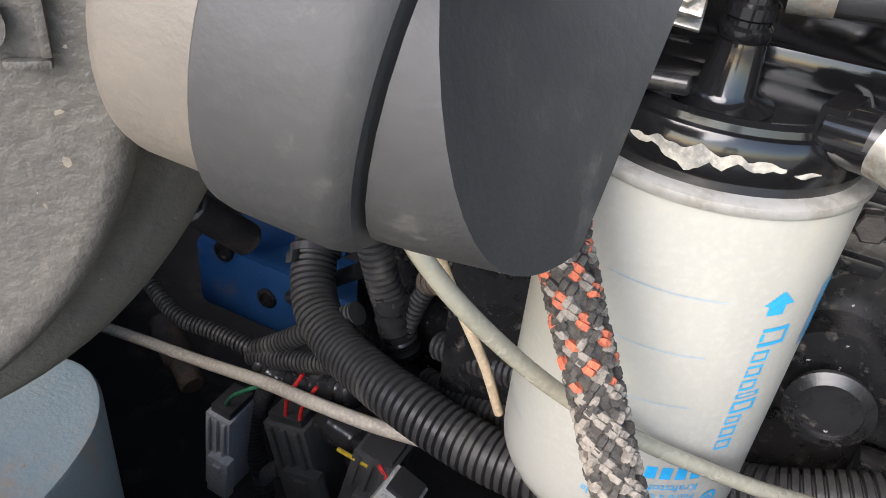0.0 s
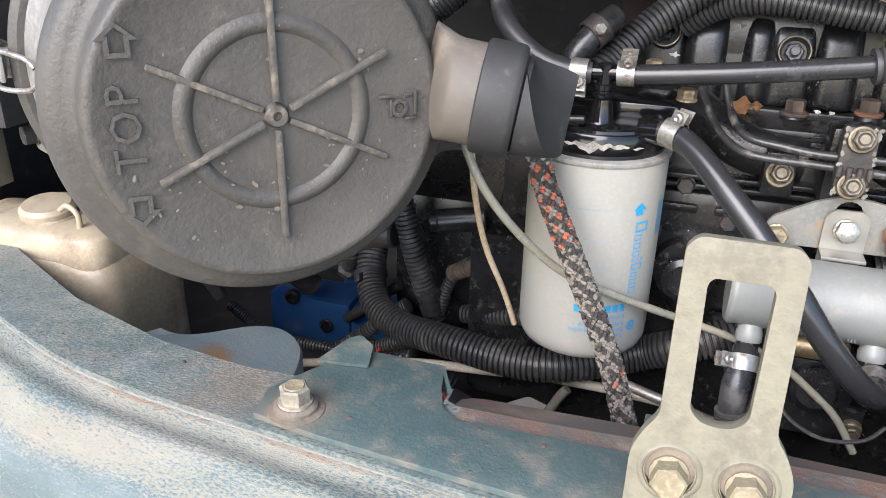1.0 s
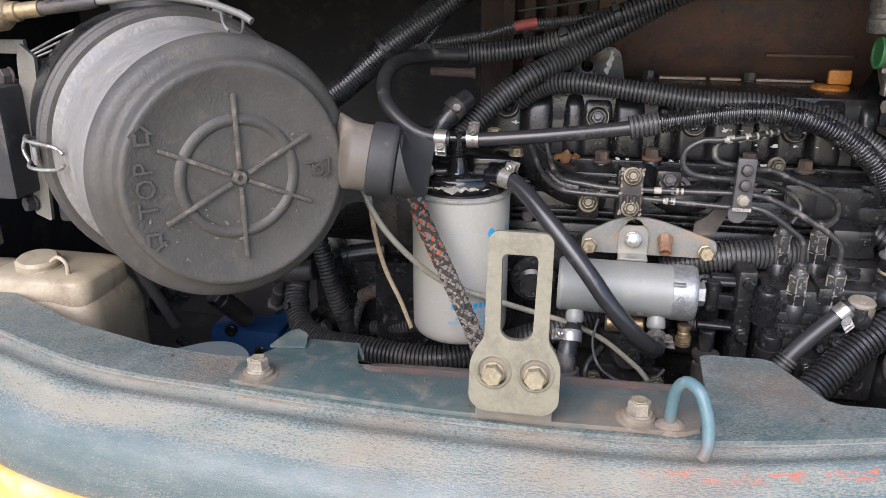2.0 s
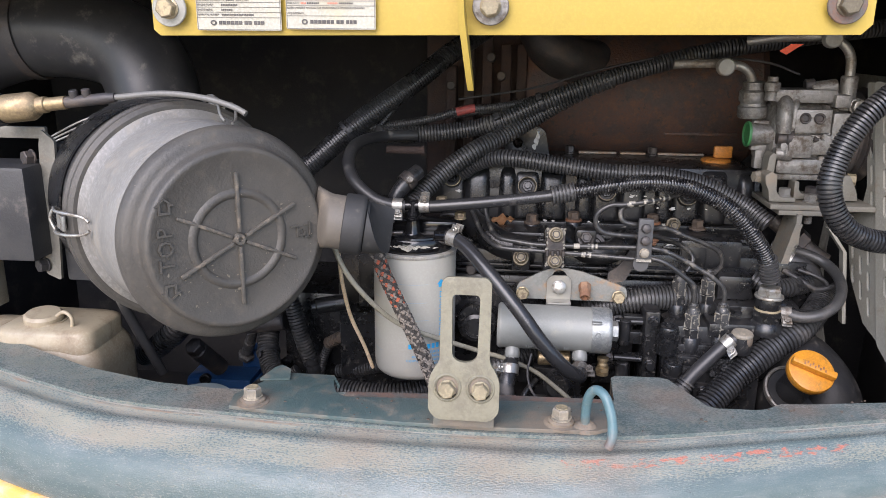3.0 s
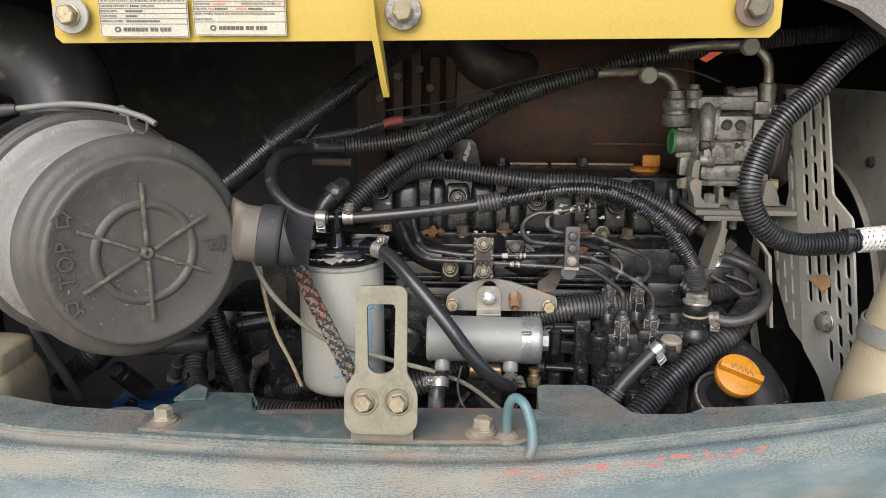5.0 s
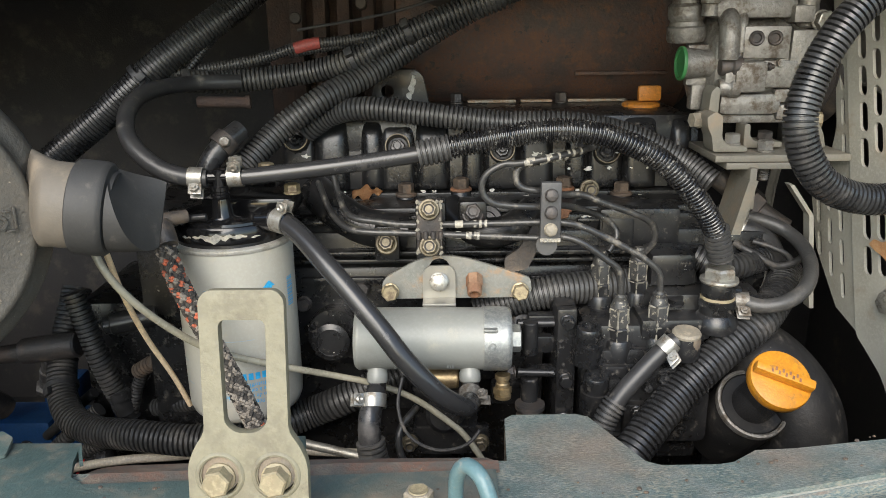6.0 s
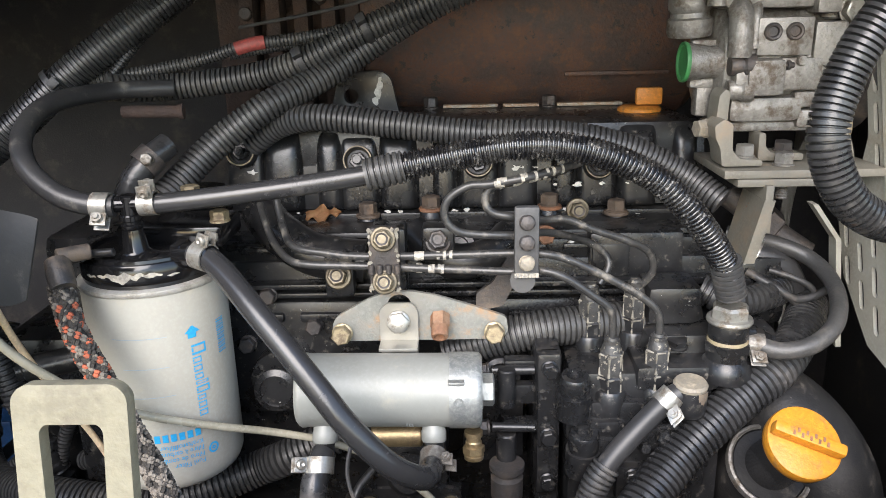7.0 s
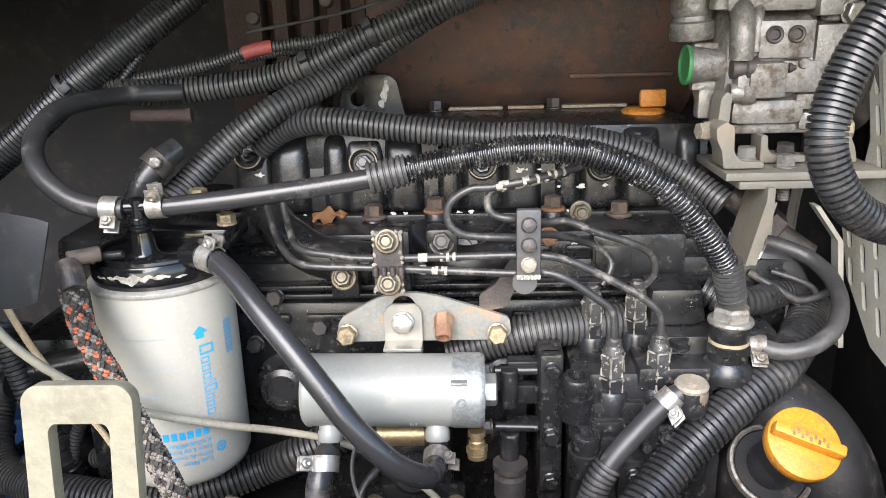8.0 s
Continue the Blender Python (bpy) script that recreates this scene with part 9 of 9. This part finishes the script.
bm = bmesh.new()
tube(bm, [(0.008, 0.318, 0.880), (0.015, 0.3185, 0.893), (0.021, 0.318, 0.906), (0.027, 0.319, 0.915)], 0.0042, 12, 0.003)
part("stay", bm, BEIGE, folded)
hose("steel_rod", [(0.06, 0.30, 0.945), (0.12, 0.29, 0.935), (0.18, 0.28, 0.925)], 0.004, ALU_PIPE, "thin grey steel rod under the filter", "rod")

# pipework between the water pump and the guard
pw = thing("heater_pipe", (0.495, 0.40, 1.09), "dark dirty steel elbow pipe with a clamp behind the bypass hose", "pipe")
bm = bmesh.new()
tube(bm, [(0.465, 0.42, 1.150), (0.484, 0.412, 1.135), (0.505, 0.408, 1.117), (0.530, 0.40, 1.100)], 0.0105, 18, 0.005)
part("elbow", bm, DARK_STEEL, pw)
bm = bmesh.new()
hexagon(bm, (0.490, 0.4105, 1.130), (0.75, -0.1, -0.65), 0.027, 0.014)
part("nut", bm, DARK_STEEL, pw)
bm = bmesh.new()
tube(bm, [(0.466, 0.40, 1.112), (0.481, 0.392, 1.106), (0.502, 0.388, 1.096), (0.515, 0.39, 1.075)], 0.0120, 18, 0.005)
part("rubber_stub", bm, RUBBER, pw)
hose_clamp(pw, (0.479, 0.393, 1.107), (0.85, -0.35, -0.4), 0.0124, (0.2, -0.3, 1), width=0.008)
bm = bmesh.new()
plate(bm, rounded([(0.4885, 1.111), (0.4950, 1.116), (0.4965, 1.128), (0.4925, 1.136), (0.4915, 1.142), (0.4895, 1.137), (0.4870, 1.126)], 0.002, 2), [], 0.002, (0, 0.362, 0), (1, 0.15, 0), (0, 0, 1))
solo("steel_tab", bm, BLADE_RUST, "narrow rust-freckled steel tab beside the bypass hose", "tab")
for pts, r in (([(0.470, 0.375, 1.098), (0.488, 0.362, 1.089), (0.505, 0.360, 1.080), (0.523, 0.362, 1.084), (0.540, 0.372, 1.092)], 0.0032), ([(0.478, 0.370, 1.084), (0.495, 0.362, 1.083), (0.508, 0.362, 1.072), (0.512, 0.366, 1.056)], 0.0028),
               ([(0.486, 0.372, 1.100), (0.502, 0.364, 1.096), (0.516, 0.362, 1.088), (0.520, 0.366, 1.074)], 0.0024)):
    hose("wire", pts, r, BLACK_PLASTIC, "thin black taped wire behind the bypass hose", "wire", seg=10)
hose("wiring_loom", [(0.430, 0.360, 1.090), (0.448, 0.352, 1.083), (0.466, 0.356, 1.081), (0.484, 0.366, 1.082), (0.500, 0.38, 1.080)], 0.0115, CONDUIT_DARK, "short black ribbed hose behind the union", "wiring loom", 0.0052)
bm = bmesh.new()
plate(bm, [(0.5125, 1.152), (0.5165, 1.152), (0.5370, 1.124), (0.5330, 1.124)], [], 0.012, (0, 0.382, 0), (1, 0, 0), (0, 0, 1))
plate(bm, [(0.5330, 1.124), (0.5370, 1.124), (0.5480, 1.035), (0.5440, 1.035)], [], 0.012, (0, 0.382, 0), (1, 0, 0), (0, 0, 1))
part("guard_leg", bm, GUARD_PAINT, guard)
# small bolt heads and bosses on the engine side
for x, y, z, ring in ((0.300, 0.3735, 1.060, None), (0.255, 0.3695, 1.066, None), (0.130, 0.3695, 1.060, None), (0.075, 0.3695, 1.045, None), (0.118, 0.3695, 0.998, None), (0.095, 0.3695, 1.086, None), (0.340, 0.396, 1.145, WORN_RING)):
    bolt(engine, (x, y, z), (0, -1, 0.1), 0.0115, 0.007, DARK_STEEL, ring=ring)
bm = bmesh.new()
lathe(bm, [(0.0085, 0), (0.0145, 0), (0.0150, 0.003), (0.0135, 0.006), (0.0090, 0.006), (0.0085, 0.002), (0, 0.002)], (0.245, 0.386, 1.1175), (0, -1, 0.45), 32)
part("cast_boss", bm, BLACK_PAINT, engine)

# bosses, pads and hexagons that crowd the pump and gear case
blocks("cast_pad", [((0.352, 0.297, 1.006), (0.030, 0.014, 0.020), 0.003), ((0.388, 0.292, 1.005), (0.040, 0.014, 0.024), 0.003), ((0.400, 0.284, 0.980), (0.034, 0.012, 0.018), 0.003), ((0.366, 0.284, 0.972), (0.022, 0.012, 0.030), 0.004),
                    ((0.420, 0.296, 1.012), (0.024, 0.020, 0.030), 0.004), ((0.352, 0.284, 0.950), (0.036, 0.014, 0.016), 0.003), ((0.333, 0.300, 1.018), (0.012, 0.014, 0.026), 0.003)], BLACK_PAINT, ip)
for p, ax, size in (((0.388, 0.2845, 1.008), (0, -1, 0.2), 0.009), ((0.375, 0.2845, 1.000), (0, -1, 0.2), 0.007), ((0.402, 0.2775, 0.982), (0, -1, 0.2), 0.009), ((0.366, 0.2775, 0.980), (0, -1, 0.1), 0.010), ((0.421, 0.2855, 1.016), (0, -1, 0.3), 0.011),
                    ((0.366, 0.318, 1.038), (0, 0, 1), 0.014), ((0.404, 0.322, 1.060), (0, -0.2, 1), 0.013)):
    bolt(ip, p, ax, size, 0.005, BLACK_PAINT)
for x, y, z in ((0.266, 0.306, 1.004), (0.266, 0.312, 1.047)):
    bolt(engine, (x, y, z), (-1, -0.1, 0), 0.0095, 0.006, DARK_STEEL)
for x, y, z in ((0.3095, 0.3035, 1.052), (0.3095, 0.3035, 0.998), (0.3095, 0.3035, 0.960)):
    bolt(engine, (x, y, z), (0, -1, 0), 0.0100, 0.006, BLACK_PAINT)
blocks("cast_pad", [((0.275, 0.352, 0.985), (0.040, 0.020, 0.060), 0.004), ((0.262, 0.340, 0.968), (0.030, 0.012, 0.022), 0.003), ((0.220, 0.366, 0.985), (0.070, 0.016, 0.030), 0.004), ((0.160, 0.366, 0.960), (0.060, 0.016, 0.040), 0.004),
                    ((0.292, 0.318, 1.026), (0.020, 0.010, 0.016), 0.003)], BLACK_PAINT, engine)
bm = bmesh.new()
lathe(bm, [(0, 0), (0.013, 0), (0.0145, 0.003), (0.0145, 0.010), (0.011, 0.012), (0.0105, 0.007), (0, 0.007)], (0.276, 0.335, 1.032), (0, -1, 0.25), 32)
part("blanking_plug", bm, BLACK_PAINT, engine)

lw = thing("feed_pump", (0.20, 0.335, 0.90), "black cast feed pump low under the fuel pump", "pump")
blocks("casting", [((0.205, 0.340, 0.955), (0.060, 0.040, 0.050), 0.006)], BLACK_PAINT, lw)
blocks("flange", [((0.205, 0.322, 0.930), (0.080, 0.010, 0.028), 0.003)], BLACK_PAINT, lw)
bm = bmesh.new()
lathe(bm, [(0, 0), (0.016, 0), (0.017, 0.003), (0.017, 0.016), (0.013, 0.020), (0, 0.020)], (0.205, 0.322, 0.960), (0, -1, 0.2), 28)
part("cover", bm, BLACK_PAINT, lw)
for dx in (-0.032, 0.032):
    bolt(lw, (0.205 + dx, 0.3165, 0.930), (0, -1, 0), 0.010, 0.006, DARK_STEEL, ring=WORN_RING)
bm = bmesh.new()
tube(bm, [(0.18, 0.318, 0.965), (0.165, 0.30, 0.950), (0.170, 0.29, 0.925), (0.20, 0.285, 0.905)], 0.0032, 10, 0.004)
part("feed_pipe", bm, PIPE_BLACK, lw)
